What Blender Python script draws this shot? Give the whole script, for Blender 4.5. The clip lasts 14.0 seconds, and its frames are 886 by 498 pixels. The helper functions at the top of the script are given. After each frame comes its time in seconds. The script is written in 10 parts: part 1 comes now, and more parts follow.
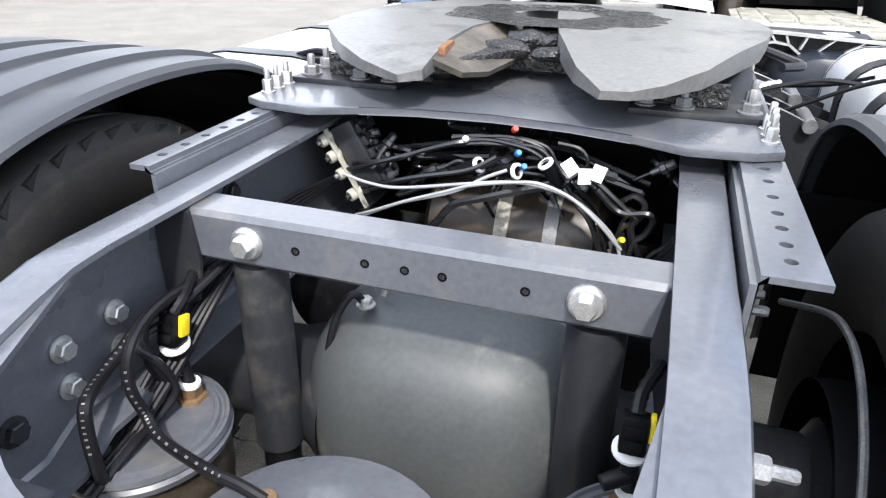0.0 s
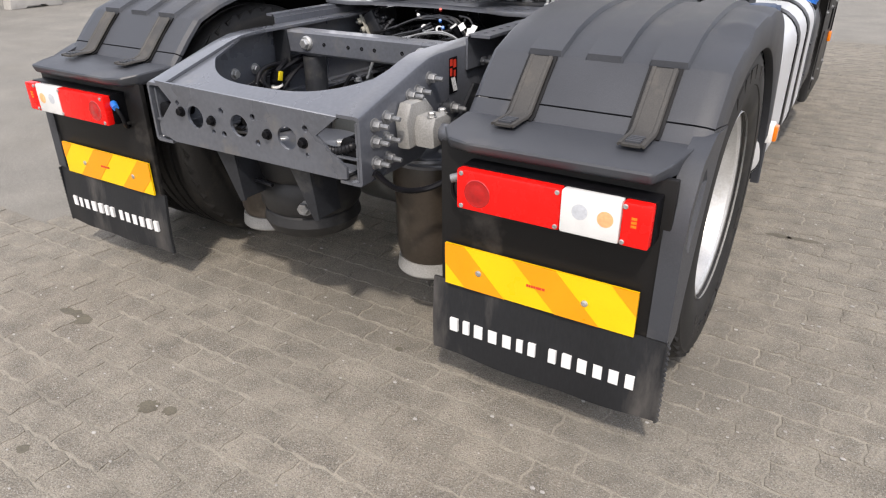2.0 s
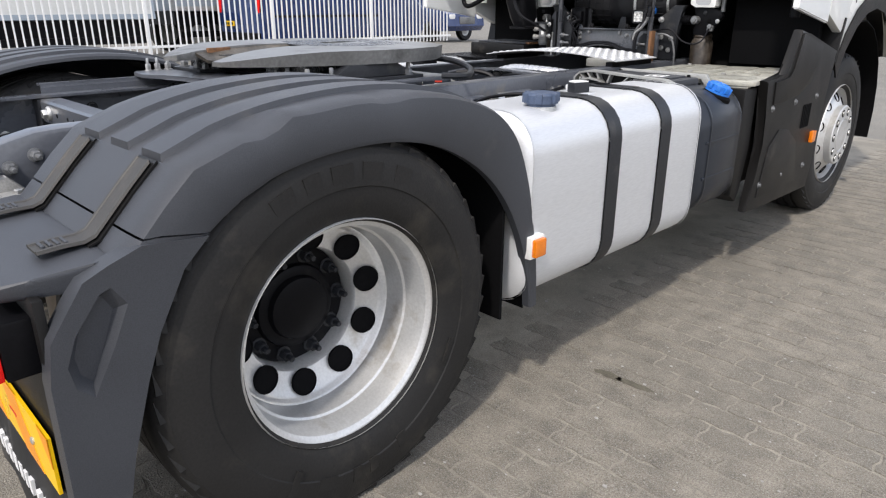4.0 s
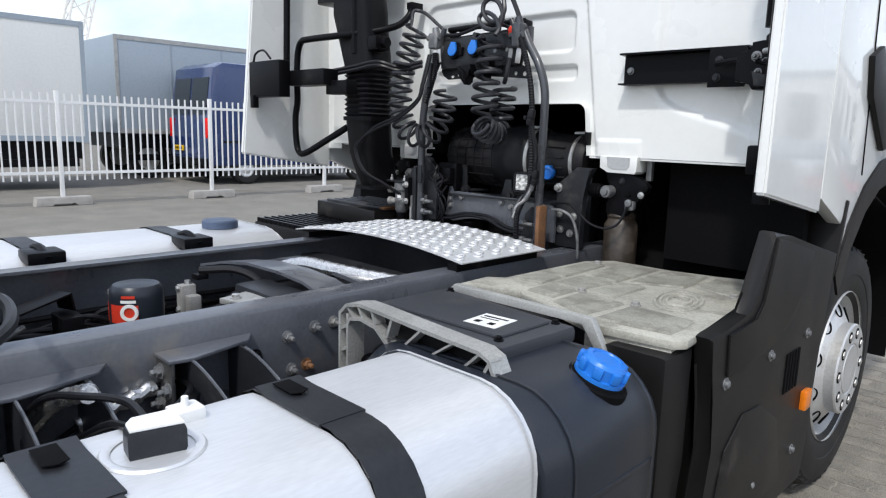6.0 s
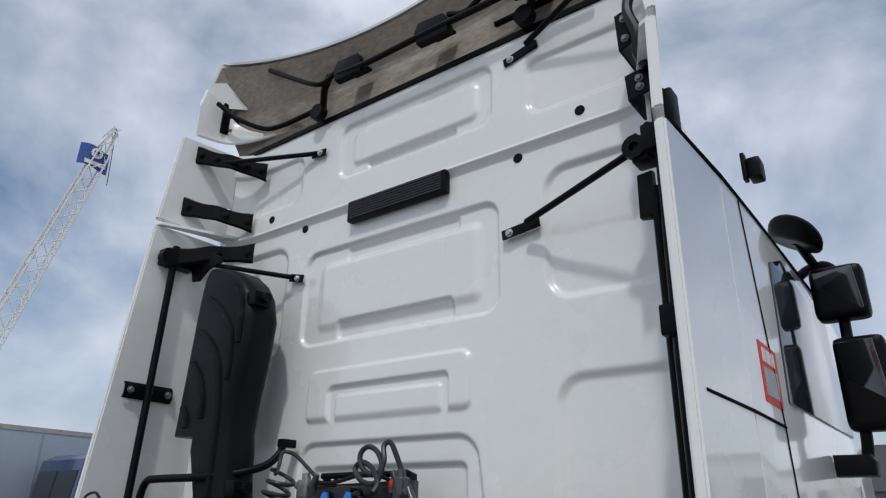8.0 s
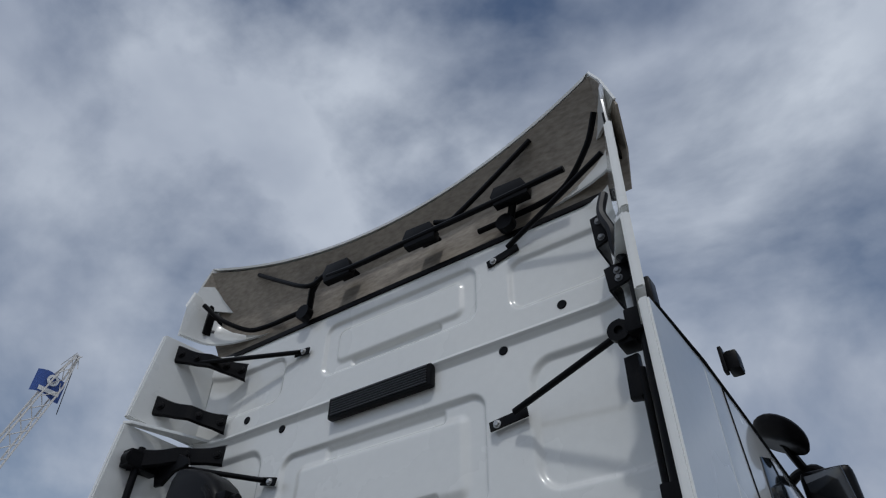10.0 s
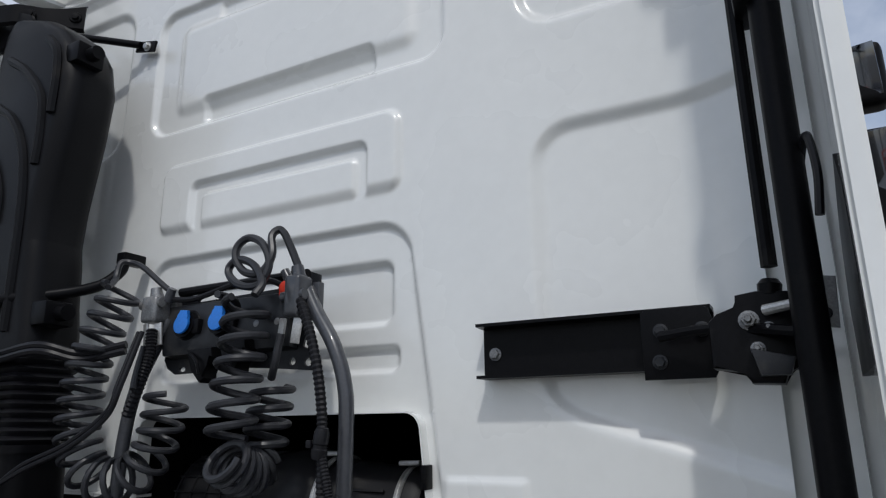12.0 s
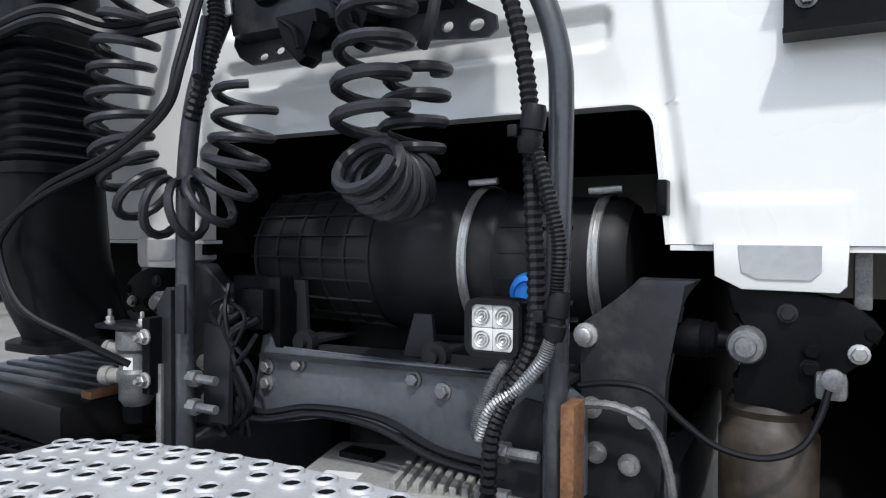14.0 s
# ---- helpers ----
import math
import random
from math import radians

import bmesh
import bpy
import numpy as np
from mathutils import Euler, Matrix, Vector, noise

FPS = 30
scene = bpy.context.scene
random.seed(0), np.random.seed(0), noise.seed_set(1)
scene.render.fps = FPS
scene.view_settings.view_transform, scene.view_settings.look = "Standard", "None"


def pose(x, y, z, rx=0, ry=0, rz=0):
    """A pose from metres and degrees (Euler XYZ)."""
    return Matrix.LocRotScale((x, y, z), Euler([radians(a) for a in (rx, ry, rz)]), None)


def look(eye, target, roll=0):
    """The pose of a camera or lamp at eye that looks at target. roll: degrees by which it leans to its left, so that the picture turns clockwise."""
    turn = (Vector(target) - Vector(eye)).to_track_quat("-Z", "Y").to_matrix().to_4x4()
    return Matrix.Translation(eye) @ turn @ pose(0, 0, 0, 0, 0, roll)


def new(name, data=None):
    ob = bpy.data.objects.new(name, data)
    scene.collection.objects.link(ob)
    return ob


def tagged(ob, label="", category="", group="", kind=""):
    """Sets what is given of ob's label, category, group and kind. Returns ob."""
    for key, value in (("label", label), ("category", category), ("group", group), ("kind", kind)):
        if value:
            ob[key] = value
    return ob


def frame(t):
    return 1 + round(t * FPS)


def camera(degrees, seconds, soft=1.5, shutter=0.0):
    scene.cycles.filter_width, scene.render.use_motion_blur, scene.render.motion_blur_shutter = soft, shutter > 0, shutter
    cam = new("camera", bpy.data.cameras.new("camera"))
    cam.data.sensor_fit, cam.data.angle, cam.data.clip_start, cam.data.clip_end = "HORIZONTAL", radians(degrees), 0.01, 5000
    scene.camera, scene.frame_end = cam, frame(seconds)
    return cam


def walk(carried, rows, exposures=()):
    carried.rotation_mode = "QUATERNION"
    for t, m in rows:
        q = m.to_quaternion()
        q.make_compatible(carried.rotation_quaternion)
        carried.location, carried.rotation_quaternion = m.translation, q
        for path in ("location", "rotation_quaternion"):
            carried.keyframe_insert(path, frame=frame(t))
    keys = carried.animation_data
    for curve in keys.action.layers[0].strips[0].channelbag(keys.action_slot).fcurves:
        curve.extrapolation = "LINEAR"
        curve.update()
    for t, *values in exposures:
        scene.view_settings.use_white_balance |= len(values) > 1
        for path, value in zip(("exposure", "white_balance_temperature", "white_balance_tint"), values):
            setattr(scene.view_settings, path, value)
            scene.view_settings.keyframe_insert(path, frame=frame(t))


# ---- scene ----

# ------------------------------------------------------------------ camera
cam = camera(66.82, 14.0, soft=1.2)
PATH = [
    (0.000, pose(0.305, -0.904, 1.312, 63.62, -0.83, 18.56)),
    (0.500, pose(0.617, -1.245, 1.338, 63.83, -0.32, 24.98)),
    (1.000, pose(0.934, -1.551, 1.302, 64.71, 0.04, 29.84)),
    (1.500, pose(1.207, -1.854, 1.255, 64.89, 0.19, 32.27)),
    (2.000, pose(1.499, -2.026, 1.284, 63.61, 0.34, 31.75)),
    (2.500, pose(1.831, -1.965, 1.262, 63.41, 0.15, 34.66)),
    (3.000, pose(2.136, -1.645, 1.235, 66.02, 0.41, 37.51)),
    (3.500, pose(2.370, -1.258, 1.246, 68.18, -0.00, 41.04)),
    (3.700, pose(2.401, -1.092, 1.238, 69.02, -0.02, 43.03)),
    (4.120, pose(2.409, -0.710, 1.231, 70.49, -0.15, 45.95)),
    (4.540, pose(2.329, -0.286, 1.239, 71.69, -0.41, 46.89)),
    (4.960, pose(2.194, 0.136, 1.261, 73.09, -0.75, 46.58)),
    (5.380, pose(2.037, 0.514, 1.294, 75.12, -1.12, 45.76)),
    (5.800, pose(1.892, 0.804, 1.334, 78.24, -1.46, 45.17)),
    (6.000, pose(1.831, 0.915, 1.354, 80.06, -1.60, 45.05)),
    (6.100, pose(1.788, 0.981, 1.367, 81.44, -1.62, 44.75)),
    (6.500, pose(1.675, 1.130, 1.434, 85.15, -1.54, 44.45)),
    (7.000, pose(1.644, 1.265, 1.538, 93.00, -1.22, 41.56)),
    (7.500, pose(1.636, 1.246, 1.599, 100.83, -1.07, 37.22)),
    (8.000, look((1.652, 1.232, 1.635), (0.518, 2.702, 2.380), 1.20)),
    (8.200, look((1.644, 1.205, 1.627), (0.557, 2.646, 2.487), 0.90)),
    (8.700, look((1.643, 1.182, 1.633), (0.658, 2.505, 2.764), 0.65)),
    (9.250, look((1.633, 1.173, 1.580), (0.741, 2.390, 2.892), 0.55)),
    (9.800, look((1.596, 1.197, 1.505), (0.745, 2.399, 2.858), 0.53)),
    (10.300, look((1.525, 1.263, 1.452), (0.655, 2.571, 2.691), 0.50)),
    (10.500, look((1.486, 1.265, 1.440), (0.606, 2.640, 2.596), 0.20)),
    (11.000, look((1.393, 1.391, 1.404), (0.493, 2.914, 2.337), 0.40)),
    (11.500, look((1.308, 1.658, 1.408), (0.408, 3.292, 2.128), -0.30)),
    (12.000, look((1.127, 1.835, 1.437), (0.222, 3.542, 1.953), -0.60)),
    (12.500, pose(0.911, 1.942, 1.419, 100.93, 0.28, 25.75)),
    (13.000, pose(0.762, 2.126, 1.352, 97.13, 0.13, 26.50)),
    (13.500, pose(0.649, 2.178, 1.319, 91.92, 0.16, 26.72)),
    (14.000, pose(0.586, 2.144, 1.289, 88.93, -0.28, 27.90)),
]
EXPOSURES = [(0.0, 1.75, 6550, 10), (0.5, 1.7, 6600, 10), (1.0, 1.5, 6750, 12), (1.5, 1.05, 6950, 13), (2.5, 0.78, 7000, 13), (3.5, 0.72, 6850, 12), (6.0, 0.42, 6350, 9), (7.2, 0.02, 6350, 9),
             (8.0, -0.45, 6300, 9), (10.5, -1.06, 6050, 8), (11.0, -0.98, 6100, 8), (11.5, -0.70, 6250, 9), (12.5, -0.2, 6250, 9), (13.5, 0.2, 6250, 9), (14.0, 0.5, 6250, 9)]
walk(cam, PATH, EXPOSURES)

# ------------------------------------------------------------------ sky and sun
SUN = Vector((0.32, -0.68, 1.0)).normalized()
world = bpy.data.worlds.new("sky")
scene.world = world
world.use_nodes = True
wn, wl = world.node_tree.nodes, world.node_tree.links
wn.clear()
w_out = wn.new("ShaderNodeOutputWorld")
w_bg = wn.new("ShaderNodeBackground")
w_sky = wn.new("ShaderNodeTexSky")
w_sky.sky_type = "NISHITA"
w_sky.sun_disc = False
w_sky.sun_elevation = math.asin(SUN.z)
w_sky.sun_rotation = math.atan2(SUN.x, SUN.y)
w_sky.dust_density = 2.0
w_co = wn.new("ShaderNodeTexCoord")
w_map = wn.new("ShaderNodeMapping")
w_map.inputs["Scale"].default_value = (1.0, 1.0, 1.35)
w_map.inputs["Location"].default_value = (0.35, 0.1, 0.0)
w_noise = wn.new("ShaderNodeTexNoise")
w_noise.inputs["Scale"].default_value = 1.9
w_noise.inputs["Detail"].default_value = 7.0
w_noise.inputs["Roughness"].default_value = 0.52
w_noise.inputs["Distortion"].default_value = 0.25
w_ramp = wn.new("ShaderNodeValToRGB")
w_ramp.color_ramp.elements[0].position = 0.37
w_ramp.color_ramp.elements[1].position = 0.555
w_noise2 = wn.new("ShaderNodeTexNoise")
w_noise2.inputs["Scale"].default_value = 2.7
w_noise2.inputs["Detail"].default_value = 5.0
w_shade = wn.new("ShaderNodeValToRGB")
w_shade.color_ramp.elements[0].position = 0.3
w_shade.color_ramp.elements[0].color = (3.8, 4.2, 5.2, 1)
w_shade.color_ramp.elements[1].position = 0.75
w_shade.color_ramp.elements[1].color = (8.2, 8.5, 9.1, 1)
w_mix = wn.new("ShaderNodeMix")
w_mix.data_type = "RGBA"
for a, b in ((w_co.outputs["Generated"], w_map.inputs["Vector"]), (w_map.outputs[0], w_noise.inputs["Vector"]),
             (w_map.outputs[0], w_noise2.inputs["Vector"]), (w_noise.outputs[0], w_ramp.inputs[0]),
             (w_noise2.outputs[0], w_shade.inputs[0]), (w_ramp.outputs[0], w_mix.inputs[0]), (w_sky.outputs[0], w_mix.inputs[6]),
             (w_shade.outputs[0], w_mix.inputs[7]), (w_mix.outputs[2], w_bg.inputs[0]), (w_bg.outputs[0], w_out.inputs[0])):
    wl.new(a, b)
w_bg.inputs[1].default_value = 0.15

sun = new("sun", bpy.data.lights.new("sun", "SUN"))
sun.data.energy = 1.7
sun.data.angle = radians(3.2)
sun.data.color = (1.0, 0.965, 0.92)
sun.rotation_euler = SUN.to_track_quat("Z", "Y").to_euler()

# ------------------------------------------------------------------ materials
MATS = {}


def mat(name, color, rough=0.5, metal=0.0, vary=0.15, scale=6.0, fine=120.0, bump=0.15, dirt=None, dirt_amount=0.0,
        dirt_scale=3.0, coat=0.0, spec=0.5, piece=0.0, stretch=(1, 1, 1), bump_dist=0.002):
    """A surface with broad and fine variation of tone, gloss and relief, in metres."""
    m = bpy.data.materials.new(name)
    m.use_nodes = True
    n, l = m.node_tree.nodes, m.node_tree.links
    b = n["Principled BSDF"]
    b.inputs["Metallic"].default_value = metal
    b.inputs["Coat Weight"].default_value = coat
    b.inputs["Coat Roughness"].default_value = 0.06
    b.inputs["Specular IOR Level"].default_value = spec
    co = n.new("ShaderNodeTexCoord")
    mp = n.new("ShaderNodeMapping")
    mp.inputs["Scale"].default_value = stretch
    l.new(co.outputs["Object"], mp.inputs["Vector"])
    big, small = n.new("ShaderNodeTexNoise"), n.new("ShaderNodeTexNoise")
    big.inputs["Scale"].default_value, small.inputs["Scale"].default_value = scale, fine
    big.inputs["Detail"].default_value, small.inputs["Detail"].default_value = 5, 3
    for t in (big, small):
        l.new(mp.outputs[0], t.inputs["Vector"])
    add = n.new("ShaderNodeMath")
    add.operation = "ADD"
    l.new(big.outputs[0], add.inputs[0])
    l.new(small.outputs[0], add.inputs[1])
    last = add.outputs[0]
    if piece:
        info = n.new("ShaderNodeObjectInfo")
        isl = n.new("ShaderNodeNewGeometry")
        s1 = n.new("ShaderNodeMath")
        s1.operation = "ADD"
        l.new(info.outputs["Random"], s1.inputs[0])
        l.new(isl.outputs["Random Per Island"], s1.inputs[1])
        fr = n.new("ShaderNodeMath")
        fr.operation = "FRACT"
        l.new(s1.outputs[0], fr.inputs[0])
        s2 = n.new("ShaderNodeMath")
        s2.operation = "MULTIPLY_ADD"
        s2.inputs[1].default_value = piece
        l.new(fr.outputs[0], s2.inputs[0])
        l.new(add.outputs[0], s2.inputs[2])
        last = s2.outputs[0]
    ramp = n.new("ShaderNodeValToRGB")
    c = Vector(color)
    lo, hi = c * (1 - vary), c * (1 + vary)
    ramp.color_ramp.elements[0].position = 0.7
    ramp.color_ramp.elements[1].position = 1.3 + piece * 0.5
    ramp.color_ramp.elements[0].color = (*lo, 1)
    ramp.color_ramp.elements[1].color = (*[min(v, 0.95) for v in hi], 1)
    mr = n.new("ShaderNodeMapRange")
    mr.inputs["From Max"].default_value = 2.0
    l.new(last, mr.inputs[0])
    ramp.color_ramp.elements[0].position = 0.36
    ramp.color_ramp.elements[1].position = 0.64 + piece * 0.25
    l.new(mr.outputs[0], ramp.inputs[0])
    col = ramp.outputs[0]
    if dirt is not None and dirt_amount > 0:
        dn = n.new("ShaderNodeTexNoise")
        dn.inputs["Scale"].default_value = dirt_scale
        dn.inputs["Detail"].default_value = 8
        dn.inputs["Roughness"].default_value = 0.65
        l.new(mp.outputs[0], dn.inputs["Vector"])
        dr = n.new("ShaderNodeMapRange")
        dr.inputs["From Min"].default_value = 0.62 - 0.3 * dirt_amount
        dr.inputs["From Max"].default_value = 0.80 - 0.2 * dirt_amount
        l.new(dn.outputs[0], dr.inputs[0])
        mx = n.new("ShaderNodeMix")
        mx.data_type = "RGBA"
        l.new(dr.outputs[0], mx.inputs[0])
        l.new(col, mx.inputs[6])
        mx.inputs[7].default_value = (*dirt, 1)
        col = mx.outputs[2]
    l.new(col, b.inputs["Base Color"])
    rr = n.new("ShaderNodeMapRange")
    rr.inputs["From Min"].default_value, rr.inputs["From Max"].default_value = 0.3, 0.7
    rr.inputs["To Min"].default_value, rr.inputs["To Max"].default_value = max(rough - 0.08, 0.02), min(rough + 0.08, 1)
    l.new(big.outputs[0], rr.inputs[0])
    l.new(rr.outputs[0], b.inputs["Roughness"])
    if bump:
        bp = n.new("ShaderNodeBump")
        bp.inputs["Strength"].default_value = bump
        bp.inputs["Distance"].default_value = bump_dist
        l.new(small.outputs[0], bp.inputs["Height"])
        l.new(bp.outputs[0], b.inputs["Normal"])
    MATS[name] = m
    return m


def glow(name, color, strength):
    m = mat(name, color, 0.4)
    b = m.node_tree.nodes["Principled BSDF"]
    b.inputs["Emission Color"].default_value = (*color, 1)
    b.inputs["Emission Strength"].default_value = strength
    return m


FRAME = mat("grey_chassis_paint", (0.085, 0.091, 0.105), 0.32, 0.0, 0.16, 5, 90, 0.06, (0.15, 0.14, 0.125), 0.14, 6, coat=0.35, spec=0.6)
FRAMED = mat("dark_chassis_paint", (0.020, 0.0215, 0.025), 0.40, 0.0, 0.2, 5, 90, 0.08, (0.09, 0.085, 0.075), 0.15, 5, spec=0.3)
PLAST = mat("black_textured_plastic", (0.043, 0.046, 0.053), 0.46, 0.0, 0.2, 3, 420, 0.28, (0.10, 0.095, 0.09), 0.16, 2.4, bump_dist=0.0015, spec=0.4)
PLASTB = mat("brownish_black_plastic", (0.0092, 0.0088, 0.0088), 0.45, 0.0, 0.2, 3, 420, 0.2, (0.09, 0.08, 0.07), 0.12, 2.4, spec=0.25)
BLACK = mat("black_steel", (0.005, 0.005, 0.006), 0.36, 0.0, 0.25, 6, 150, 0.08, (0.03, 0.028, 0.026), 0.05, 5, spec=0.1)
# near-black: real rubber, and shade put into holes, slots and hidden undersides
DEEP = mat("near_black_rubber_and_shade", (0.004, 0.004, 0.0045), 0.85, 0.0, 0.3, 4, 80, 0.2, spec=0.1)
RUBBER = mat("tyre_rubber", (0.015, 0.0145, 0.014), 0.62, 0.0, 0.25, 5, 160, 0.25, (0.040, 0.036, 0.030), 0.22, 7, spec=0.3)
HOSE = mat("black_hose", (0.008, 0.008, 0.010), 0.42, 0.0, 0.2, 8, 200, 0.05, spec=0.25)
COIL = mat("grey_black_coiled_hose", (0.022, 0.023, 0.027), 0.42, 0.0, 0.2, 8, 200, 0.05, spec=0.4)
WHITE = mat("white_gloss_paint", (0.80, 0.81, 0.79), 0.25, 0.0, 0.02, 1.5, 30, 0.0, coat=1.0)
WHITEIN = mat("white_inner_paint", (0.70, 0.71, 0.70), 0.4, 0.0, 0.05, 3, 60, 0.05, (0.5, 0.48, 0.44), 0.15, 4)
RECESS = mat("grey_recess_shade", (0.42, 0.43, 0.44), 0.5, 0.0, 0.1, 4, 60, 0.05)
DUCT = mat("black_duct_plastic", (0.0065, 0.0065, 0.0075), 0.38, 0.0, 0.2, 4, 300, 0.12, (0.03, 0.027, 0.024), 0.04, 4, spec=0.12)
FILTERM = mat("dull_black_filter_plastic", (0.0135, 0.0135, 0.015), 0.45, 0.0, 0.2, 4, 300, 0.12, (0.04, 0.037, 0.033), 0.1, 5, spec=0.25)
UNDER = mat("dusty_beige_laminate", (0.34, 0.30, 0.25), 0.7, 0.0, 0.3, 2.2, 50, 0.2, (0.12, 0.105, 0.09), 0.28, 3.5, stretch=(0.5, 1, 1.6))
PIPEM = mat("dark_grey_pipe_paint", (0.045, 0.048, 0.056), 0.3, 0.0, 0.2, 5, 120, 0.06, (0.12, 0.11, 0.10), 0.1, 9, coat=0.3)
ALU = mat("brushed_aluminium_tank", (0.70, 0.71, 0.72), 0.42, 0.45, 0.06, 2, 240, 0.06, stretch=(1, 0.15, 1))
RIM = mat("silver_rim_paint", (0.62, 0.62, 0.61), 0.4, 0.55, 0.1, 5, 140, 0.06, (0.32, 0.27, 0.2), 0.16, 6)
ZINC = mat("zinc_bolt", (0.50, 0.50, 0.49), 0.42, 0.8, 0.2, 30, 300, 0.1)
ZINCD = mat("dirty_grey_bolt", (0.20, 0.205, 0.21), 0.45, 0.5, 0.3, 40, 300, 0.2, (0.3, 0.28, 0.25), 0.2, 20)
CAST = mat("grey_casting", (0.30, 0.295, 0.28), 0.65, 0.25, 0.2, 12, 200, 0.3)
DIFF = mat("grey_green_axle_paint", (0.062, 0.068, 0.070), 0.5, 0.0, 0.15, 4, 90, 0.05, (0.2, 0.19, 0.15), 0.1, 4)
FIFTH = mat("worn_grease_steel", (0.19, 0.19, 0.185), 0.42, 0.45, 0.2, 5, 90, 0.12, (0.035, 0.034, 0.033), 0.30, 5)
STAINED = mat("stained_brown_steel", (0.12, 0.105, 0.085), 0.5, 0.3, 0.4, 9, 120, 0.4, (0.03, 0.027, 0.024), 0.4, 8)
GREASE = mat("black_grease", (0.014, 0.014, 0.014), 0.25, 0.0, 0.4, 25, 90, 0.9, bump_dist=0.01)
RUST = mat("rust_stain", (0.17, 0.08, 0.035), 0.8, 0.0, 0.4, 30, 160, 0.3)
BELLOW = mat("bellows_rubber", (0.014, 0.014, 0.0145), 0.55, 0.0, 0.2, 5, 120, 0.1, (0.08, 0.075, 0.07), 0.2, 5)
BROWNP = mat("brown_black_cylinder", (0.034, 0.026, 0.019), 0.35, 0.0, 0.25, 4, 90, 0.05, (0.12, 0.10, 0.08), 0.2, 5)
BRASS = mat("brass_fitting", (0.17, 0.105, 0.055), 0.5, 0.4, 0.2, 20, 200, 0.1)
REDL = mat("red_lens", (0.86, 0.010, 0.008), 0.25, 0.0, 0.06, 30, 500, 0.12, coat=0.05, spec=0.3)
WHITEL = mat("clear_white_lens", (0.72, 0.72, 0.70), 0.15, 0.0, 0.06, 30, 500, 0.12, coat=0.5)
ORANGE = mat("orange_lens", (0.78, 0.20, 0.01), 0.15, 0.0, 0.15, 40, 500, 0.1, coat=0.5)
YELLOW = mat("yellow_reflector", (0.93, 0.55, 0.006), 0.35, 0.0, 0.06, 10, 700, 0.1)
AMBER = mat("orange_reflector", (0.90, 0.32, 0.006), 0.35, 0.0, 0.06, 10, 700, 0.1)
STRAPM = mat("dusty_clip_plastic", (0.045, 0.042, 0.038), 0.6, 0.0, 0.25, 6, 300, 0.2, (0.10, 0.088, 0.07), 0.35, 9, stretch=(1, 0.3, 1))
FLAPM = mat("rubber_flap", (0.016, 0.017, 0.019), 0.55, 0.0, 0.2, 4, 160, 0.15, (0.12, 0.11, 0.10), 0.25, 4, stretch=(1, 1, 0.25), spec=0.3)
PRINT = mat("white_print", (0.74, 0.74, 0.73), 0.6, 0.0, 0.06, 20, 200, 0.05)
REDP = mat("red_print", (0.62, 0.042, 0.02), 0.5)
BLUEP = mat("blue_plastic", (0.018, 0.17, 0.60), 0.35, 0.0, 0.12, 10, 200, 0.08)
BLUED = mat("faded_blue_plastic", (0.06, 0.085, 0.14), 0.5, 0.0, 0.2, 10, 200, 0.08)
ADTANK = mat("dark_blue_grey_plastic", (0.017, 0.021, 0.029), 0.36, 0.0, 0.15, 3, 300, 0.12, spec=0.4)
ALUDULL = mat("dull_cast_aluminium", (0.42, 0.42, 0.40), 0.55, 0.5, 0.2, 9, 180, 0.25, (0.2, 0.18, 0.15), 0.15, 6)
STEPM = mat("dusty_beige_plastic", (0.36, 0.35, 0.30), 0.75, 0.0, 0.25, 6, 160, 0.35, (0.15, 0.14, 0.115), 0.45, 8)
STEPD = mat("worn_step_field", (0.27, 0.265, 0.225), 0.8, 0.0, 0.3, 9, 220, 0.4, (0.14, 0.13, 0.11), 0.5, 12)
CATW = mat("bright_aluminium_plate", (0.60, 0.61, 0.62), 0.45, 0.35, 0.08, 5, 160, 0.08)
YELLOWT = mat("yellow_tag", (0.80, 0.62, 0.02), 0.45)
SILVER = mat("silver_foil", (0.6, 0.6, 0.6), 0.3, 0.9, 0.2, 40, 160, 0.6)
PAPER = mat("white_sticker", (0.78, 0.78, 0.76), 0.5, 0.0, 0.03, 20, 100, 0.0)
MIRROR = mat("mirror_glass", (0.16, 0.17, 0.19), 0.03, 1.0, 0.01, 5, 50, 0.0)
GLASS = mat("dark_window_glass", (0.02, 0.025, 0.03), 0.05, 0.0, 0.05, 3, 40, 0.0, coat=0.5, spec=0.4)
CHROME = mat("polished_hub_cover", (0.75, 0.75, 0.74), 0.22, 0.9, 0.08, 10, 150, 0.05)
CONC = mat("concrete", (0.36, 0.345, 0.32), 0.9, 0.0, 0.15, 8, 120, 0.4)

# ------------------------------------------------------------------ building helpers


def thing(name, label, category, at=(0, 0, 0), group="", kind=""):
    ob = new(name)
    ob.empty_display_size = 0.1
    ob.location = at
    return tagged(ob, label, category, group, kind)


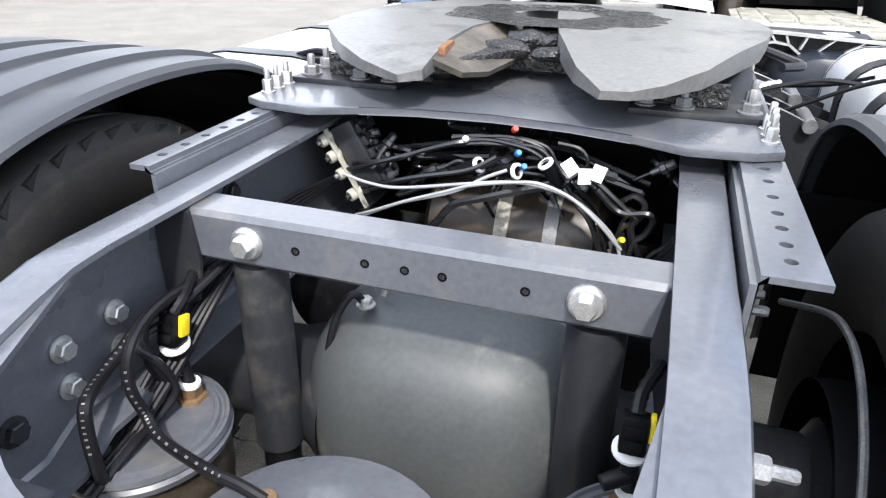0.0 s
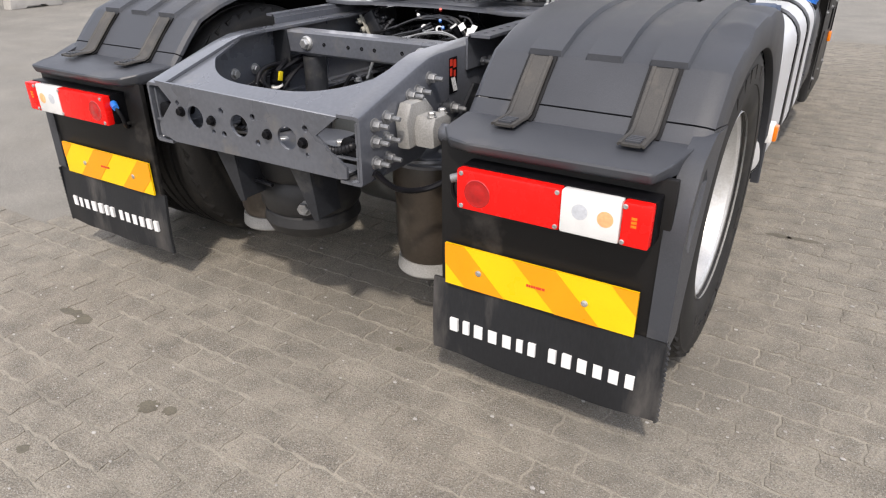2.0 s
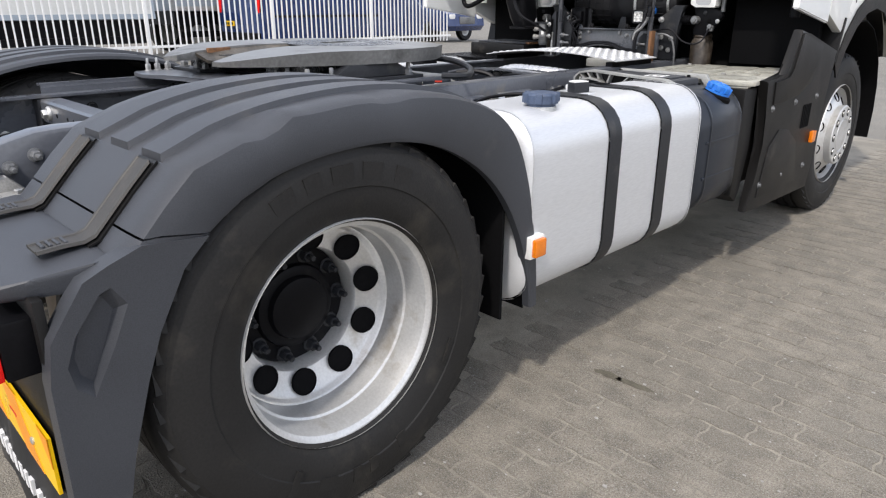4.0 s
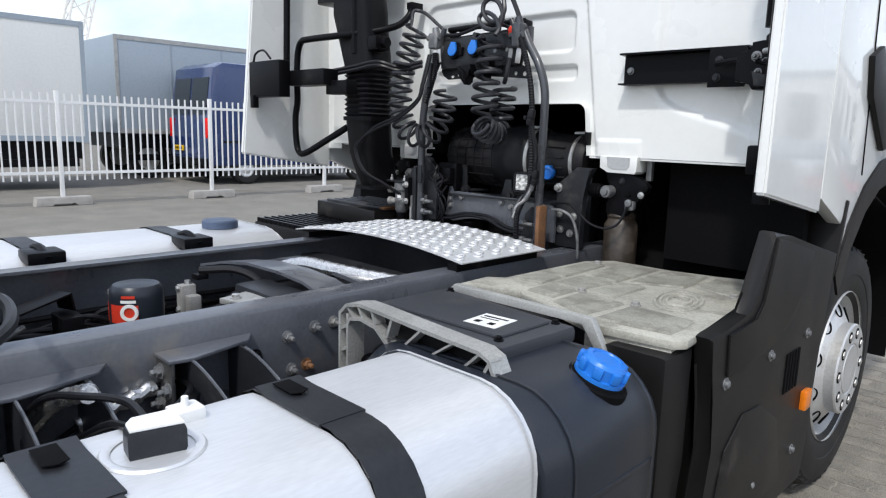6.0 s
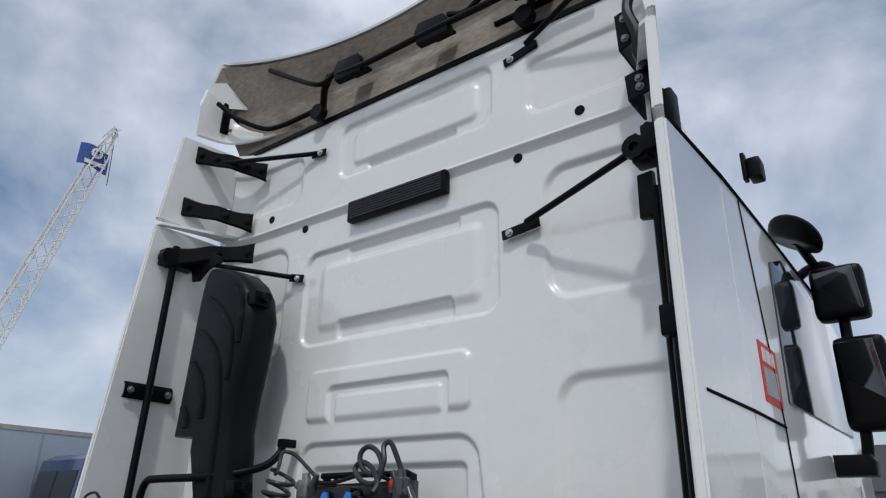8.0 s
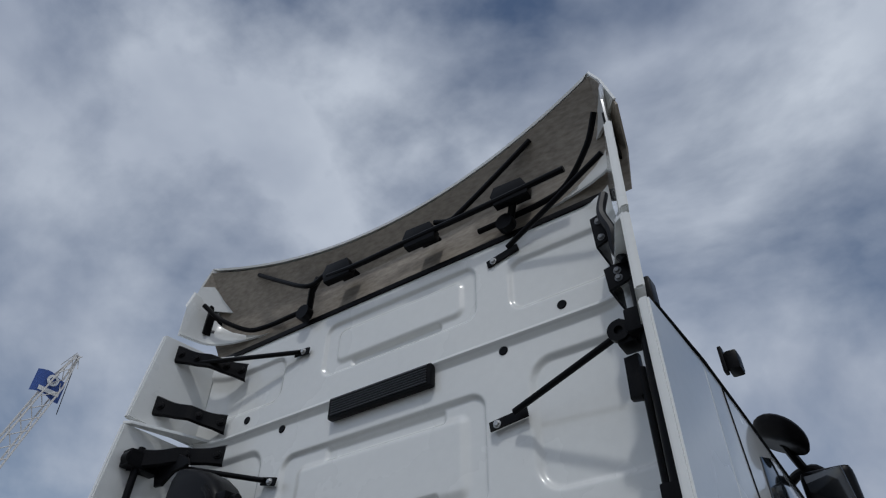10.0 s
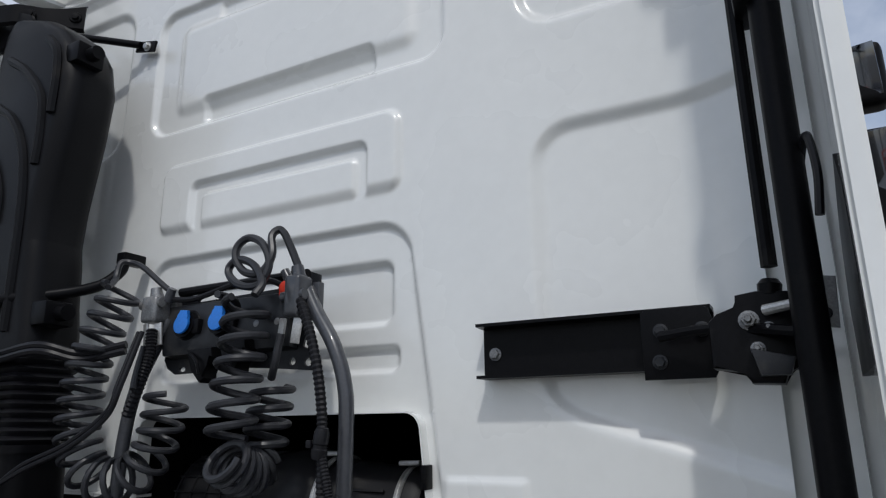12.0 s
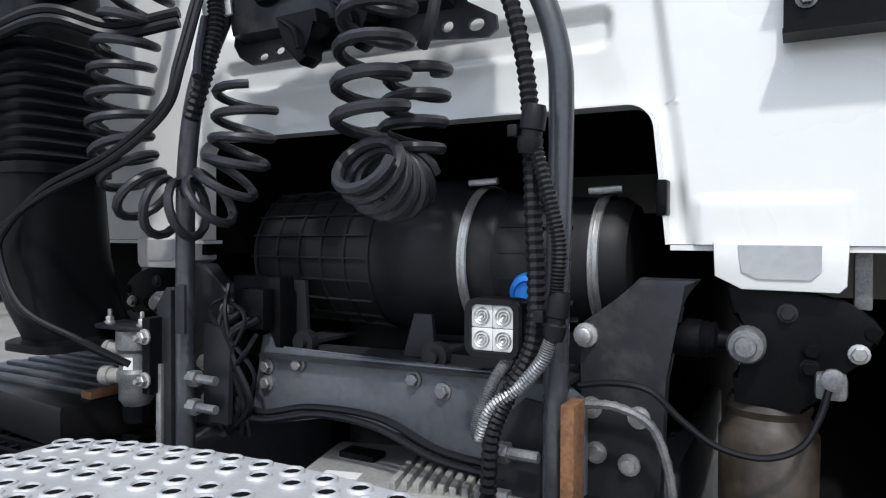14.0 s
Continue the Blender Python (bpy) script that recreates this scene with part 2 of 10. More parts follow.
def part(name, bm, material, parent=None, label="", smooth=35):
    """One mesh object in world coordinates, under a thing or a part."""
    me = bpy.data.meshes.new(name)
    bmesh.ops.recalc_face_normals(bm, faces=bm.faces[:])
    if smooth:
        lim = math.cos(radians(smooth))
        for f in bm.faces:
            f.smooth = True
        for e in bm.edges:
            if len(e.link_faces) == 2 and e.link_faces[0].normal.dot(e.link_faces[1].normal) < lim:
                e.smooth = False
    bm.to_mesh(me)
    bm.free()
    for m in (material if isinstance(material, (list, tuple)) else [material]):
        me.materials.append(m)
    ob = new(name, me)
    if parent is not None:
        ob.parent = parent
        if parent.parent is None:
            ob.matrix_parent_inverse = Matrix.Translation(-parent.location)
    if label:
        ob["label"] = label
    return ob


def B():
    return bmesh.new()


def box(bm, x0, x1, y0, y1, z0, z1, bev=0.0, seg=2, m=None, mi=0):
    vs = [bm.verts.new((x, y, z)) for x in (x0, x1) for y in (y0, y1) for z in (z0, z1)]
    fs = [bm.faces.new([vs[i] for i in q]) for q in ((0, 1, 3, 2), (4, 6, 7, 5), (0, 4, 5, 1), (2, 3, 7, 6), (0, 2, 6, 4), (1, 5, 7, 3))]
    for f in fs:
        f.material_index = mi
    if bev:
        es = list({e for f in fs for e in f.edges})
        r = bmesh.ops.bevel(bm, geom=es, offset=bev, segments=seg, profile=0.6, affect="EDGES", clamp_overlap=True)
        vs = list({v for f in r["faces"] for v in f.verts} | {v for v in vs if v.is_valid})
        for f in r["faces"]:
            f.material_index = mi
    if m is not None:
        bmesh.ops.transform(bm, matrix=m, verts=vs)
    return vs


def prism(bm, pts, axis, a, b, mi=0, bev=0.0):
    """Extrude the closed outline pts between a and b along axis. pts are the other two coordinates in order."""
    def v3(p, h):
        return {"x": (h, p[0], p[1]), "y": (p[0], h, p[1]), "z": (p[0], p[1], h)}[axis]
    A = [bm.verts.new(v3(p, a)) for p in pts]
    C = [bm.verts.new(v3(p, b)) for p in pts]
    fs = [bm.faces.new(A), bm.faces.new(C[::-1])]
    n = len(pts)
    fs += [bm.faces.new((A[i], C[i], C[(i + 1) % n], A[(i + 1) % n])) for i in range(n)]
    for f in fs:
        f.material_index = mi
    if bev:
        es = [e for f in fs[:2] for e in f.edges]
        r = bmesh.ops.bevel(bm, geom=es, offset=bev, segments=2, profile=0.6, affect="EDGES", clamp_overlap=True)
        for f in r["faces"]:
            f.material_index = mi
    return A + C


def basis(d):
    d = Vector(d).normalized()
    u = d.cross(Vector((0, 0, 1)) if abs(d.z) < 0.9 else Vector((1, 0, 0))).normalized()
    return d, u, d.cross(u)


def cyl(bm, p0, p1, r0, r1=None, seg=16, cap=True, mi=0):
    return lathe(bm, p0, Vector(p1) - Vector(p0), ([(0, 0)] if cap else []) + [(r0, 0), (r0 if r1 is None else r1, 1)] + ([(0, 1)] if cap else []), seg, mi, True)


def lathe(bm, at, axis, prof, seg=24, mi=0, unit=False, half=None):
    """Turn the profile (radius, distance along axis) about the axis from at."""
    L = Vector(axis).length if unit else 1.0
    d, u, w = basis(axis)
    at = Vector(at)
    rings = []
    for r, h in prof:
        c = at + d * h * L
        if r <= 1e-6:
            rings.append([bm.verts.new(c)])
        else:
            rings.append([bm.verts.new(c + (u * math.cos(t) + w * math.sin(t)) * r) for t in (2 * math.pi * k / seg for k in range(seg))])
    for A, C in zip(rings, rings[1:]):
        for k in range(seg):
            j = (k + 1) % seg
            q = [A[k % len(A)], A[j % len(A)], C[j % len(C)], C[k % len(C)]]
            q = list(dict.fromkeys(q))
            if len(q) > 2:
                try:
                    bm.faces.new(q).material_index = mi
                except ValueError:
                    pass
    return [v for r in rings for v in r]


def smooth_path(pts, per=6):
    pts = [Vector(p) for p in pts]
    if len(pts) < 3:
        return pts
    P = [pts[0] * 2 - pts[1]] + pts + [pts[-1] * 2 - pts[-2]]
    out = []
    for i in range(1, len(P) - 2):
        a, b, c, d = P[i - 1:i + 3]
        for k in range(per):
            t = k / per
            out.append(0.5 * ((2 * b) + (c - a) * t + (2 * a - 5 * b + 4 * c - d) * t * t + (3 * b - a - 3 * c + d) * t ** 3))
    out.append(pts[-1])
    return out


def tube(bm, pts, r, seg=8, per=6, ridge=0.0, mi=0, curve=True):
    P = smooth_path(pts, per) if curve else [Vector(p) for p in pts]
    prev = None
    rings = []
    for i, p in enumerate(P):
        d = (P[min(i + 1, len(P) - 1)] - P[max(i - 1, 0)]).normalized()
        if prev is None:
            _, u, _ = basis(d)
        else:
            u = (prev - d * prev.dot(d)).normalized()
        prev = u
        w = d.cross(u)
        rr = r + (ridge if i % 2 else 0.0)
        rings.append([bm.verts.new(p + (u * math.cos(t) + w * math.sin(t)) * rr) for t in (2 * math.pi * k / seg for k in range(seg))])
    for A, C in zip(rings, rings[1:]):
        for k in range(seg):
            bm.faces.new((A[k], A[(k + 1) % seg], C[(k + 1) % seg], C[k])).material_index = mi
    for R_ in (rings[0], rings[-1]):
        bm.faces.new(R_).material_index = mi


def sheet(bm, grid, thick=0.0, mi=0, up=(0, 0, 1)):
    """A skin over rows of points, with thickness on the side away from up."""
    n, m = len(grid), len(grid[0])
    P = [[Vector(p) for p in row] for row in grid]
    V = [[bm.verts.new(p) for p in row] for row in P]

    def skin(W, flip=False):
        for i in range(n - 1):
            for j in range(m - 1):
                q = (W[i][j], W[i + 1][j], W[i + 1][j + 1], W[i][j + 1])
                bm.faces.new(q[::-1] if flip else q).material_index = mi
    skin(V)
    if thick:
        nr, tot = [], Vector()
        for i in range(n):
            row = []
            for j in range(m):
                a = P[min(i + 1, n - 1)][j] - P[max(i - 1, 0)][j]
                b = P[i][min(j + 1, m - 1)] - P[i][max(j - 1, 0)]
                c = a.cross(b)
                row.append(c.normalized() if c.length > 1e-9 else Vector(up))
                tot += row[-1]
            nr.append(row)
        sg = -1 if tot.dot(Vector(up)) > 0 else 1
        U = [[bm.verts.new(P[i][j] + nr[i][j] * thick * sg) for j in range(m)] for i in range(n)]
        skin(U, True)
        loop = [(i, 0) for i in range(n)] + [(n - 1, j) for j in range(1, m)] + [(i, m - 1) for i in range(n - 2, -1, -1)] + [(0, j) for j in range(m - 2, 0, -1)]
        for (a, b), (c, d) in zip(loop, loop[1:] + loop[:1]):
            bm.faces.new((V[a][b], V[c][d], U[c][d], U[a][b])).material_index = mi
    return V


def coil(bm, path, R_, r, turns, seg=7, per=14, grow=0.0):
    """A coiled hose that winds about a smooth path."""
    P = smooth_path(path, 24)
    L = [0.0]
    for a, b in zip(P, P[1:]):
        L.append(L[-1] + (b - a).length)
    pts, prev, k = [], None, 0
    n = int(turns * per)
    for i in range(n + 1):
        s = L[-1] * i / n
        while k < len(L) - 2 and L[k + 1] < s:
            k += 1
        t = (s - L[k]) / max(L[k + 1] - L[k], 1e-9)
        p = P[k].lerp(P[k + 1], t)
        d = (P[min(k + 2, len(P) - 1)] - P[max(k - 1, 0)]).normalized()
        if prev is None:
            _, u, _ = basis(d)
        else:
            u = (prev - d * prev.dot(d)).normalized()
        prev = u
        w = d.cross(u)
        a = 2 * math.pi * i / per
        rr_ = R_ * (1 + grow * i / n)
        pts.append(p + (u * math.cos(a) + w * math.sin(a)) * rr_)
    tube(bm, pts, r, seg, curve=False)


def hexbolt(bm, at, axis, r=0.014, h=0.012, washer=True, stud=0.0, mi=0):
    d = Vector(axis).normalized()
    at = Vector(at)
    if washer:
        lathe(bm, at, d, [(r * 1.35, 0), (r * 1.35, 0.003), (r * 0.9, 0.004)], 14, mi)
        at = at + d * 0.003
    lathe(bm, at, d, [(r, 0), (r, h * 0.85), (r * 0.86, h), (r * 0.5 if stud else 0, h)], 6, mi)
    if stud:
        lathe(bm, at, d, [(r * 0.52, h), (r * 0.52, h + stud), (r * 0.4, h + stud + 0.003), (0, h + stud + 0.003)], 8, mi)


def lettering(bm, plane, x0, x1, z0, z1, widths, gap, depth):
    """Plain bars that stand for a line of print, on the plane y = plane, facing -y."""
    tot = sum(widths) + gap * (len(widths) - 1)
    s = (x1 - x0) / tot
    x = x0
    for w in widths:
        box(bm, x, x + w * s, plane - depth, plane + 0.0005, z0, z1)
        x += (w + gap) * s

# ------------------------------------------------------------------ ground
GROUNDM = mat("worn_concrete_paving", (0.185, 0.173, 0.150), 0.9, 0.0, 0.25, 2.3, 190, 0.6, (0.16, 0.145, 0.12), 0.22, 0.8, bump_dist=0.004)
bm = B()
n = 40
sheet(bm, [[(-160 + 320 * i / n, -160 + 320 * j / n, -0.0016) for j in range(n + 1)] for i in range(n + 1)])
ground = part("ground", bm, GROUNDM)
tagged(ground, "grey worn concrete paved yard with stains", "ground", kind="structure")

# ------------------------------------------------------------------ chassis frame
RT, RB, RE = 0.925, 0.66, -0.705       # rail top, rail bottom, rear end


def rail_top(y):
    return RT if y > -0.36 else RT - (-0.36 - y) * 0.30


chassis = thing("chassis_frame", "dark grey painted steel ladder chassis frame of a truck", "chassis", (0, 0, 0.66))
for s in (1, -1):
    bm = B()
    ys = [RE, -0.42, -0.36, -0.30, 3.9]
    for a, b in zip(ys, ys[1:]):
        pass
    prof = []
    for y in ys:
        t = rail_top(y) if y != -0.36 else RT - 0.004
        b0 = RB - (0.03 if y < -0.40 else 0.0)
        th = 0.009
        ring = [(0.425, t - 0.012), (0.421, t - 0.003), (0.413, t), (0.348, t), (0.348, t - th), (0.410, t - th), (0.416, t - th - 0.006),
                (0.416, b0 + th + 0.006), (0.410, b0 + th), (0.348, b0 + th), (0.348, b0), (0.413, b0), (0.421, b0 + 0.003), (0.425, b0 + 0.012)]
        prof.append([bm.verts.new((s * x, y, z)) for x, z in ring])
    for A, C in zip(prof, prof[1:]):
        for k in range(len(A)):
            j = (k + 1) % len(A)
            bm.faces.new((A[k], A[j], C[j], C[k]))
    bm.faces.new(prof[0])
    bm.faces.new(prof[-1])
    part("rail", bm, FRAME, chassis)

# rear crossmember: a top sheet with a bowl-shaped cut, a face with holes, gussets
bm = B()
N = 28
edge = []
for k in range(N + 1):
    x = -0.348 + 0.696 * k / N
    u = abs(x) / 0.348
    yf = -0.625 + 0.155 * u ** 3.2 + (0.10 * max(0, u - 0.93) / 0.07)
    edge.append((x, yf))
for (xa, ya), (xb, yb) in zip(edge, edge[1:]):
    q = []
    for x, y in ((xa, RE + 0.006), (xb, RE + 0.006), (xb, yb), (xa, ya)):
        q.append((x, y, rail_top(y) - 0.010))
    vs = [bm.verts.new(p) for p in q] + [bm.verts.new((p[0], p[1], p[2] - 0.008)) for p in q]
    for f in ((0, 1, 2, 3), (7, 6, 5, 4), (3, 2, 6, 7), (0, 4, 5, 1)):
        bm.faces.new([vs[i] for i in f])
bmesh.ops.remove_doubles(bm, verts=bm.verts[:], dist=0.0005)
part("crossmember_top", bm, FRAME, chassis)


def plate_with_holes(rim_, y0, y1, holes):
    """A steel plate in the xz plane with real round and slotted holes."""
    bm_ = B()
    outer = [bm_.verts.new((x, y0, z)) for x, z in rim_]
    es = [bm_.edges.new((outer[i], outer[(i + 1) % len(outer)])) for i in range(len(outer))]
    for hx, hz, rx, rz in holes:
        vs_ = [bm_.verts.new((hx + rx * math.cos(2 * math.pi * k / 16), y0, hz + rz * math.sin(2 * math.pi * k / 16))) for k in range(16)]
        es += [bm_.edges.new((vs_[i], vs_[(i + 1) % 16])) for i in range(16)]
    bmesh.ops.triangle_fill(bm_, edges=es, use_beauty=True)
    r = bmesh.ops.extrude_face_region(bm_, geom=bm_.faces[:])
    bmesh.ops.translate(bm_, verts=[v for v in r["geom"] if isinstance(v, bmesh.types.BMVert)], vec=(0, y1 - y0, 0))
    return bm_


bm = plate_with_holes([(-0.330, 0.640), (0.345, 0.640), (0.372, 0.645), (0.372, 0.676), (0.272, 0.752), (0.352, 0.813), (-0.385, 0.829), (-0.318, 0.768), (-0.395, 0.690), (-0.395, 0.66)], RE - 0.001, RE + 0.008,
                      [(-0.215, 0.735, 0.035, 0.035), (-0.025, 0.735, 0.036, 0.034), (0.164, 0.728, 0.036, 0.034), (-0.29, 0.77, 0.008, 0.008),
                       (-0.14, 0.70, 0.008, 0.008), (-0.095, 0.77, 0.010, 0.010), (-0.095, 0.70, 0.010, 0.010),
                       (0.035, 0.77, 0.010, 0.010), (0.045, 0.695, 0.010, 0.010), (0.235, 0.765, 0.010, 0.010), (0.235, 0.69, 0.007, 0.007),
                       ])
part("crossmember_face", bm, FRAME, chassis)
for x, z in ((-0.275, 0.745), (-0.14, 0.735), (0.09, 0.728), (0.225, 0.724)):
    bm = B()
    hexbolt(bm, (x, RE - 0.001, z), (0, -1, 0), 0.012, 0.012)
    part("bolt", bm, BLACK, chassis)
# corrugated sleeves and channel ends seen in the cuts
for s in (1, -1):
    bm = B()
    lathe(bm, (s * 0.375, -0.60, 0.725), (0, -1, 0), [(0.030, 0.0)] + [(0.030 + 0.004 * (k % 2), 0.008 * k) for k in range(1, 12)] + [(0.024, 0.092), (0.0, 0.092)], 18)
    part("sleeve", bm, BLACK, chassis, "black corrugated sleeve in the rail end")
    bm = B()
    prism(bm, [(s * 0.30, 0.700), (s * 0.41, 0.700), (s * 0.41, 0.706), (s * 0.30, 0.706)], "y", -0.70, -0.50)
    part("end_shelf", bm, FRAME, chassis)
bm = B()
prism(bm, [(-0.405, 0.645), (0.362, 0.645), (0.362, 0.653), (-0.405, 0.653)], "y", RE + 0.008, -0.62)
part("crossmember_lip", bm, FRAME, chassis)
for s in (1, -1):
    bm = B()
    prism(bm, [(RE + 0.01, 0.64), (RE + 0.16, 0.66), (RE + 0.16, 0.78), (RE + 0.06, 0.80), (RE + 0.01, 0.80)], "x", s * 0.400, s * 0.407)
    part("gusset", bm, FRAME, chassis)

# second crossmember, a channel that carries the dampers
bm = B()
ring = [(-0.135, 0.83), (-0.143, 0.838), (-0.143, 0.905), (-0.135, 0.913), (-0.075, 0.913), (-0.075, 0.905), (-0.134, 0.905), (-0.136, 0.845), (-0.10, 0.838), (-0.10, 0.83)]
prism(bm, ring, "x", -0.405, 0.405)
part("crossmember", bm, FRAME, chassis)
for s in (1, -1):
    bm = B()
    prism(bm, [(s * 0.345, 0.912), (s * 0.41, 0.912), (s * 0.41, 0.70), (s * 0.36, 0.70), (s * 0.335, 0.83)], "y", -0.150, -0.143)
    part("end_plate", bm, FRAMED, chassis)
    bm = B()
    hexbolt(bm, (s * 0.25, -0.143, 0.872), (0, -1, 0), 0.017, 0.022)
    lathe(bm, (s * 0.25, -0.143, 0.872), (0, -1, 0), [(0.026, 0), (0.026, 0.004), (0.022, 0.010), (0.015, 0.010)], 20)
    part("bolt", bm, ZINC, chassis)
for x in (-0.17, -0.06, 0.0, 0.055, 0.17):
    bm = B()
    lathe(bm, (x, -0.1425, 0.872), (0, -1, 0), [(0.007, 0), (0.007, 0.0015), (0.0045, 0.0015), (0.0045, 0.0005), (0, 0.0005)], 12)
    part("bolt_hole", bm, DEEP, chassis)
# forward crossmembers
for y, z0 in ((2.42, 0.70),):
    bm = B()
    prism(bm, [(y - 0.05, z0), (y + 0.05, z0), (y + 0.05, z0 + 0.15), (y + 0.04, z0 + 0.16), (y - 0.04, z0 + 0.16), (y - 0.05, z0 + 0.15)], "x", -0.41, 0.41)
    part("crossmember", bm, FRAMED, chassis)

# angle strips with round holes beside the rails
for s, edge, holes in ((1, [(0.437, -0.165), (0.512, -0.165), (0.508, 0.275), (0.437, 0.275)], (0.225, 0.164, 0.097, 0.034, -0.018, -0.070, -0.118)),
                       (-1, [(0.437, -0.11), (0.474, -0.11), (0.478, 0.255), (0.437, 0.255)], (-0.055, 0.003, 0.059, 0.112, 0.166, 0.218))):
    bm = B()
    hx = 0.473 if s > 0 else 0.456
    ov = [bm.verts.new((s * x, y, 0.958)) for x, y in edge]
    es = [bm.edges.new((ov[i], ov[(i + 1) % 4])) for i in range(4)]
    for y in holes:
        vs = [bm.verts.new((s * (hx + 0.0085 * math.cos(2 * math.pi * k / 12)), y + 0.0085 * math.sin(2 * math.pi * k / 12), 0.958)) for k in range(12)]
        es += [bm.edges.new((vs[i], vs[(i + 1) % 12])) for i in range(12)]
    bmesh.ops.triangle_fill(bm, edges=es, use_beauty=True)
    r = bmesh.ops.extrude_face_region(bm, geom=bm.faces[:])
    bmesh.ops.translate(bm, verts=[v for v in r["geom"] if isinstance(v, bmesh.types.BMVert)], vec=(0, 0, -0.009))
    prism(bm, [(s * 0.428, 0.85), (s * 0.436, 0.85), (s * 0.436, 0.948), (s * 0.446, 0.958), (s * 0.446, 0.949), (s * 0.438, 0.945), (s * 0.428, 0.945)], "y", edge[0][1], 0.60)
    part("angle_strip", bm, FRAME, chassis, "bent angle strip with a row of round holes")

# ------------------------------------------------------------------ wheels


def tyre_mesh(bm_, cx, cy, cz, out, R_=0.485, W=0.285, rim=0.281):
    """A tyre that faces out (+1 or -1 along x)."""
    h = W / 2
    pr = [(rim, -h + 0.03), (rim + 0.02, -h + 0.012), (R_ - 0.10, -h), (R_ - 0.045, -h + 0.004), (R_ - 0.012, -h + 0.022), (R_, -h + 0.045)]
    for g in (-0.055, 0.0, 0.055):
        pr += [(R_, g - 0.009), (R_ - 0.013, g - 0.006), (R_ - 0.013, g + 0.006), (R_, g + 0.009)]
    pr += [(R_, h - 0.045), (R_ - 0.012, h - 0.022), (R_ - 0.030, h - 0.009), (R_ - 0.034, h - 0.0095), (R_ - 0.045, h - 0.004), (R_ - 0.10, h), (R_ - 0.115, h), (R_ - 0.118, h - 0.003),
           (R_ - 0.135, h - 0.004), (rim + 0.03, h - 0.010), (rim + 0.012, h - 0.020), (rim, h - 0.028)]
    lathe(bm_, (cx, cy, cz), (out, 0, 0), pr, 72)


def shoulder_lugs(bm_, cx, cy, cz, out, R_=0.485, W=0.285, n_=46):
    for k in range(n_):
        t = 2 * math.pi * k / n_
        for side in (1, -1):
            m = Matrix.Translation((cx, cy, cz)) @ Matrix.Rotation(t, 4, "X") @ Matrix.Rotation(0.25 * side, 4, "Z")
            box(bm_, side * (W / 2 - 0.052) - 0.030, side * (W / 2 - 0.052) + 0.038, -0.024, 0.024, R_ - 0.04, R_ - 0.0125, m=m)


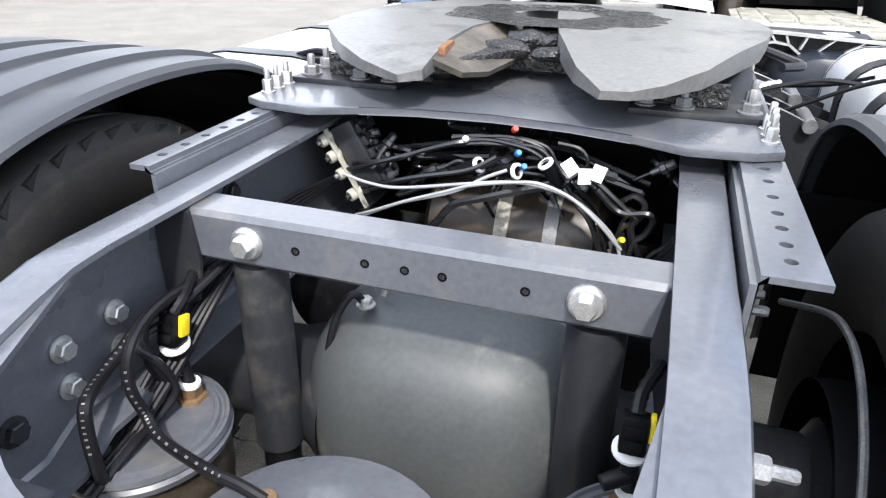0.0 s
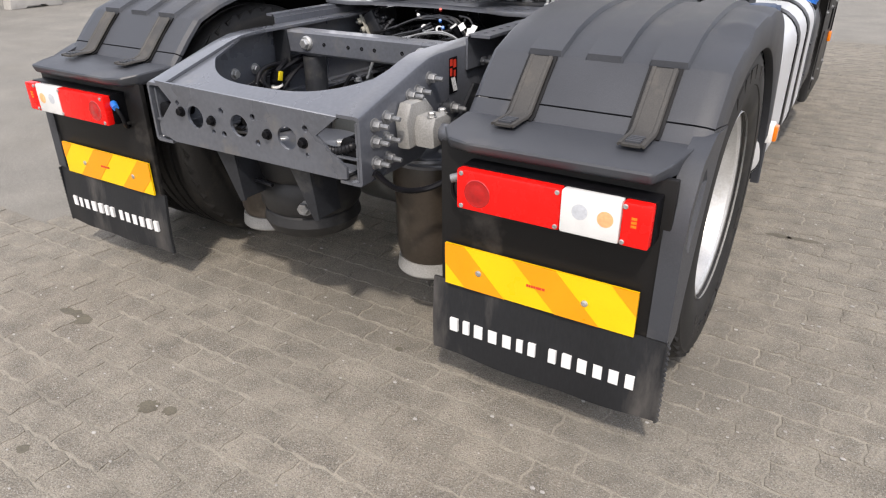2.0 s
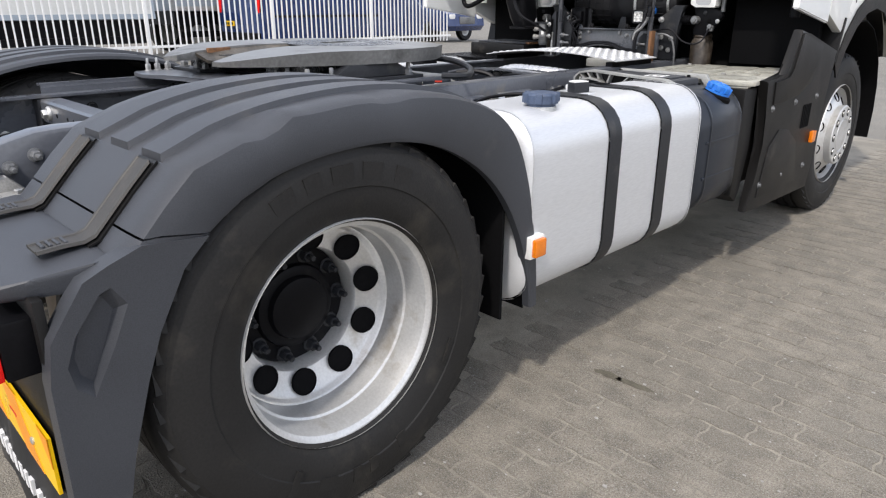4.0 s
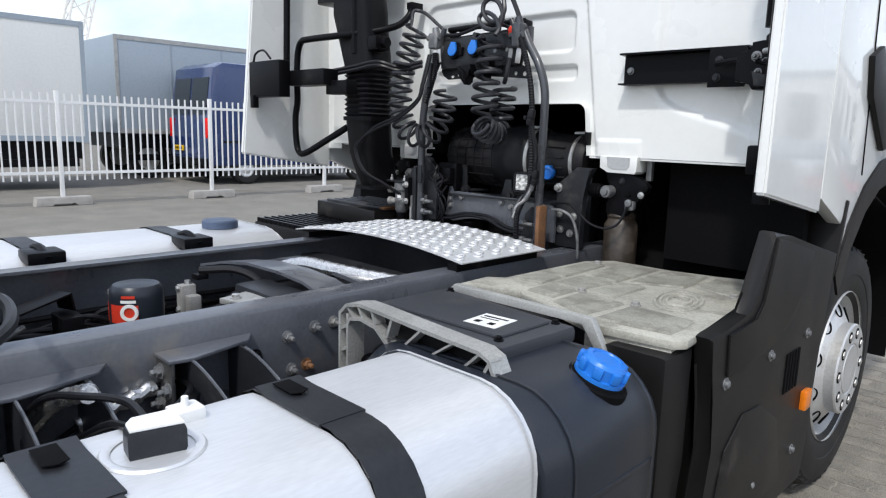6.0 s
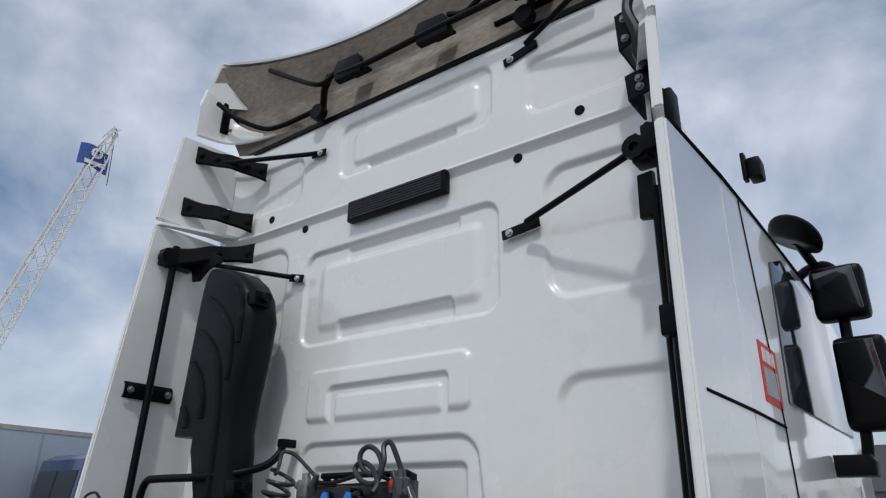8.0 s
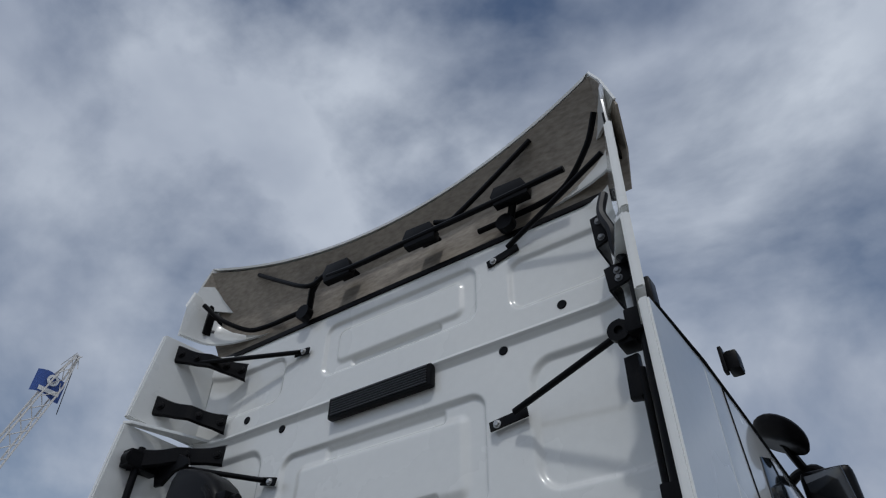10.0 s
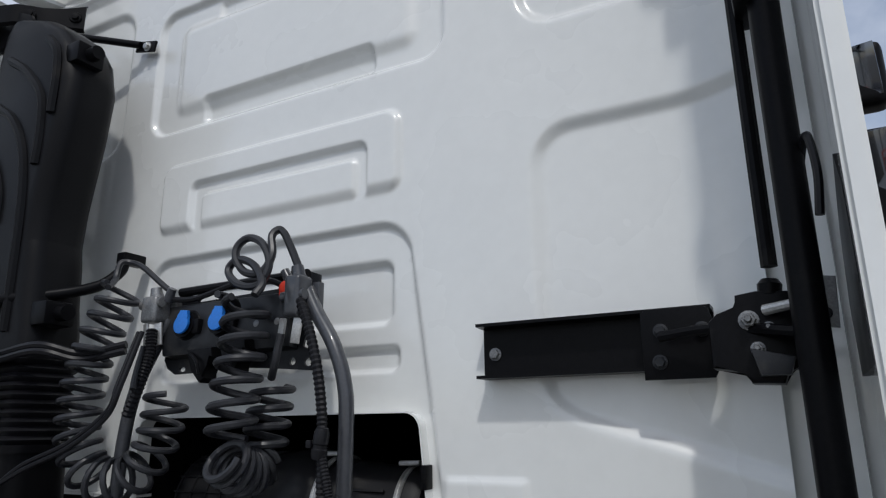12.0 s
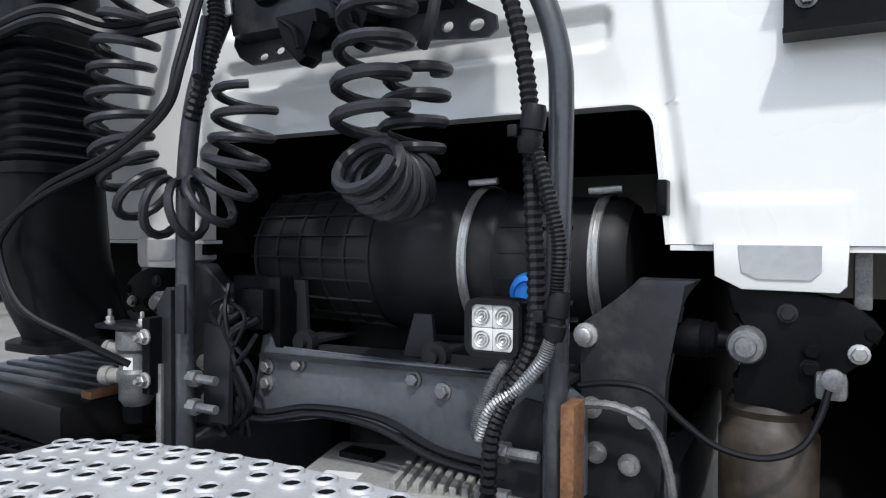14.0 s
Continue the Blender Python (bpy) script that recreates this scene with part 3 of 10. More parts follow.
def wheel(name, label, cy, side, dual):
    cz, R_ = 0.482, 0.485
    xo = side * (1.24 if dual else 1.165)
    w = thing(name, label, "wheel", (xo - side * 0.15, cy, 0.0), "truck wheels")
    cx = xo - side * 0.143
    bm_ = B()
    tyre_mesh(bm_, cx, cy, cz, side)
    tyre = part("tyre", bm_, RUBBER, w, "worn black truck tyre")
    bm_ = B()
    shoulder_lugs(bm_, cx, cy, cz, side)
    part("tread", bm_, RUBBER, tyre)["kind"] = "stuff"
    bm_ = B()
    if dual:
        pr = [(0.300, 0.006), (0.303, 0.000), (0.300, -0.008), (0.290, -0.012), (0.280, -0.020), (0.272, -0.050), (0.268, -0.088), (0.262, -0.092), (0.260, -0.100), (0.256, -0.155), (0.250, -0.160),
              (0.246, -0.172), (0.238, -0.178), (0.205, -0.192), (0.178, -0.202), (0.172, -0.212), (0.170, -0.27)]
        lathe(bm_, (xo - side * 0.022, cy, cz), (side, 0, 0), [(r_ * 0.96, h_) for r_, h_ in pr], 64)
        rim = part("rim", bm_, RIM, w, "silver painted steel rim with brake dust")
        for k in range(10):
            t = 2 * math.pi * (k + 0.3) / 10
            bm_ = B()
            c = Vector((xo - side * 0.2065, cy + 0.199 * math.cos(t), cz + 0.199 * math.sin(t)))
            d = Vector((side, -0.22 * math.cos(t), -0.22 * math.sin(t))).normalized()
            lathe(bm_, c + d * 0.004, d, [(0.037, -0.008), (0.037, 0.001), (0.0345, 0.0015), (0.0335, -0.002), (0, -0.002)], 22)
            part("vent_hole", bm_, DEEP, rim)
        bm_ = B()
        lathe(bm_, (xo - side * 0.285, cy, cz), (side, 0, 0), [(0.168, 0.03), (0.164, 0.0), (0.160, 0.012), (0.116, 0.014), (0.112, 0.030), (0.104, 0.034), (0.088, 0.034), (0.083, 0.050), (0.07, 0.054), (0, 0.054)], 32)
        hub = part("hub", bm_, BLACK, w, "greasy black hub")
        for k in range(10):
            t = 2 * math.pi * k / 10
            bm_ = B()
            hexbolt(bm_, (xo - side * 0.272, cy + 0.138 * math.cos(t), cz + 0.138 * math.sin(t)), (side, 0, 0), 0.016, 0.024, True, 0.018)
            part("wheel_nut", bm_, FRAMED, hub)
        # raised marks on the sidewall
        for k, (t0, t1, r0, r1) in enumerate(((62, 70, 0.385, 0.425), (74, 80, 0.385, 0.425), (84, 92, 0.385, 0.425), (96, 104, 0.385, 0.425), (110, 117, 0.385, 0.425), (246, 251, 0.36, 0.40), (262, 266, 0.365, 0.405),
                                             (270, 274, 0.365, 0.405), (282, 290, 0.365, 0.40), (300, 303, 0.34, 0.41), (200, 212, 0.345, 0.355))):
            bm_ = B()
            ring_ = [(r0, t0), (r0, t1), (r1, t1), (r1, t0)]
            vs_ = [bm_.verts.new((xo - side * (0.0085 if q_ > 0.38 else 0.0075), cy - side * q_ * math.cos(math.radians(u_)), cz + q_ * math.sin(math.radians(u_)))) for q_, u_ in ring_]
            ws_ = [bm_.verts.new((v.co.x + side * 0.0085, v.co.y, v.co.z)) for v in vs_]
            bm_.faces.new(ws_)
            for i in range(4):
                bm_.faces.new((vs_[i], vs_[(i + 1) % 4], ws_[(i + 1) % 4], ws_[i]))
            bmesh.ops.recalc_face_normals(bm_, faces=bm_.faces[:])
            part("sidewall_mark", bm_, RUBBER, tyre)
        bm_ = B()
        tyre_mesh(bm_, xo - side * 0.47, cy, cz, side)
        inner = part("inner_tyre", bm_, RUBBER, w)
        bm_ = B()
        shoulder_lugs(bm_, xo - side * 0.47, cy, cz, side)
        part("tread", bm_, RUBBER, inner)["kind"] = "stuff"
    else:
        pr = [(0.300, 0.006), (0.303, 0.000), (0.300, -0.010), (0.286, -0.016), (0.276, -0.05), (0.268, -0.09), (0.262, -0.06), (0.245, -0.035), (0.20, -0.01), (0.175, 0.005), (0.14, 0.01), (0, 0.01)]
        lathe(bm_, (xo - side * 0.012, cy, cz), (side, 0, 0), pr, 64)
        rim = part("rim", bm_, RIM, w, "silver painted steel rim")
        for k in range(10):
            t = 2 * math.pi * (k + 0.5) / 10
            bm_ = B()
            c = Vector((xo - side * 0.036, cy + 0.225 * math.cos(t), cz + 0.225 * math.sin(t)))
            d = Vector((side, 0.5 * math.cos(t), 0.5 * math.sin(t))).normalized()
            lathe(bm_, c, d, [(0.032, -0.01), (0.030, 0.006), (0.026, 0.004), (0.025, -0.004), (0, -0.005)], 20)
            part("vent_hole", bm_, DEEP, rim)
        bm_ = B()
        lathe(bm_, (xo - side * 0.01, cy, cz), (side, 0, 0), [(0.178, -0.01), (0.180, 0.036), (0.175, 0.042), (0.104, 0.043), (0.101, 0.039), (0.098, 0.039), (0.095, 0.044), (0.0, 0.045)], 48)
        hub = part("hub_cover", bm_, RIM, w, "flat silver hub cover with ten sunk nuts")
        for k in range(10):
            t = 2 * math.pi * k / 10
            c = (xo + side * 0.0325, cy + 0.143 * math.cos(t), cz + 0.143 * math.sin(t))
            bm_ = B()
            lathe(bm_, c, (side, 0, 0), [(0.0225, -0.002), (0.0225, 0.0014), (0.0, 0.0012)], 18)
            recess = part("nut_recess", bm_, DEEP, hub)
            bm_ = B()
            lathe(bm_, c, (side, 0, 0), [(0.0150, 0.001), (0.0145, 0.0055), (0.010, 0.0075), (0, 0.0075)], 6)
            part("wheel_nut", bm_, ZINC, recess)
    return w


wheel("rear_wheel", "dual rear truck wheel, worn tyre on a silver steel rim", 0.03, 1, True)
wheel("rear_wheel", "dual rear truck wheel, worn tyre under the mudguard", 0.02, -1, True)
wheel("front_wheel", "front truck wheel with polished hub cover", 3.83, 1, False)
wheel("front_wheel", "front truck wheel with polished hub cover", 3.83, -1, False)

# ------------------------------------------------------------------ rear mudguards
ARC = [(-0.482, 0.797), (-0.462, 0.815), (-0.4345, 0.8445), (-0.4315, 0.848), (-0.385, 0.898), (-0.331, 0.949), (-0.322, 0.957), (-0.22, 0.998), (-0.10, 1.026), (0.02, 1.040), (0.14, 1.045), (0.26, 1.040),
       (0.38, 1.024), (0.48, 0.995), (0.56, 0.955), (0.62, 0.895), (0.66, 0.82), (0.70, 0.70), (0.735, 0.52), (0.745, 0.345)]
LOW = [(-0.355, 0.775), (-0.335, 0.795), (-0.3015, 0.8245), (-0.2985, 0.827), (-0.27, 0.848), (-0.235, 0.870), (-0.228, 0.875), (-0.16, 0.905), (-0.08, 0.925), (0.02, 0.937), (0.14, 0.938), (0.25, 0.922),
       (0.34, 0.892), (0.42, 0.85), (0.49, 0.80), (0.55, 0.74), (0.60, 0.67), (0.65, 0.57), (0.685, 0.45), (0.70, 0.345)]
PADS = ((0.722, 0.812), (0.884, 0.974), (1.048, 1.136))


def plate_pocket(bm_, outer, pocket, x0, depth, back):
    """A side panel in the yz plane at x0 with a sunk pocket and a folded edge."""
    ov_ = [bm_.verts.new((x0, y, z)) for y, z in outer]
    pv_ = [bm_.verts.new((x0, y, z)) for y, z in pocket]
    es_ = [bm_.edges.new((l[i], l[(i + 1) % len(l)])) for l in (ov_, pv_) for i in range(len(l))]
    bmesh.ops.triangle_fill(bm_, edges=es_, use_beauty=True)
    cy_ = sum(p[0] for p in pocket) / len(pocket)
    cz_ = sum(p[1] for p in pocket) / len(pocket)
    iv_ = [bm_.verts.new((x0 - depth, cy_ + (y - cy_) * 0.66, cz_ + (z - cz_) * 0.80)) for y, z in pocket]
    n_ = len(pocket)
    for i in range(n_):
        j = (i + 1) % n_
        bm_.faces.new((pv_[i], pv_[j], iv_[j], iv_[i]))
    bm_.faces.new(iv_)
    kv_ = [bm_.verts.new((x0 - back, y, z)) for y, z in outer]
    n_ = len(outer)
    for i in range(n_):
        j = (i + 1) % n_
        bm_.faces.new((ov_[i], ov_[j], kv_[j], kv_[i]))
    bm_.faces.new(kv_)
    bmesh.ops.recalc_face_normals(bm_, faces=bm_.faces[:])


def dent(x, y):
    """Small bumps and knocks along the outer shoulder."""
    if x < 1.15:
        return 0.0
    return -0.016 * math.exp(-((y + 0.17) / 0.045) ** 2) + 0.008 * math.exp(-((y + 0.10) / 0.03) ** 2) - 0.010 * math.exp(-((y - 0.16) / 0.05) ** 2)


def mudguard(s):
    g = thing("mudguard", "black plastic rear mudguard with moulded ribs and lamp shelf", "mudguard", (s * 0.93, 0.0, 0.3), "rear mudguards")
    arc = [Vector((0, *p)) for p in ARC]
    low = [Vector((0, *p)) for p in LOW]
    fine_a, fine_l = [], []
    for k in range(len(arc) - 1):
        n_ = 3 if k > 6 else 1
        p0, p1, p2, p3 = (arc[max(k - 1, 0)], arc[k], arc[k + 1], arc[min(k + 2, len(arc) - 1)])
        q0, q1, q2, q3 = (low[max(k - 1, 0)], low[k], low[k + 1], low[min(k + 2, len(arc) - 1)])
        for i in range(n_):
            t = i / n_
            cr = lambda a_, b_, c_, d_: 0.5 * (2 * b_ + (c_ - a_) * t + (2 * a_ - 5 * b_ + 4 * c_ - d_) * t * t + (3 * b_ - a_ - 3 * c_ + d_) * t ** 3)
            fine_a.append(cr(p0, p1, p2, p3))
            fine_l.append(cr(q0, q1, q2, q3))
    fine_a.append(arc[-1])
    fine_l.append(low[-1])
    xs = [(0.606, -0.022), (0.608, -0.010), (0.622, 0.0), (0.66, 0.0)]
    for c0, c1 in PADS:
        xs += [(c0 - 0.005, 0.0), (c0, 0.012), (c1, 0.012), (c1 + 0.005, 0.0)]
    xs += [(1.19, 0.0), (1.222, -0.004), (1.238, -0.012)]

    def rows(sel, ribbed):
        grid = []
        for a, b in zip(fine_a, fine_l):
            if not sel(a):
                continue
            nrm = (a - Vector((0, 0.14, 0.45))).normalized()
            on = ribbed and -0.3265 < a.y and a.z > 0.62
            row = []
            for x, d in xs:
                dd = d if on or d < 0.01 else 0.0
                row.append(Vector((s * x, a.y, a.z)) + nrm * (dd + dent(x, a.y)))
            row.append(Vector((s * 1.244, a.y, a.z)) + (b - a) * 0.30 + nrm * 0.5 * dent(1.2, a.y))
            row.append(Vector((s * 1.246, b.y, b.z)) - (b - a) * 0.10)
            row.append(Vector((s * 1.240, b.y, b.z)))
            row.append(Vector((s * 1.215, b.y, b.z)))
            grid.append(row)
        return grid

    bm_ = B()
    sheet(bm_, rows(lambda a: a.y > -0.433, True), 0.005, up=(0, 0, 1))
    part("arch", bm_, PLAST, g)
    bm_ = B()
    sheet(bm_, rows(lambda a: a.y < -0.433, False), 0.005, up=(0, 0, 1))
    part("rear_shell", bm_, PLAST, g)
    # shelf over the lamp
    bm_ = B()
    pl = [(0.604, -0.462), (1.222, -0.462), (1.212, -0.50), (1.196, -0.600), (1.172, -0.662), (0.72, -0.668), (0.655, -0.652), (0.615, -0.60)]
    top = [bm_.verts.new((s * x, y, 0.812 - 0.06 * max(0, (-0.48 - y)) - (0.008 if y < -0.64 else 0))) for x, y in pl]
    bot = [bm_.verts.new((s * (0.93 + (x - 0.93) * 0.985), min(y + 0.012, -0.462), 0.762)) for x, y in pl]
    bm_.faces.new(top)
    bm_.faces.new(bot[::-1])
    for i in range(len(pl)):
        bm_.faces.new((top[i], bot[i], bot[(i + 1) % 8], top[(i + 1) % 8]))
    bmesh.ops.bevel(bm_, geom=bm_.edges[:], offset=0.013, segments=3, profile=0.6, affect="EDGES", clamp_overlap=True)
    part("lamp_shelf", bm_, PLAST, g)
    # rear and side skirts
    bm_ = B()
    box(bm_, s * 0.612, s * 1.215, -0.608, -0.590, 0.33, 0.77, 0.004)
    part("rear_panel", bm_, PLASTB, g)
    bm_ = B()
    prof = [(-0.430, 0.833), (-0.305, 0.822), (-0.36, 0.770), (-0.42, 0.66), (-0.455, 0.57), (-0.50, 0.43), (-0.52, 0.345), (-0.585, 0.335), (-0.615, 0.37), (-0.613, 0.62), (-0.60, 0.70), (-0.535, 0.792), (-0.49, 0.812)]
    pocket = [(-0.512, 0.765), (-0.492, 0.772), (-0.468, 0.735), (-0.500, 0.665), (-0.548, 0.578), (-0.575, 0.605), (-0.582, 0.648), (-0.562, 0.700)]
    plate_pocket(bm_, [(y, z) for y, z in prof], pocket, 0.0, 0.020, 0.05)
    bmesh.ops.translate(bm_, verts=bm_.verts[:], vec=(1.247, 0, 0))
    if s < 0:
        for v in bm_.verts:
            v.co.x = -v.co.x
        bmesh.ops.reverse_faces(bm_, faces=bm_.faces[:])
    part("side_panel", bm_, PLAST, g)
    # two clips that run from the arch to the shelf, in sunk channels
    for c in (0.764, 1.088):
        pts = [(-0.336, 0.952), (-0.345, 0.944), (-0.385, 0.904), (-0.433, 0.853), (-0.462, 0.822), (-0.482, 0.815), (-0.52, 0.815), (-0.562, 0.812)]
        bm_ = B()
        sheet(bm_, [[Vector((s * (c + dx), y, z)) for dx in (-0.041, 0.041)] for y, z in pts[:6]], 0.004, up=(0, 0, 1))
        part("channel", bm_, PLASTB, g)
        bm_ = B()
        grid = []
        for y, z in pts[1:]:
            grid.append([Vector((s * (c + dx), y - 0.002, z + h)) for dx, h in ((-0.033, 0.004), (-0.030, 0.010), (-0.022, 0.010), (-0.020, 0.0075), (0.020, 0.0075), (0.022, 0.010), (0.030, 0.010), (0.033, 0.004))])
        sheet(bm_, grid, 0.006, up=(0, 0, 1))
        strap = part("clip_strap", bm_, STRAPM, g, "dusty plastic clip strap")
        for k in range(4):
            bm_ = B()
            box(bm_, s * c - 0.018, s * c + 0.018, -0.552 + 0.013 * k, -0.546 + 0.013 * k, 0.818, 0.8265, 0.0015, 1)
            part("grip_rib", bm_, PLAST, strap)
    # near-black sheet under the arch, its colour stands in for shade behind the wheel
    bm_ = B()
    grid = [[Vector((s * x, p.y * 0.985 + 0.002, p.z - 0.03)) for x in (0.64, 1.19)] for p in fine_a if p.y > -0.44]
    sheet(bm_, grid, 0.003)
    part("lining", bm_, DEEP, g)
    return g


for s in (1, -1):
    guard = mudguard(s)
    # tail lamp
    x0, x1, z0, z1 = 0.706, 1.190, 0.628, 0.736
    lamp = thing("tail_lamp", "red and white rear lamp cluster under the mudguard shelf", "tail lamp", (s * 0.95, -0.66, 0.63), "tail lamps")
    bm = B()
    box(bm, s * x0, s * x1, -0.662, -0.605, z0, z1, 0.006)
    part("housing", bm, BLACK, lamp)
    for nm, a, b, m_, lb in (("red_lens", x0 + 0.002, 0.980, REDL, "red stop lamp lens"), ("white_lens", 0.981, 1.122, WHITEL, "clear reversing lamp lens"), ("side_lens", 1.123, x1 - 0.002, REDL, "red end lens with amber marker")):
        bm = B()
        box(bm, s * a, s * b, -0.692, -0.662, z0 + 0.002, z1 - 0.002, 0.007, 2)
        ln = part(nm, bm, m_, lamp, lb)
        if nm == "red_lens":
            bm = B()
            lathe(bm, (s * (x0 + 0.06), -0.6918, (z0 + z1) / 2 - 0.004), (0, -1, 0), [(0.036, 0.0), (0.034, 0.0015), (0.030, 0.0005), (0.018, 0.001), (0.016, 0.0018), (0, 0.0018)], 28)
            part("reflector_ring", bm, mat("dark_red_lens", (0.42, 0.008, 0.008), 0.15, coat=0.5), ln)
        elif nm == "white_lens":
            bm = B()
            lathe(bm, (s * 1.088, -0.6915, 0.683), (0, -1, 0), [(0.022, 0), (0.016, 0.001), (0, 0.001)], 20)
            part("amber_bulb_window", bm, mat("pale_orange_lens", (0.75, 0.42, 0.2), 0.2), ln)
            bm = B()
            lathe(bm, (s * 1.028, -0.6915, 0.688), (0, -1, 0), [(0.022, 0), (0.016, 0.001), (0, 0.001)], 20)
            part("clear_bulb_window", bm, mat("grey_lens", (0.5, 0.52, 0.55), 0.2), ln)
        else:
            for j in range(3):
                bm = B()
                box(bm, s * 1.146, s * 1.158, -0.6935, -0.6915, 0.678 + 0.009 * j, 0.684 + 0.009 * j)
                part("amber_reflector", bm, ORANGE, ln)
    for x in (x0 + 0.016, 0.972, 1.13):
        for z in (z0 + 0.012, z1 - 0.012):
            bm = B()
            lathe(bm, (s * x, -0.690, z), (0, -1, 0), [(0.006, 0), (0.006, 0.004), (0.004, 0.005), (0, 0.004)], 10)
            part("lens_screw", bm, ZINC, lamp)
    bm = B()
    tube(bm, [(s * (x0 + 0.01), -0.655, 0.70), (s * (x0 - 0.02), -0.665, 0.695), (s * (x0 - 0.032), -0.655, 0.66), (s * (x0 - 0.02), -0.64, 0.625), (s * (x0 + 0.03), -0.60, 0.60)], 0.007, 8)
    part("cable", bm, HOSE, lamp)
    bm = B()
    cyl(bm, (s * (x0 + 0.002), -0.655, 0.702), (s * (x0 - 0.028), -0.668, 0.694), 0.013, 0.011, 14)
    part("connector", bm, ZINCD if s > 0 else BLUEP, lamp)
    # hazard board
    bx0, bx1, bz0, bz1 = 0.632, 1.168, 0.362, 0.486
    board = thing("hazard_board", "yellow and orange striped reflective marker board", "marker board", (s * 0.9, -0.62, 0.362), "hazard boards")
    bm = B()
    box(bm, s * bx0, s * bx1, -0.622, -0.6155, bz0, bz1)
    part("plate", bm, YELLOW, board)
    for k, xa in enumerate((bx0 - 0.06, bx0 + 0.205, bx0 + 0.47)):
        bm = B()
        # keep each stripe within the plate
        if xa < bx0:
            zl = bz1 - (bx0 - xa)
            pts = [(bx0, bz1), (xa + 0.12, bz1), (xa + 0.12 + (bz1 - bz0), bz0), (xa + (bz1 - bz0), bz0), (bx0, zl)]
        elif xa + 0.12 + (bz1 - bz0) > bx1:
            zr = bz1 - (bx1 - xa - 0.12)
            pts = [(xa, bz1)] + ([(xa + 0.12, bz1), (bx1, zr)] if zr < bz1 else [(bx1, bz1)])
            pts += [(bx1, bz0), (xa + (bz1 - bz0), bz0)] if xa + (bz1 - bz0) < bx1 else [(bx1, bz1 - (bx1 - xa))]
        else:
            pts = [(xa, bz1), (xa + 0.12, bz1), (xa + 0.12 + (bz1 - bz0), bz0), (xa + (bz1 - bz0), bz0)]
        prism(bm, [(s * px_, pz_) for px_, pz_ in pts], "y", -0.6235, -0.621)
        part("stripe", bm, AMBER, board)
    for x in (bx0 + 0.105, bx1 - 0.13):
        bm = B()
        lathe(bm, (s * x, -0.622, 0.418), (0, -1, 0), [(0.009, 0), (0.009, 0.003), (0.004, 0.005), (0, 0.004)], 12)
        part("rivet", bm, ZINC, board)
    bm = B()
    lettering(bm, -0.6237, s * 0.905 - 0.026, s * 0.905 + 0.026, 0.421, 0.428, [1, 1, 1, 1, 3, 1.4], 0.25, 0.0006)
    part("small_print", bm, REDP, board)
    # flap
    bm = B()
    prism(bm, [(s * 0.60, 0.33), (s * 1.215, 0.33), (s * 1.215, 0.70), (s * 1.20, 0.80), (s * 0.60, 0.80)], "y", 0.590, 0.600, bev=0.002)
    part("front_apron", bm, DEEP, guard, "black apron ahead of the wheel")
    flap = thing("mud_flap", "black rubber mud flap with white print and dried mud streaks", "mud flap", (s * 0.92, -0.61, 0.12), "mud flaps")
    bm = B()
    grid = []
    for k in range(13):
        z = 0.365 - (0.365 - 0.122) * k / 12
        grid.append([Vector((s * (0.588 + 0.660 * j / 20), -0.612 - 0.010 * math.sin(k / 12 * 2.2) + 0.004 * math.sin(j * 0.7), z + (0.02 * abs(j / 20 - 0.5) if k == 12 else 0))) for j in range(21)])
    sheet(bm, grid, 0.010, up=(0, -1, 0))
    part("sheet", bm, FLAPM, flap)
    bm = B()
    prism(bm, [(s * 1.246, 0.128), (s * 1.246, 0.362)] + [(s * (1.250 + 0.007 * (k % 2)), 0.362 - 0.0078 * k) for k in range(31)], "y", -0.618, -0.608)
    part("serrated_edge", bm, FLAPM, flap)
    W1 = [0.9, 0.7, 0.95, 0.95, 0.9, 0.65, 0.75]
    W2 = [0.75, 0.9, 0.9, 0.85, 0.9, 0.8]
    xa, xb = 0.645, 1.190
    x = xa if s > 0 else -xb
    unit = (xb - xa) / (sum(W1) + sum(W2) + 0.28 * 12 + 0.6)
    for i, w_ in enumerate(W1 + W2):
        if i == len(W1):
            x += 0.6 * unit
        bm = B()
        box(bm, x + 0.10 * w_ * unit, x + 0.86 * w_ * unit, -0.6262, -0.618, 0.211, 0.251)
        part("print_bar", bm, PRINT, flap, "plain white printed bar" if i == 0 else "")
        x += (w_ + 0.28) * unit

# ------------------------------------------------------------------ rear axle, springs and dampers
axle = thing("rear_axle", "grey painted drive axle with a large rounded housing", "axle", (0, 0.03, 0.24))
bm = B()
NU, NV = 36, 20
rings = []
for j in range(1, NV):
    v = math.pi * j / NV
    rings.append([])
    for i in range(NU):
        u = 2 * math.pi * i / NU
        def pw(c, e):
            return math.copysign(abs(c) ** e, c)
        rings[-1].append(bm.verts.new((0.015 + 0.255 * pw(math.sin(v), 0.62) * pw(math.cos(u), 0.7), 0.06 + 0.215 * pw(math.sin(v), 0.7) * pw(math.sin(u), 0.75), 0.50 + 0.232 * pw(math.cos(v), 0.7))))
for A, C in zip(rings, rings[1:]):
    for k in range(NU):
        bm.faces.new((A[k], A[(k + 1) % NU], C[(k + 1) % NU], C[k]))
bm.faces.new(rings[0][::-1])
bm.faces.new(rings[-1])
part("housing", bm, DIFF, axle)
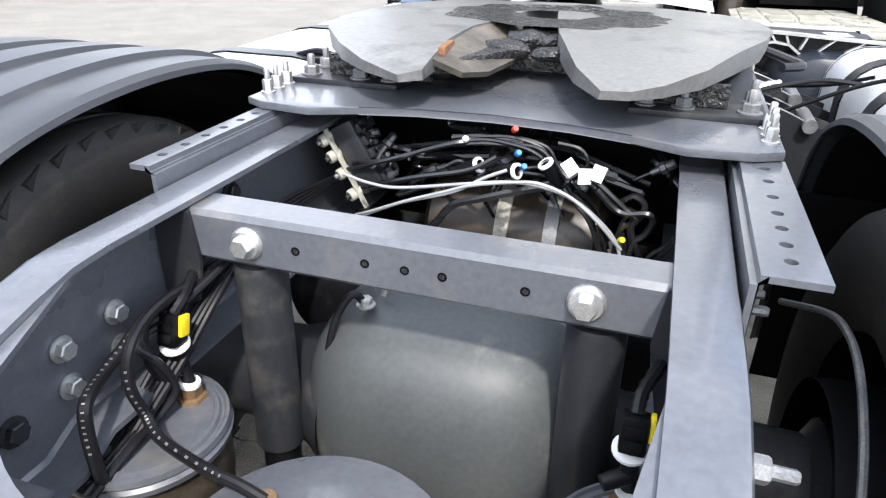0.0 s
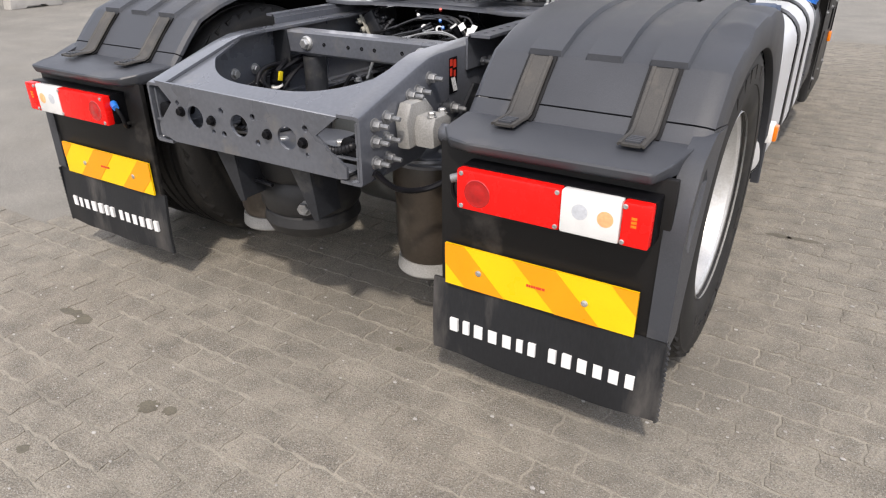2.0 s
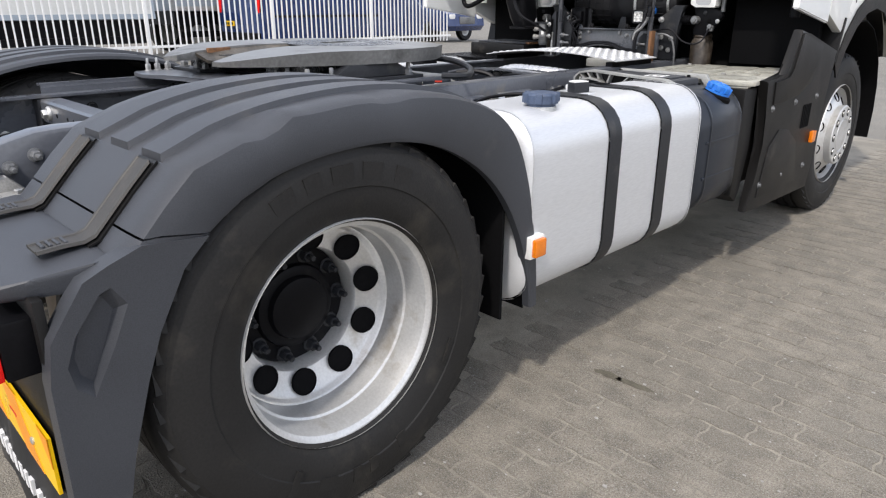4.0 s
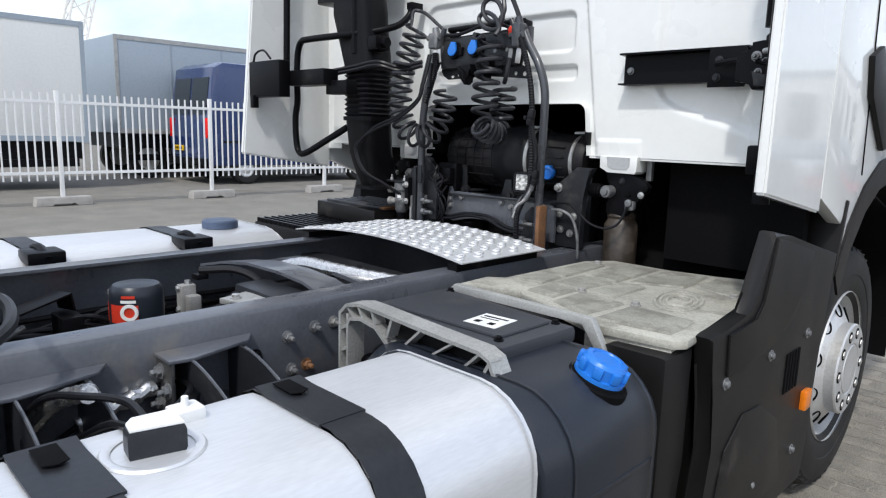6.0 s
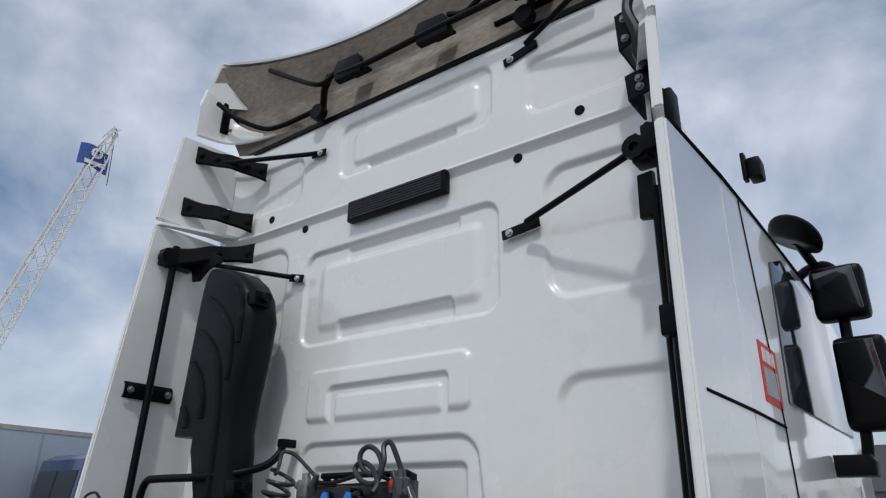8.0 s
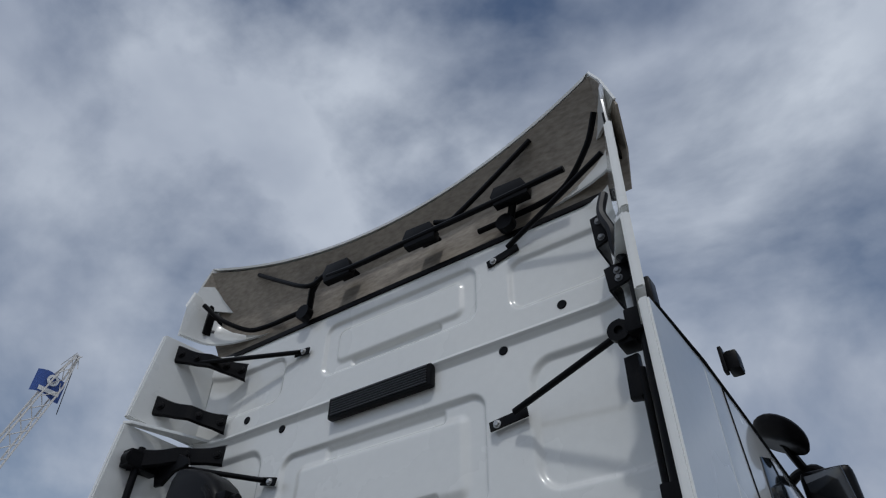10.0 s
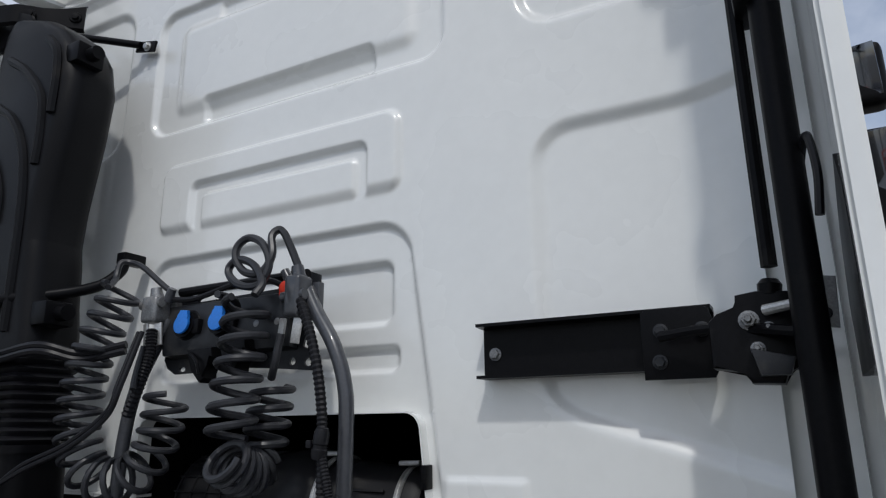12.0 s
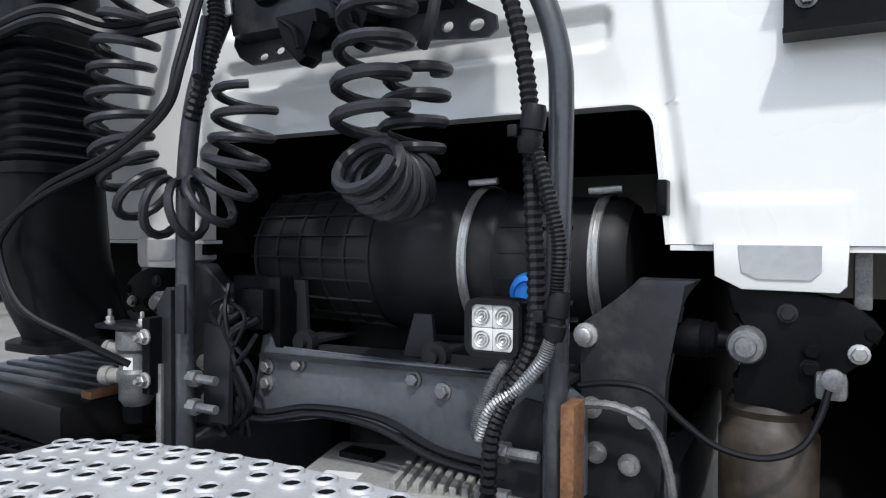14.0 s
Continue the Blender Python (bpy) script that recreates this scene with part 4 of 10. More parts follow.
for s in (1, -1):
    # tubes darker than the housing: shade of the gap beside the rail, as colour
    bm = B()
    lathe(bm, (s * 0.18, 0.04, 0.49), (s, 0, 0), [(0.16, 0), (0.125, 0.05), (0.10, 0.12), (0.09, 0.42), (0.12, 0.44), (0.12, 0.50)], 28)
    part("axle_tube", bm, FRAMED, axle)
    bm = B()
    lathe(bm, (s * 0.60, 0.02, 0.482), (s, 0, 0), [(0.20, 0.0), (0.205, 0.03), (0.205, 0.16), (0.0, 0.16)], 36)
    part("brake_drum", bm, BLACK, axle)
bm = B()
lathe(bm, (0.02, 0.24, 0.52), (0, 1, 0), [(0.19, 0.0), (0.205, 0.005), (0.205, 0.025), (0.15, 0.03), (0.13, 0.14), (0.09, 0.20), (0.09, 0.26), (0.0, 0.26)], 32)
nose = part("pinion_nose", bm, DIFF, axle)
bm = B()
hexbolt(bm, (-0.115, -0.03, 0.728), (0, 0, 1), 0.012, 0.012)
cyl(bm, (-0.095, 0.0, 0.735), (-0.075, 0.015, 0.80), 0.006, 0.006, 8)
part("breather", bm, ZINC, axle)
bm = B()
tube(bm, [(-0.115, -0.03, 0.73), (-0.135, -0.04, 0.75), (-0.16, -0.06, 0.70), (-0.172, -0.08, 0.60), (-0.17, -0.09, 0.48)], 0.007, 8)
part("sensor_cable", bm, HOSE, axle)
shaft = thing("propeller_shaft", "brown dusty propeller shaft under the frame", "drive shaft", (0.02, 1.0, 0.48))
bm = B()
cyl(bm, (0.02, 0.52, 0.53), (0.02, 2.2, 0.62), 0.06, 0.06, 24)
part("tube", bm, BROWNP, shaft)
bm = B()
lathe(bm, (0.02, 0.49, 0.53), (0, 1, 0.05), [(0.0, 0), (0.085, 0.0), (0.085, 0.03), (0.065, 0.06), (0.065, 0.12)], 20)
part("joint", bm, ZINCD, shaft)

for s in (1, -1):
    d = thing("damper", "dark grey cylindrical shock absorber hung from the crossmember", "shock absorber", (s * 0.265, -0.095, 0.25), "dampers")
    bm = B()
    lathe(bm, (s * 0.265, -0.095, 0.45), (0, 0, 1), [(0.0, 0.001), (0.036, 0.0), (0.0425, 0.004), (0.0425, 0.36), (0.040, 0.37), (0.0, 0.372)], 28)
    part("dust_tube", bm, FRAMED, d)
    bm = B()
    cyl(bm, (s * 0.265, -0.095, 0.20), (s * 0.265, -0.095, 0.46), 0.034, 0.034, 24)
    part("cylinder", bm, BLACK, d)
    # air spring with brown piston, its plate under the rail
    ax = s * 0.374
    sp = thing("air_spring", "brown and black air spring with a dark top plate", "air spring", (ax, -0.29, 0.20), "air springs")
    bm = B()
    lathe(bm, (ax, -0.29, 0.25), (0, 0, 1), [(0.0, 0), (0.106, 0.0), (0.114, 0.03), (0.117, 0.08), (0.117, 0.19), (0.125, 0.26), (0.125, 0.31), (0.118, 0.34)], 40)
    part("piston", bm, BROWNP, sp)
    bm = B()
    lathe(bm, (ax, -0.29, 0.20), (0, 0, 1), [(0.0, 0), (0.112, 0.0), (0.118, 0.008), (0.112, 0.05), (0.0, 0.051)], 36)
    part("foot", bm, CAST, sp, "pale grey cast foot")
    bm = B()
    lathe(bm, (ax, -0.29, 0.585), (0, 0, 1), [(0.118, 0), (0.131, 0.004), (0.133, 0.014), (0.128, 0.019), (0.131, 0.024), (0.129, 0.033), (0.124, 0.034), (0.121, 0.030), (0.117, 0.030), (0.114, 0.036), (0.108, 0.0365), (0.105, 0.033), (0.0, 0.034)], 48)
    part("top_plate", bm, FRAME, sp)
    f0 = Vector((s * 0.337, -0.218, 0.618))
    bm = B()
    lathe(bm, f0, (0, 0, 1), [(0.026, 0), (0.024, 0.006), (0.018, 0.008), (0.018, 0.024), (0.012, 0.026), (0.0, 0.026)], 6)
    part("port", bm, BRASS, sp, "brown brass hexagon port")
    bm = B()
    lathe(bm, f0 + Vector((0, 0, 0.024)), (0.15, 0, 1), [(0.010, 0), (0.017, 0.003), (0.017, 0.009), (0.010, 0.012)], 16)
    part("white_collar", bm, PAPER, sp)
    bm = B()
    lathe(bm, f0 + Vector((-0.006, -0.006, 0.100)), (0, -0.25, 1), [(0.014, 0), (0.023, 0.003), (0.023, 0.008), (0.013, 0.011)], 20)
    part("white_collar", bm, PAPER, sp)
    bm = B()
    cyl(bm, f0 + Vector((0, 0, 0.03)), f0 + Vector((-0.006, -0.006, 0.105)), 0.010, 0.012, 12)
    cyl(bm, f0 + Vector((-0.004, -0.004, 0.060)), f0 + Vector((-0.034, -0.020, 0.052)), 0.013, 0.011, 12)
    part("valve_stem", bm, HOSE, sp)
    m = Matrix.Translation(f0 + Vector((-0.005, -0.008, 0.130))) @ Matrix.Rotation(-0.25, 4, "X")
    bm = B()
    box(bm, -0.017, 0.017, -0.016, 0.016, -0.022, 0.028, 0.006, m=m)
    box(bm, -0.011, 0.011, -0.020, -0.014, -0.014, -0.001, 0.0015, m=m)
    box(bm, -0.011, 0.011, -0.020, -0.014, 0.004, 0.017, 0.0015, m=m)
    part("connector", bm, BLACK, sp)
    bm = B()
    box(bm, 0.0165, 0.0235, -0.010, 0.010, -0.004, 0.030, 0.003, m=m)
    part("yellow_clip", bm, YELLOWT, sp)
    bm = B()
    tube(bm, [m @ Vector((0, 0, 0.026)), m @ Vector((0.003, 0.02, 0.05)), f0 + Vector((s * 0.02, 0.09, 0.19)), f0 + Vector((s * 0.03, 0.22, 0.20))], 0.008, 8, ridge=0.0015)
    part("lead", bm, HOSE, sp)

ctr = thing("air_bellows", "black rubber air bellows with a grey domed top plate", "air bellows", (0.0, -0.42, 0.2))
bm = B()
lathe(bm, (-0.035, -0.42, 0.30), (0, 0, 1), [(0.0, 0.0), (0.11, 0.005), (0.150, 0.028), (0.166, 0.062), (0.160, 0.092), (0.154, 0.097), (0.168, 0.118), (0.172, 0.168), (0.162, 0.208), (0.157, 0.213), (0.171, 0.235), (0.178, 0.290)], 44)
part("bellows", bm, BELLOW, ctr)
bm = B()
lathe(bm, (-0.02, -0.42, 0.590), (0, 0, 1), [(0.182, 0), (0.186, 0.006), (0.18, 0.016), (0.10, 0.034), (0.0, 0.040)], 44)
part("top_plate", bm, FRAME, ctr)
for x, y in ((0.095, -0.40), (-0.09, -0.47)):
    bm = B()
    hexbolt(bm, (x, y, 0.609), (0, 0, 1), 0.017, 0.018)
    part("top_bolt", bm, ZINC, ctr)
bm = B()
lathe(bm, (-0.10, -0.38, 0.600), (0, 0, 1), [(0.026, 0), (0.026, 0.012), (0.015, 0.016), (0.015, 0.045), (0, 0.045)], 16)
part("port", bm, BRASS, ctr)
for x in (-0.14, 0.17):
    bm = B()
    prism(bm, [(x - 0.055, 0.645), (x + 0.03, 0.645), (x + 0.055, 0.475), (x + 0.035, 0.470), (x - 0.03, 0.60)], "y", -0.672, -0.664)
    prism(bm, [(x + 0.045, 0.48), (x + 0.053, 0.48), (x + 0.033, 0.645), (x + 0.025, 0.645)], "y", -0.664, -0.57)
    part("stay", bm, FRAMED, chassis, "bent triangular stay plate")
bm = B()
hexbolt(bm, (0.06, -0.560, 0.44), (0.3, -1, 0), 0.02, 0.016)
part("bellows_bolt", bm, ZINCD, ctr)

# bolts on the rail webs
RB_R = [(-0.372, 0.862), (-0.435, 0.837), (-0.475, 0.833), (-0.422, 0.764), (-0.498, 0.773), (-0.59, 0.797), (-0.643, 0.788), (-0.593, 0.739), (-0.645, 0.743), (-0.59, 0.683), (-0.645, 0.684),
        (-0.237, 0.745), (-0.222, 0.676), (-0.093, 0.752), (-0.072, 0.863), (0.042, 0.833), (-0.02, 0.86), (0.10, 0.80)]
for y, z in RB_R:
    bm = B()
    hexbolt(bm, (0.425, y, z), (1, 0, 0), 0.014, 0.020, True, 0.022)
    part("rail_bolt", bm, ZINCD, chassis)
for y, z in ((-0.256, 0.784), (-0.354, 0.782), (-0.258, 0.726), (-0.355, 0.721)):
    bm = B()
    hexbolt(bm, (-0.415, y, z), (1, 0, 0), 0.0145, 0.014)
    part("rail_bolt", bm, ZINC, chassis)
for y, z in ((-0.449, 0.717), (0.05, 0.86)):
    bm = B()
    hexbolt(bm, (-0.415, y, z), (1, 0, 0), 0.016, 0.012)
    part("rail_bolt", bm, FRAMED, chassis)
for y, z in ((-0.372, 0.862), (-0.475, 0.833), (-0.59, 0.797), (-0.645, 0.743), (-0.59, 0.683)):
    bm = B()
    hexbolt(bm, (-0.425, y, z), (-1, 0, 0), 0.014, 0.020, True, 0.022)
    part("rail_bolt", bm, ZINCD, chassis)
bm = B()
prism(bm, [(-0.30, 0.60), (-0.05, 0.60), (-0.05, 0.78), (-0.12, 0.80), (-0.20, 0.72), (-0.30, 0.69)], "x", 0.427, 0.437)
part("spring_hanger_plate", bm, FRAMED, chassis)
bm = B()
box(bm, 0.4262, 0.4268, -0.262, -0.215, 0.79, 0.90)
stk = part("inspection_sticker", bm, BLACK, chassis, "black sticker with red and white marks")
bm = B()
for a, b, c, d in ((-0.258, -0.243, 0.875, 0.895), (-0.238, -0.222, 0.868, 0.892), (-0.258, -0.245, 0.845, 0.868), (-0.236, -0.224, 0.84, 0.86)):
    box(bm, 0.4268, 0.4274, a, b, c, d)
part("red_mark", bm, REDP, stk)
bm = B()
for k in range(3):
    m = Matrix.Translation((0.427, -0.24 + 0.008 * k, 0.815)) @ Matrix.Rotation(0.35, 4, "X")
    box(bm, 0, 0.0006, -0.003, 0.003, -0.02, 0.025, m=m)
part("white_mark", bm, PAPER, stk)

# cast clamp and grey cross tube that carry the mudguard
for s in (1, -1):
    cl = thing("clamp", "rough grey cast clamp with a steel cross tube for the mudguard", "clamp", (s * 0.45, -0.5, 0.7), "mudguard clamps")
    bm = B()
    vs = prism(bm, [(-0.545, 0.70), (-0.42, 0.70), (-0.405, 0.73), (-0.42, 0.79), (-0.455, 0.825), (-0.53, 0.825), (-0.555, 0.78)], "x", s * 0.428, s * 0.470, bev=0.008)
    prism(bm, [(-0.52, 0.705), (-0.43, 0.705), (-0.425, 0.775), (-0.45, 0.79), (-0.51, 0.79), (-0.525, 0.76)], "x", s * 0.468, s * 0.535, bev=0.012)
    part("casting", bm, CAST, cl)
    bm = B()
    cyl(bm, (s * 0.50, -0.475, 0.742), (s * 0.70, -0.475, 0.742), 0.027, 0.027, 20)
    part("cross_tube", bm, FRAME, cl)
    for y, z in ((-0.50, 0.778), (-0.445, 0.776)):
        bm = B()
        hexbolt(bm, (s * 0.515, y, z + 0.01), (0, 0, 1), 0.011, 0.012)
        part("clamp_bolt", bm, ZINC, cl)
    bm = B()
    tube(bm, [(s * 0.43, -0.66, 0.66), (s * 0.46, -0.60, 0.60), (s * 0.50, -0.52, 0.58), (s * 0.57, -0.48, 0.62), (s * 0.62, -0.47, 0.68)], 0.009, 8)
    part("cable", bm, HOSE, cl)

# hoses in the rear bay
def hose(name, label, pts, r, material=None, seg=8, ridge=0.0, per=8):
    bm_ = B()
    tube(bm_, pts, r, seg, per, ridge)
    ob = part(name, bm_, material or HOSE)
    return tagged(ob, label, "hose", "loose hoses and cables")


PRINTL = "black rubber air hose with pale print, looped beside the rail"


def print_dashes(pts, r, start, count):
    """Worn pale print marks along a hose."""
    path = smooth_path([Vector(p) for p in pts], 10)
    for k in range(count):
        i = start + 2 * k
        if i + 1 >= len(path):
            break
        a, b = path[i], path[i].lerp(path[i + 1], 0.55)
        n_ = Vector((0.35, -0.55, 0.75))
        n_ = (n_ - (b - a).normalized() * n_.dot((b - a).normalized())).normalized() * (r + 0.0003)
        w_ = (b - a).cross(n_).normalized() * r * 0.22
        bm_ = B()
        sheet(bm_, [[a + n_ - w_, a + n_ + w_], [b + n_ - w_, b + n_ + w_]], 0.0004, up=tuple(n_))
        yield bm_


for pts_, r_ in (([(-0.34, -0.06, 0.80), (-0.375, -0.16, 0.775), (-0.385, -0.227, 0.765), (-0.385, -0.286, 0.742), (-0.372, -0.345, 0.735), (-0.345, -0.396, 0.738), (-0.340, -0.408, 0.70), (-0.338, -0.409, 0.643), (-0.338, -0.405, 0.59), (-0.335, -0.42, 0.52)], 0.0095),
                 ([(-0.35, -0.12, 0.79), (-0.345, -0.24, 0.80), (-0.332, -0.315, 0.785), (-0.33, -0.336, 0.732), (-0.325, -0.325, 0.672), (-0.285, -0.345, 0.655), (-0.19, -0.372, 0.655), (-0.14, -0.378, 0.652), (-0.10, -0.38, 0.64)], 0.0085)):
    hs = hose("air_hose", PRINTL, pts_, r_, None, 10)
    for bm in print_dashes(pts_, r_, 26, 20):
        part("print_mark", bm, ZINCD, hs, "worn pale print")
for k in range(3):
    o = 0.011 * k
    hose("air_hose", "black rubber air hose looped over the air spring", [(-0.34 + o, -0.10, 0.79 + o), (-0.355, -0.204 - o, 0.785 - o), (-0.36 - 0.4 * o, -0.255 - o, 0.775 - o), (-0.36 + o, -0.267, 0.716), (-0.352 + o, -0.256, 0.664), (-0.36 + o, -0.29, 0.638), (-0.355 + o, -0.345, 0.628 + 0.4 * o), (-0.36 + o, -0.43, 0.61)], 0.0065)
hose("cable", "grey cable looped inside the wheel arch", [(0.55, 0.24, 0.72), (0.60, 0.148, 0.76), (0.60, 0.035, 0.793), (0.60, -0.045, 0.79), (0.60, -0.114, 0.76), (0.60, -0.164, 0.723), (0.60, -0.22, 0.66)], 0.006, ZINCD)
for k in range(5):
    o = 0.010 * k
    hose("cable", "thin black cable strung along the rail", [(-0.385 + o, -0.43, 0.56 + 0.3 * o), (-0.380 + o, -0.33, 0.625 + 0.3 * o), (-0.372 + o, -0.22, 0.70), (-0.36 + o, -0.12, 0.755 + 0.5 * o), (-0.355, 0.1, 0.78 + o), (-0.345, 0.35, 0.80)], 0.0055)
hose("corrugated_sleeve", "black corrugated cable sleeve across the rear crossmember", [(0.22, -0.694, 0.735), (0.27, -0.69, 0.718), (0.33, -0.692, 0.715), (0.39, -0.69, 0.738), (0.41, -0.66, 0.75)], 0.010, None, 10, 0.003, 10)
hose("air_hose", "black hose hanging below the crossmember", [(-0.20, -0.62, 0.66), (-0.18, -0.62, 0.58), (-0.12, -0.61, 0.53), (-0.02, -0.61, 0.52)], 0.007)

# valve block and the tangle of cables ahead of the crossmember
vb = thing("valve_block", "dark pneumatic valve block with pale round ports on the rail", "valve", (-0.33, 0.33, 0.78))
m = Matrix.Translation((-0.30, 0.34, 0.845)) @ Matrix.Rotation(-0.50, 4, "Y")
bm = B()
box(bm, -0.01, 0.045, -0.03, 0.05, -0.075, 0.080, 0.008, m=m)
for k in range(5):
    box(bm, 0.045, 0.056, -0.026, 0.046, -0.066 + 0.028 * k, -0.046 + 0.028 * k, 0.003, m=m)
part("body", bm, FRAMED, vb)
bm = B()
box(bm, -0.0165, -0.0115, -0.042, -0.026, -0.100, 0.088, 0.002, m=m)
part("mounting_strip", bm, STEPM, vb, "narrow dusty metal strip")
for k, (dz, r_) in enumerate(((0.066, 0.0135), (0.028, 0.013), (-0.012, 0.0125), (-0.062, 0.0135))):
    a = m @ Vector((-0.020, -0.025, dz))
    d = Vector((-0.45, -0.75, -0.25)).normalized()
    bm = B()
    lathe(bm, a, d, [(r_ * 0.75, -0.012), (r_ * 0.75, 0.0), (r_, 0.001), (r_, 0.020), (r_ * 0.85, 0.024), (r_ * 0.6, 0.024), (r_ * 0.55, 0.018), (0, 0.018)], 16)
    port = part("port", bm, STEPM, vb, "pale beige round port")
    bm = B()
    lathe(bm, a, d, [(r_ * 0.5, 0.0185), (r_ * 0.4, 0.032), (0, 0.032)], 10)
    part("plug", bm, FRAMED if k % 2 else ZINCD, port)
rv = random.Random(8)
for k in range(9):
    a = m @ Vector((0.05, -0.02 + 0.06 * rv.random(), -0.06 + 0.016 * k))
    d = Vector((0.7, -0.5 + 0.5 * rv.random(), 0.4 - 0.5 * rv.random())).normalized()
    bm = B()
    lathe(bm, a, d, [(0.006, 0.0), (0.008, 0.002), (0.008, 0.014), (0.0055, 0.016), (0.0055, 0.026), (0.0, 0.026)], 8)
    part("fitting", bm, ZINCD if k % 3 == 0 else HOSE, vb)
PIPEG = mat("shiny_grey_plastic_pipe", (0.26, 0.265, 0.27), 0.2, 0.0, 0.1, 10, 200, 0.03, spec=0.8, coat=0.5)
BAYC = mat("glossy_black_cable", (0.011, 0.011, 0.012), 0.28, 0.0, 0.2, 8, 200, 0.05, spec=0.5, coat=0.3)
BAY = "thin black cable in the tangle over the gearbox"
ppl = "shiny grey plastic air pipe curving over the bay"
hose("plastic_pipe", ppl, [(-0.273, 0.22, 0.855), (-0.217, 0.22, 0.843), (-0.153, 0.22, 0.842), (-0.024, 0.22, 0.867), (0.055, 0.22, 0.881), (0.11, 0.22, 0.882), (0.166, 0.22, 0.869), (0.216, 0.22, 0.84), (0.261, 0.22, 0.794), (0.28, 0.20, 0.74)], 0.0033, PIPEG)
hose("plastic_pipe", ppl, [(-0.25, 0.22, 0.77), (-0.21, 0.205, 0.79), (-0.13, 0.20, 0.826), (-0.054, 0.20, 0.855), (-0.004, 0.20, 0.874), (0.073, 0.20, 0.890), (0.12, 0.205, 0.891), (0.175, 0.205, 0.873), (0.225, 0.20, 0.838), (0.272, 0.20, 0.79)], 0.0033, PIPEG)
hose("plastic_pipe", ppl, [(-0.24, 0.235, 0.765), (-0.15, 0.225, 0.81), (-0.05, 0.225, 0.845), (0.01, 0.235, 0.878), (0.05, 0.245, 0.895)], 0.0033, PIPEG)
rnd = random.Random(4)
bay_runs = (([(-0.079, 0.32, 0.914), (-0.018, 0.32, 0.925), (0.042, 0.32, 0.928), (0.094, 0.32, 0.918), (0.127, 0.32, 0.881), (0.16, 0.32, 0.839), (0.201, 0.32, 0.797), (0.231, 0.32, 0.724)], 0.004, 7, 0.010),
            ([(0.131, 0.30, 0.94), (0.174, 0.30, 0.932), (0.188, 0.30, 0.903), (0.16, 0.30, 0.873)], 0.004, 1, 0.0),
            ([(0.204, 0.28, 0.878), (0.235, 0.28, 0.849), (0.264, 0.28, 0.838), (0.296, 0.28, 0.847), (0.312, 0.28, 0.83), (0.296, 0.28, 0.798), (0.278, 0.28, 0.779), (0.269, 0.28, 0.70)], 0.0062, 2, 0.012),
            ([(0.19, 0.29, 0.885), (0.212, 0.28, 0.868), (0.251, 0.28, 0.829), (0.28, 0.28, 0.818), (0.271, 0.28, 0.786), (0.297, 0.28, 0.72)], 0.0055, 3, 0.014),
            ([(0.37, 0.28, 0.80), (0.365, 0.28, 0.786), (0.338, 0.28, 0.742), (0.32, 0.27, 0.70)], 0.006, 2, 0.012),
            ([(-0.30, 0.31, 0.84), (-0.201, 0.30, 0.87), (-0.144, 0.30, 0.893), (-0.065, 0.30, 0.920), (-0.02, 0.33, 0.925)], 0.005, 2, 0.012),
            ([(-0.26, 0.28, 0.80), (-0.145, 0.26, 0.846), (-0.036, 0.26, 0.876), (0.014, 0.27, 0.900)], 0.005, 2, 0.010),
            ([(-0.14, 0.28, 0.70), (-0.093, 0.26, 0.76), (-0.058, 0.26, 0.803), (0.003, 0.26, 0.827), (0.076, 0.27, 0.849), (0.15, 0.30, 0.86)], 0.008, 1, 0.0),
            ([(-0.33, 0.42, 0.90), (-0.25, 0.44, 0.86), (-0.10, 0.46, 0.87), (0.10, 0.45, 0.90), (0.30, 0.44, 0.84)], 0.007, 4, 0.03))
for pts, r_, num, spread in bay_runs:
    for k in range(num):
        o = Vector((rnd.uniform(-1, 1), rnd.uniform(-1, 1), rnd.uniform(-1, 1))) * spread
        hose("cable", BAY, [Vector(p) + o + Vector((rnd.uniform(-1, 1), rnd.uniform(-1, 1), rnd.uniform(-1, 1))) * spread * 0.4 for p in pts], r_, BAYC, 6)
for (x, y, z), d in (((-0.03, 0.28, 0.878), (0.8, -0.3, 0.45)), ((0.045, 0.27, 0.885), (0.8, -0.4, 0.2)), ((0.125, 0.29, 0.885), (-0.5, -0.3, 0.8))):
    pc = thing("pipe_coupling", "black push-in pipe coupling with white ring", "coupling", (x, y, z), "pipe couplings")
    v_ = Vector(d).normalized()
    bm = B()
    cyl(bm, Vector((x, y, z)) - v_ * 0.03, Vector((x, y, z)) + v_ * 0.02, 0.013, 0.015, 12)
    part("body", bm, BLACK, pc)
    bm = B()
    lathe(bm, Vector((x, y, z)) + v_ * 0.02, v_, [(0.010, 0.0), (0.0155, 0.0), (0.0155, 0.005), (0.010, 0.006)], 16)
    part("ring", bm, PAPER, pc)
for x, y, z, tilt in ((0.161, 0.270, 0.906, 0.75), (0.212, 0.265, 0.902, -0.25), (0.188, 0.28, 0.888, 0.1)):
    tg = B()
    m = Matrix.Translation((x, y, z)) @ Matrix.Rotation(0.95, 4, "X") @ Matrix.Rotation(tilt, 4, "Z")
    box(tg, -0.012, 0.012, -0.015, 0.015, 0, 0.0012, m=m)
    tagged(part("cable_tag", tg, PAPER), "small white label tag on a cable", "tag", "cable tags")
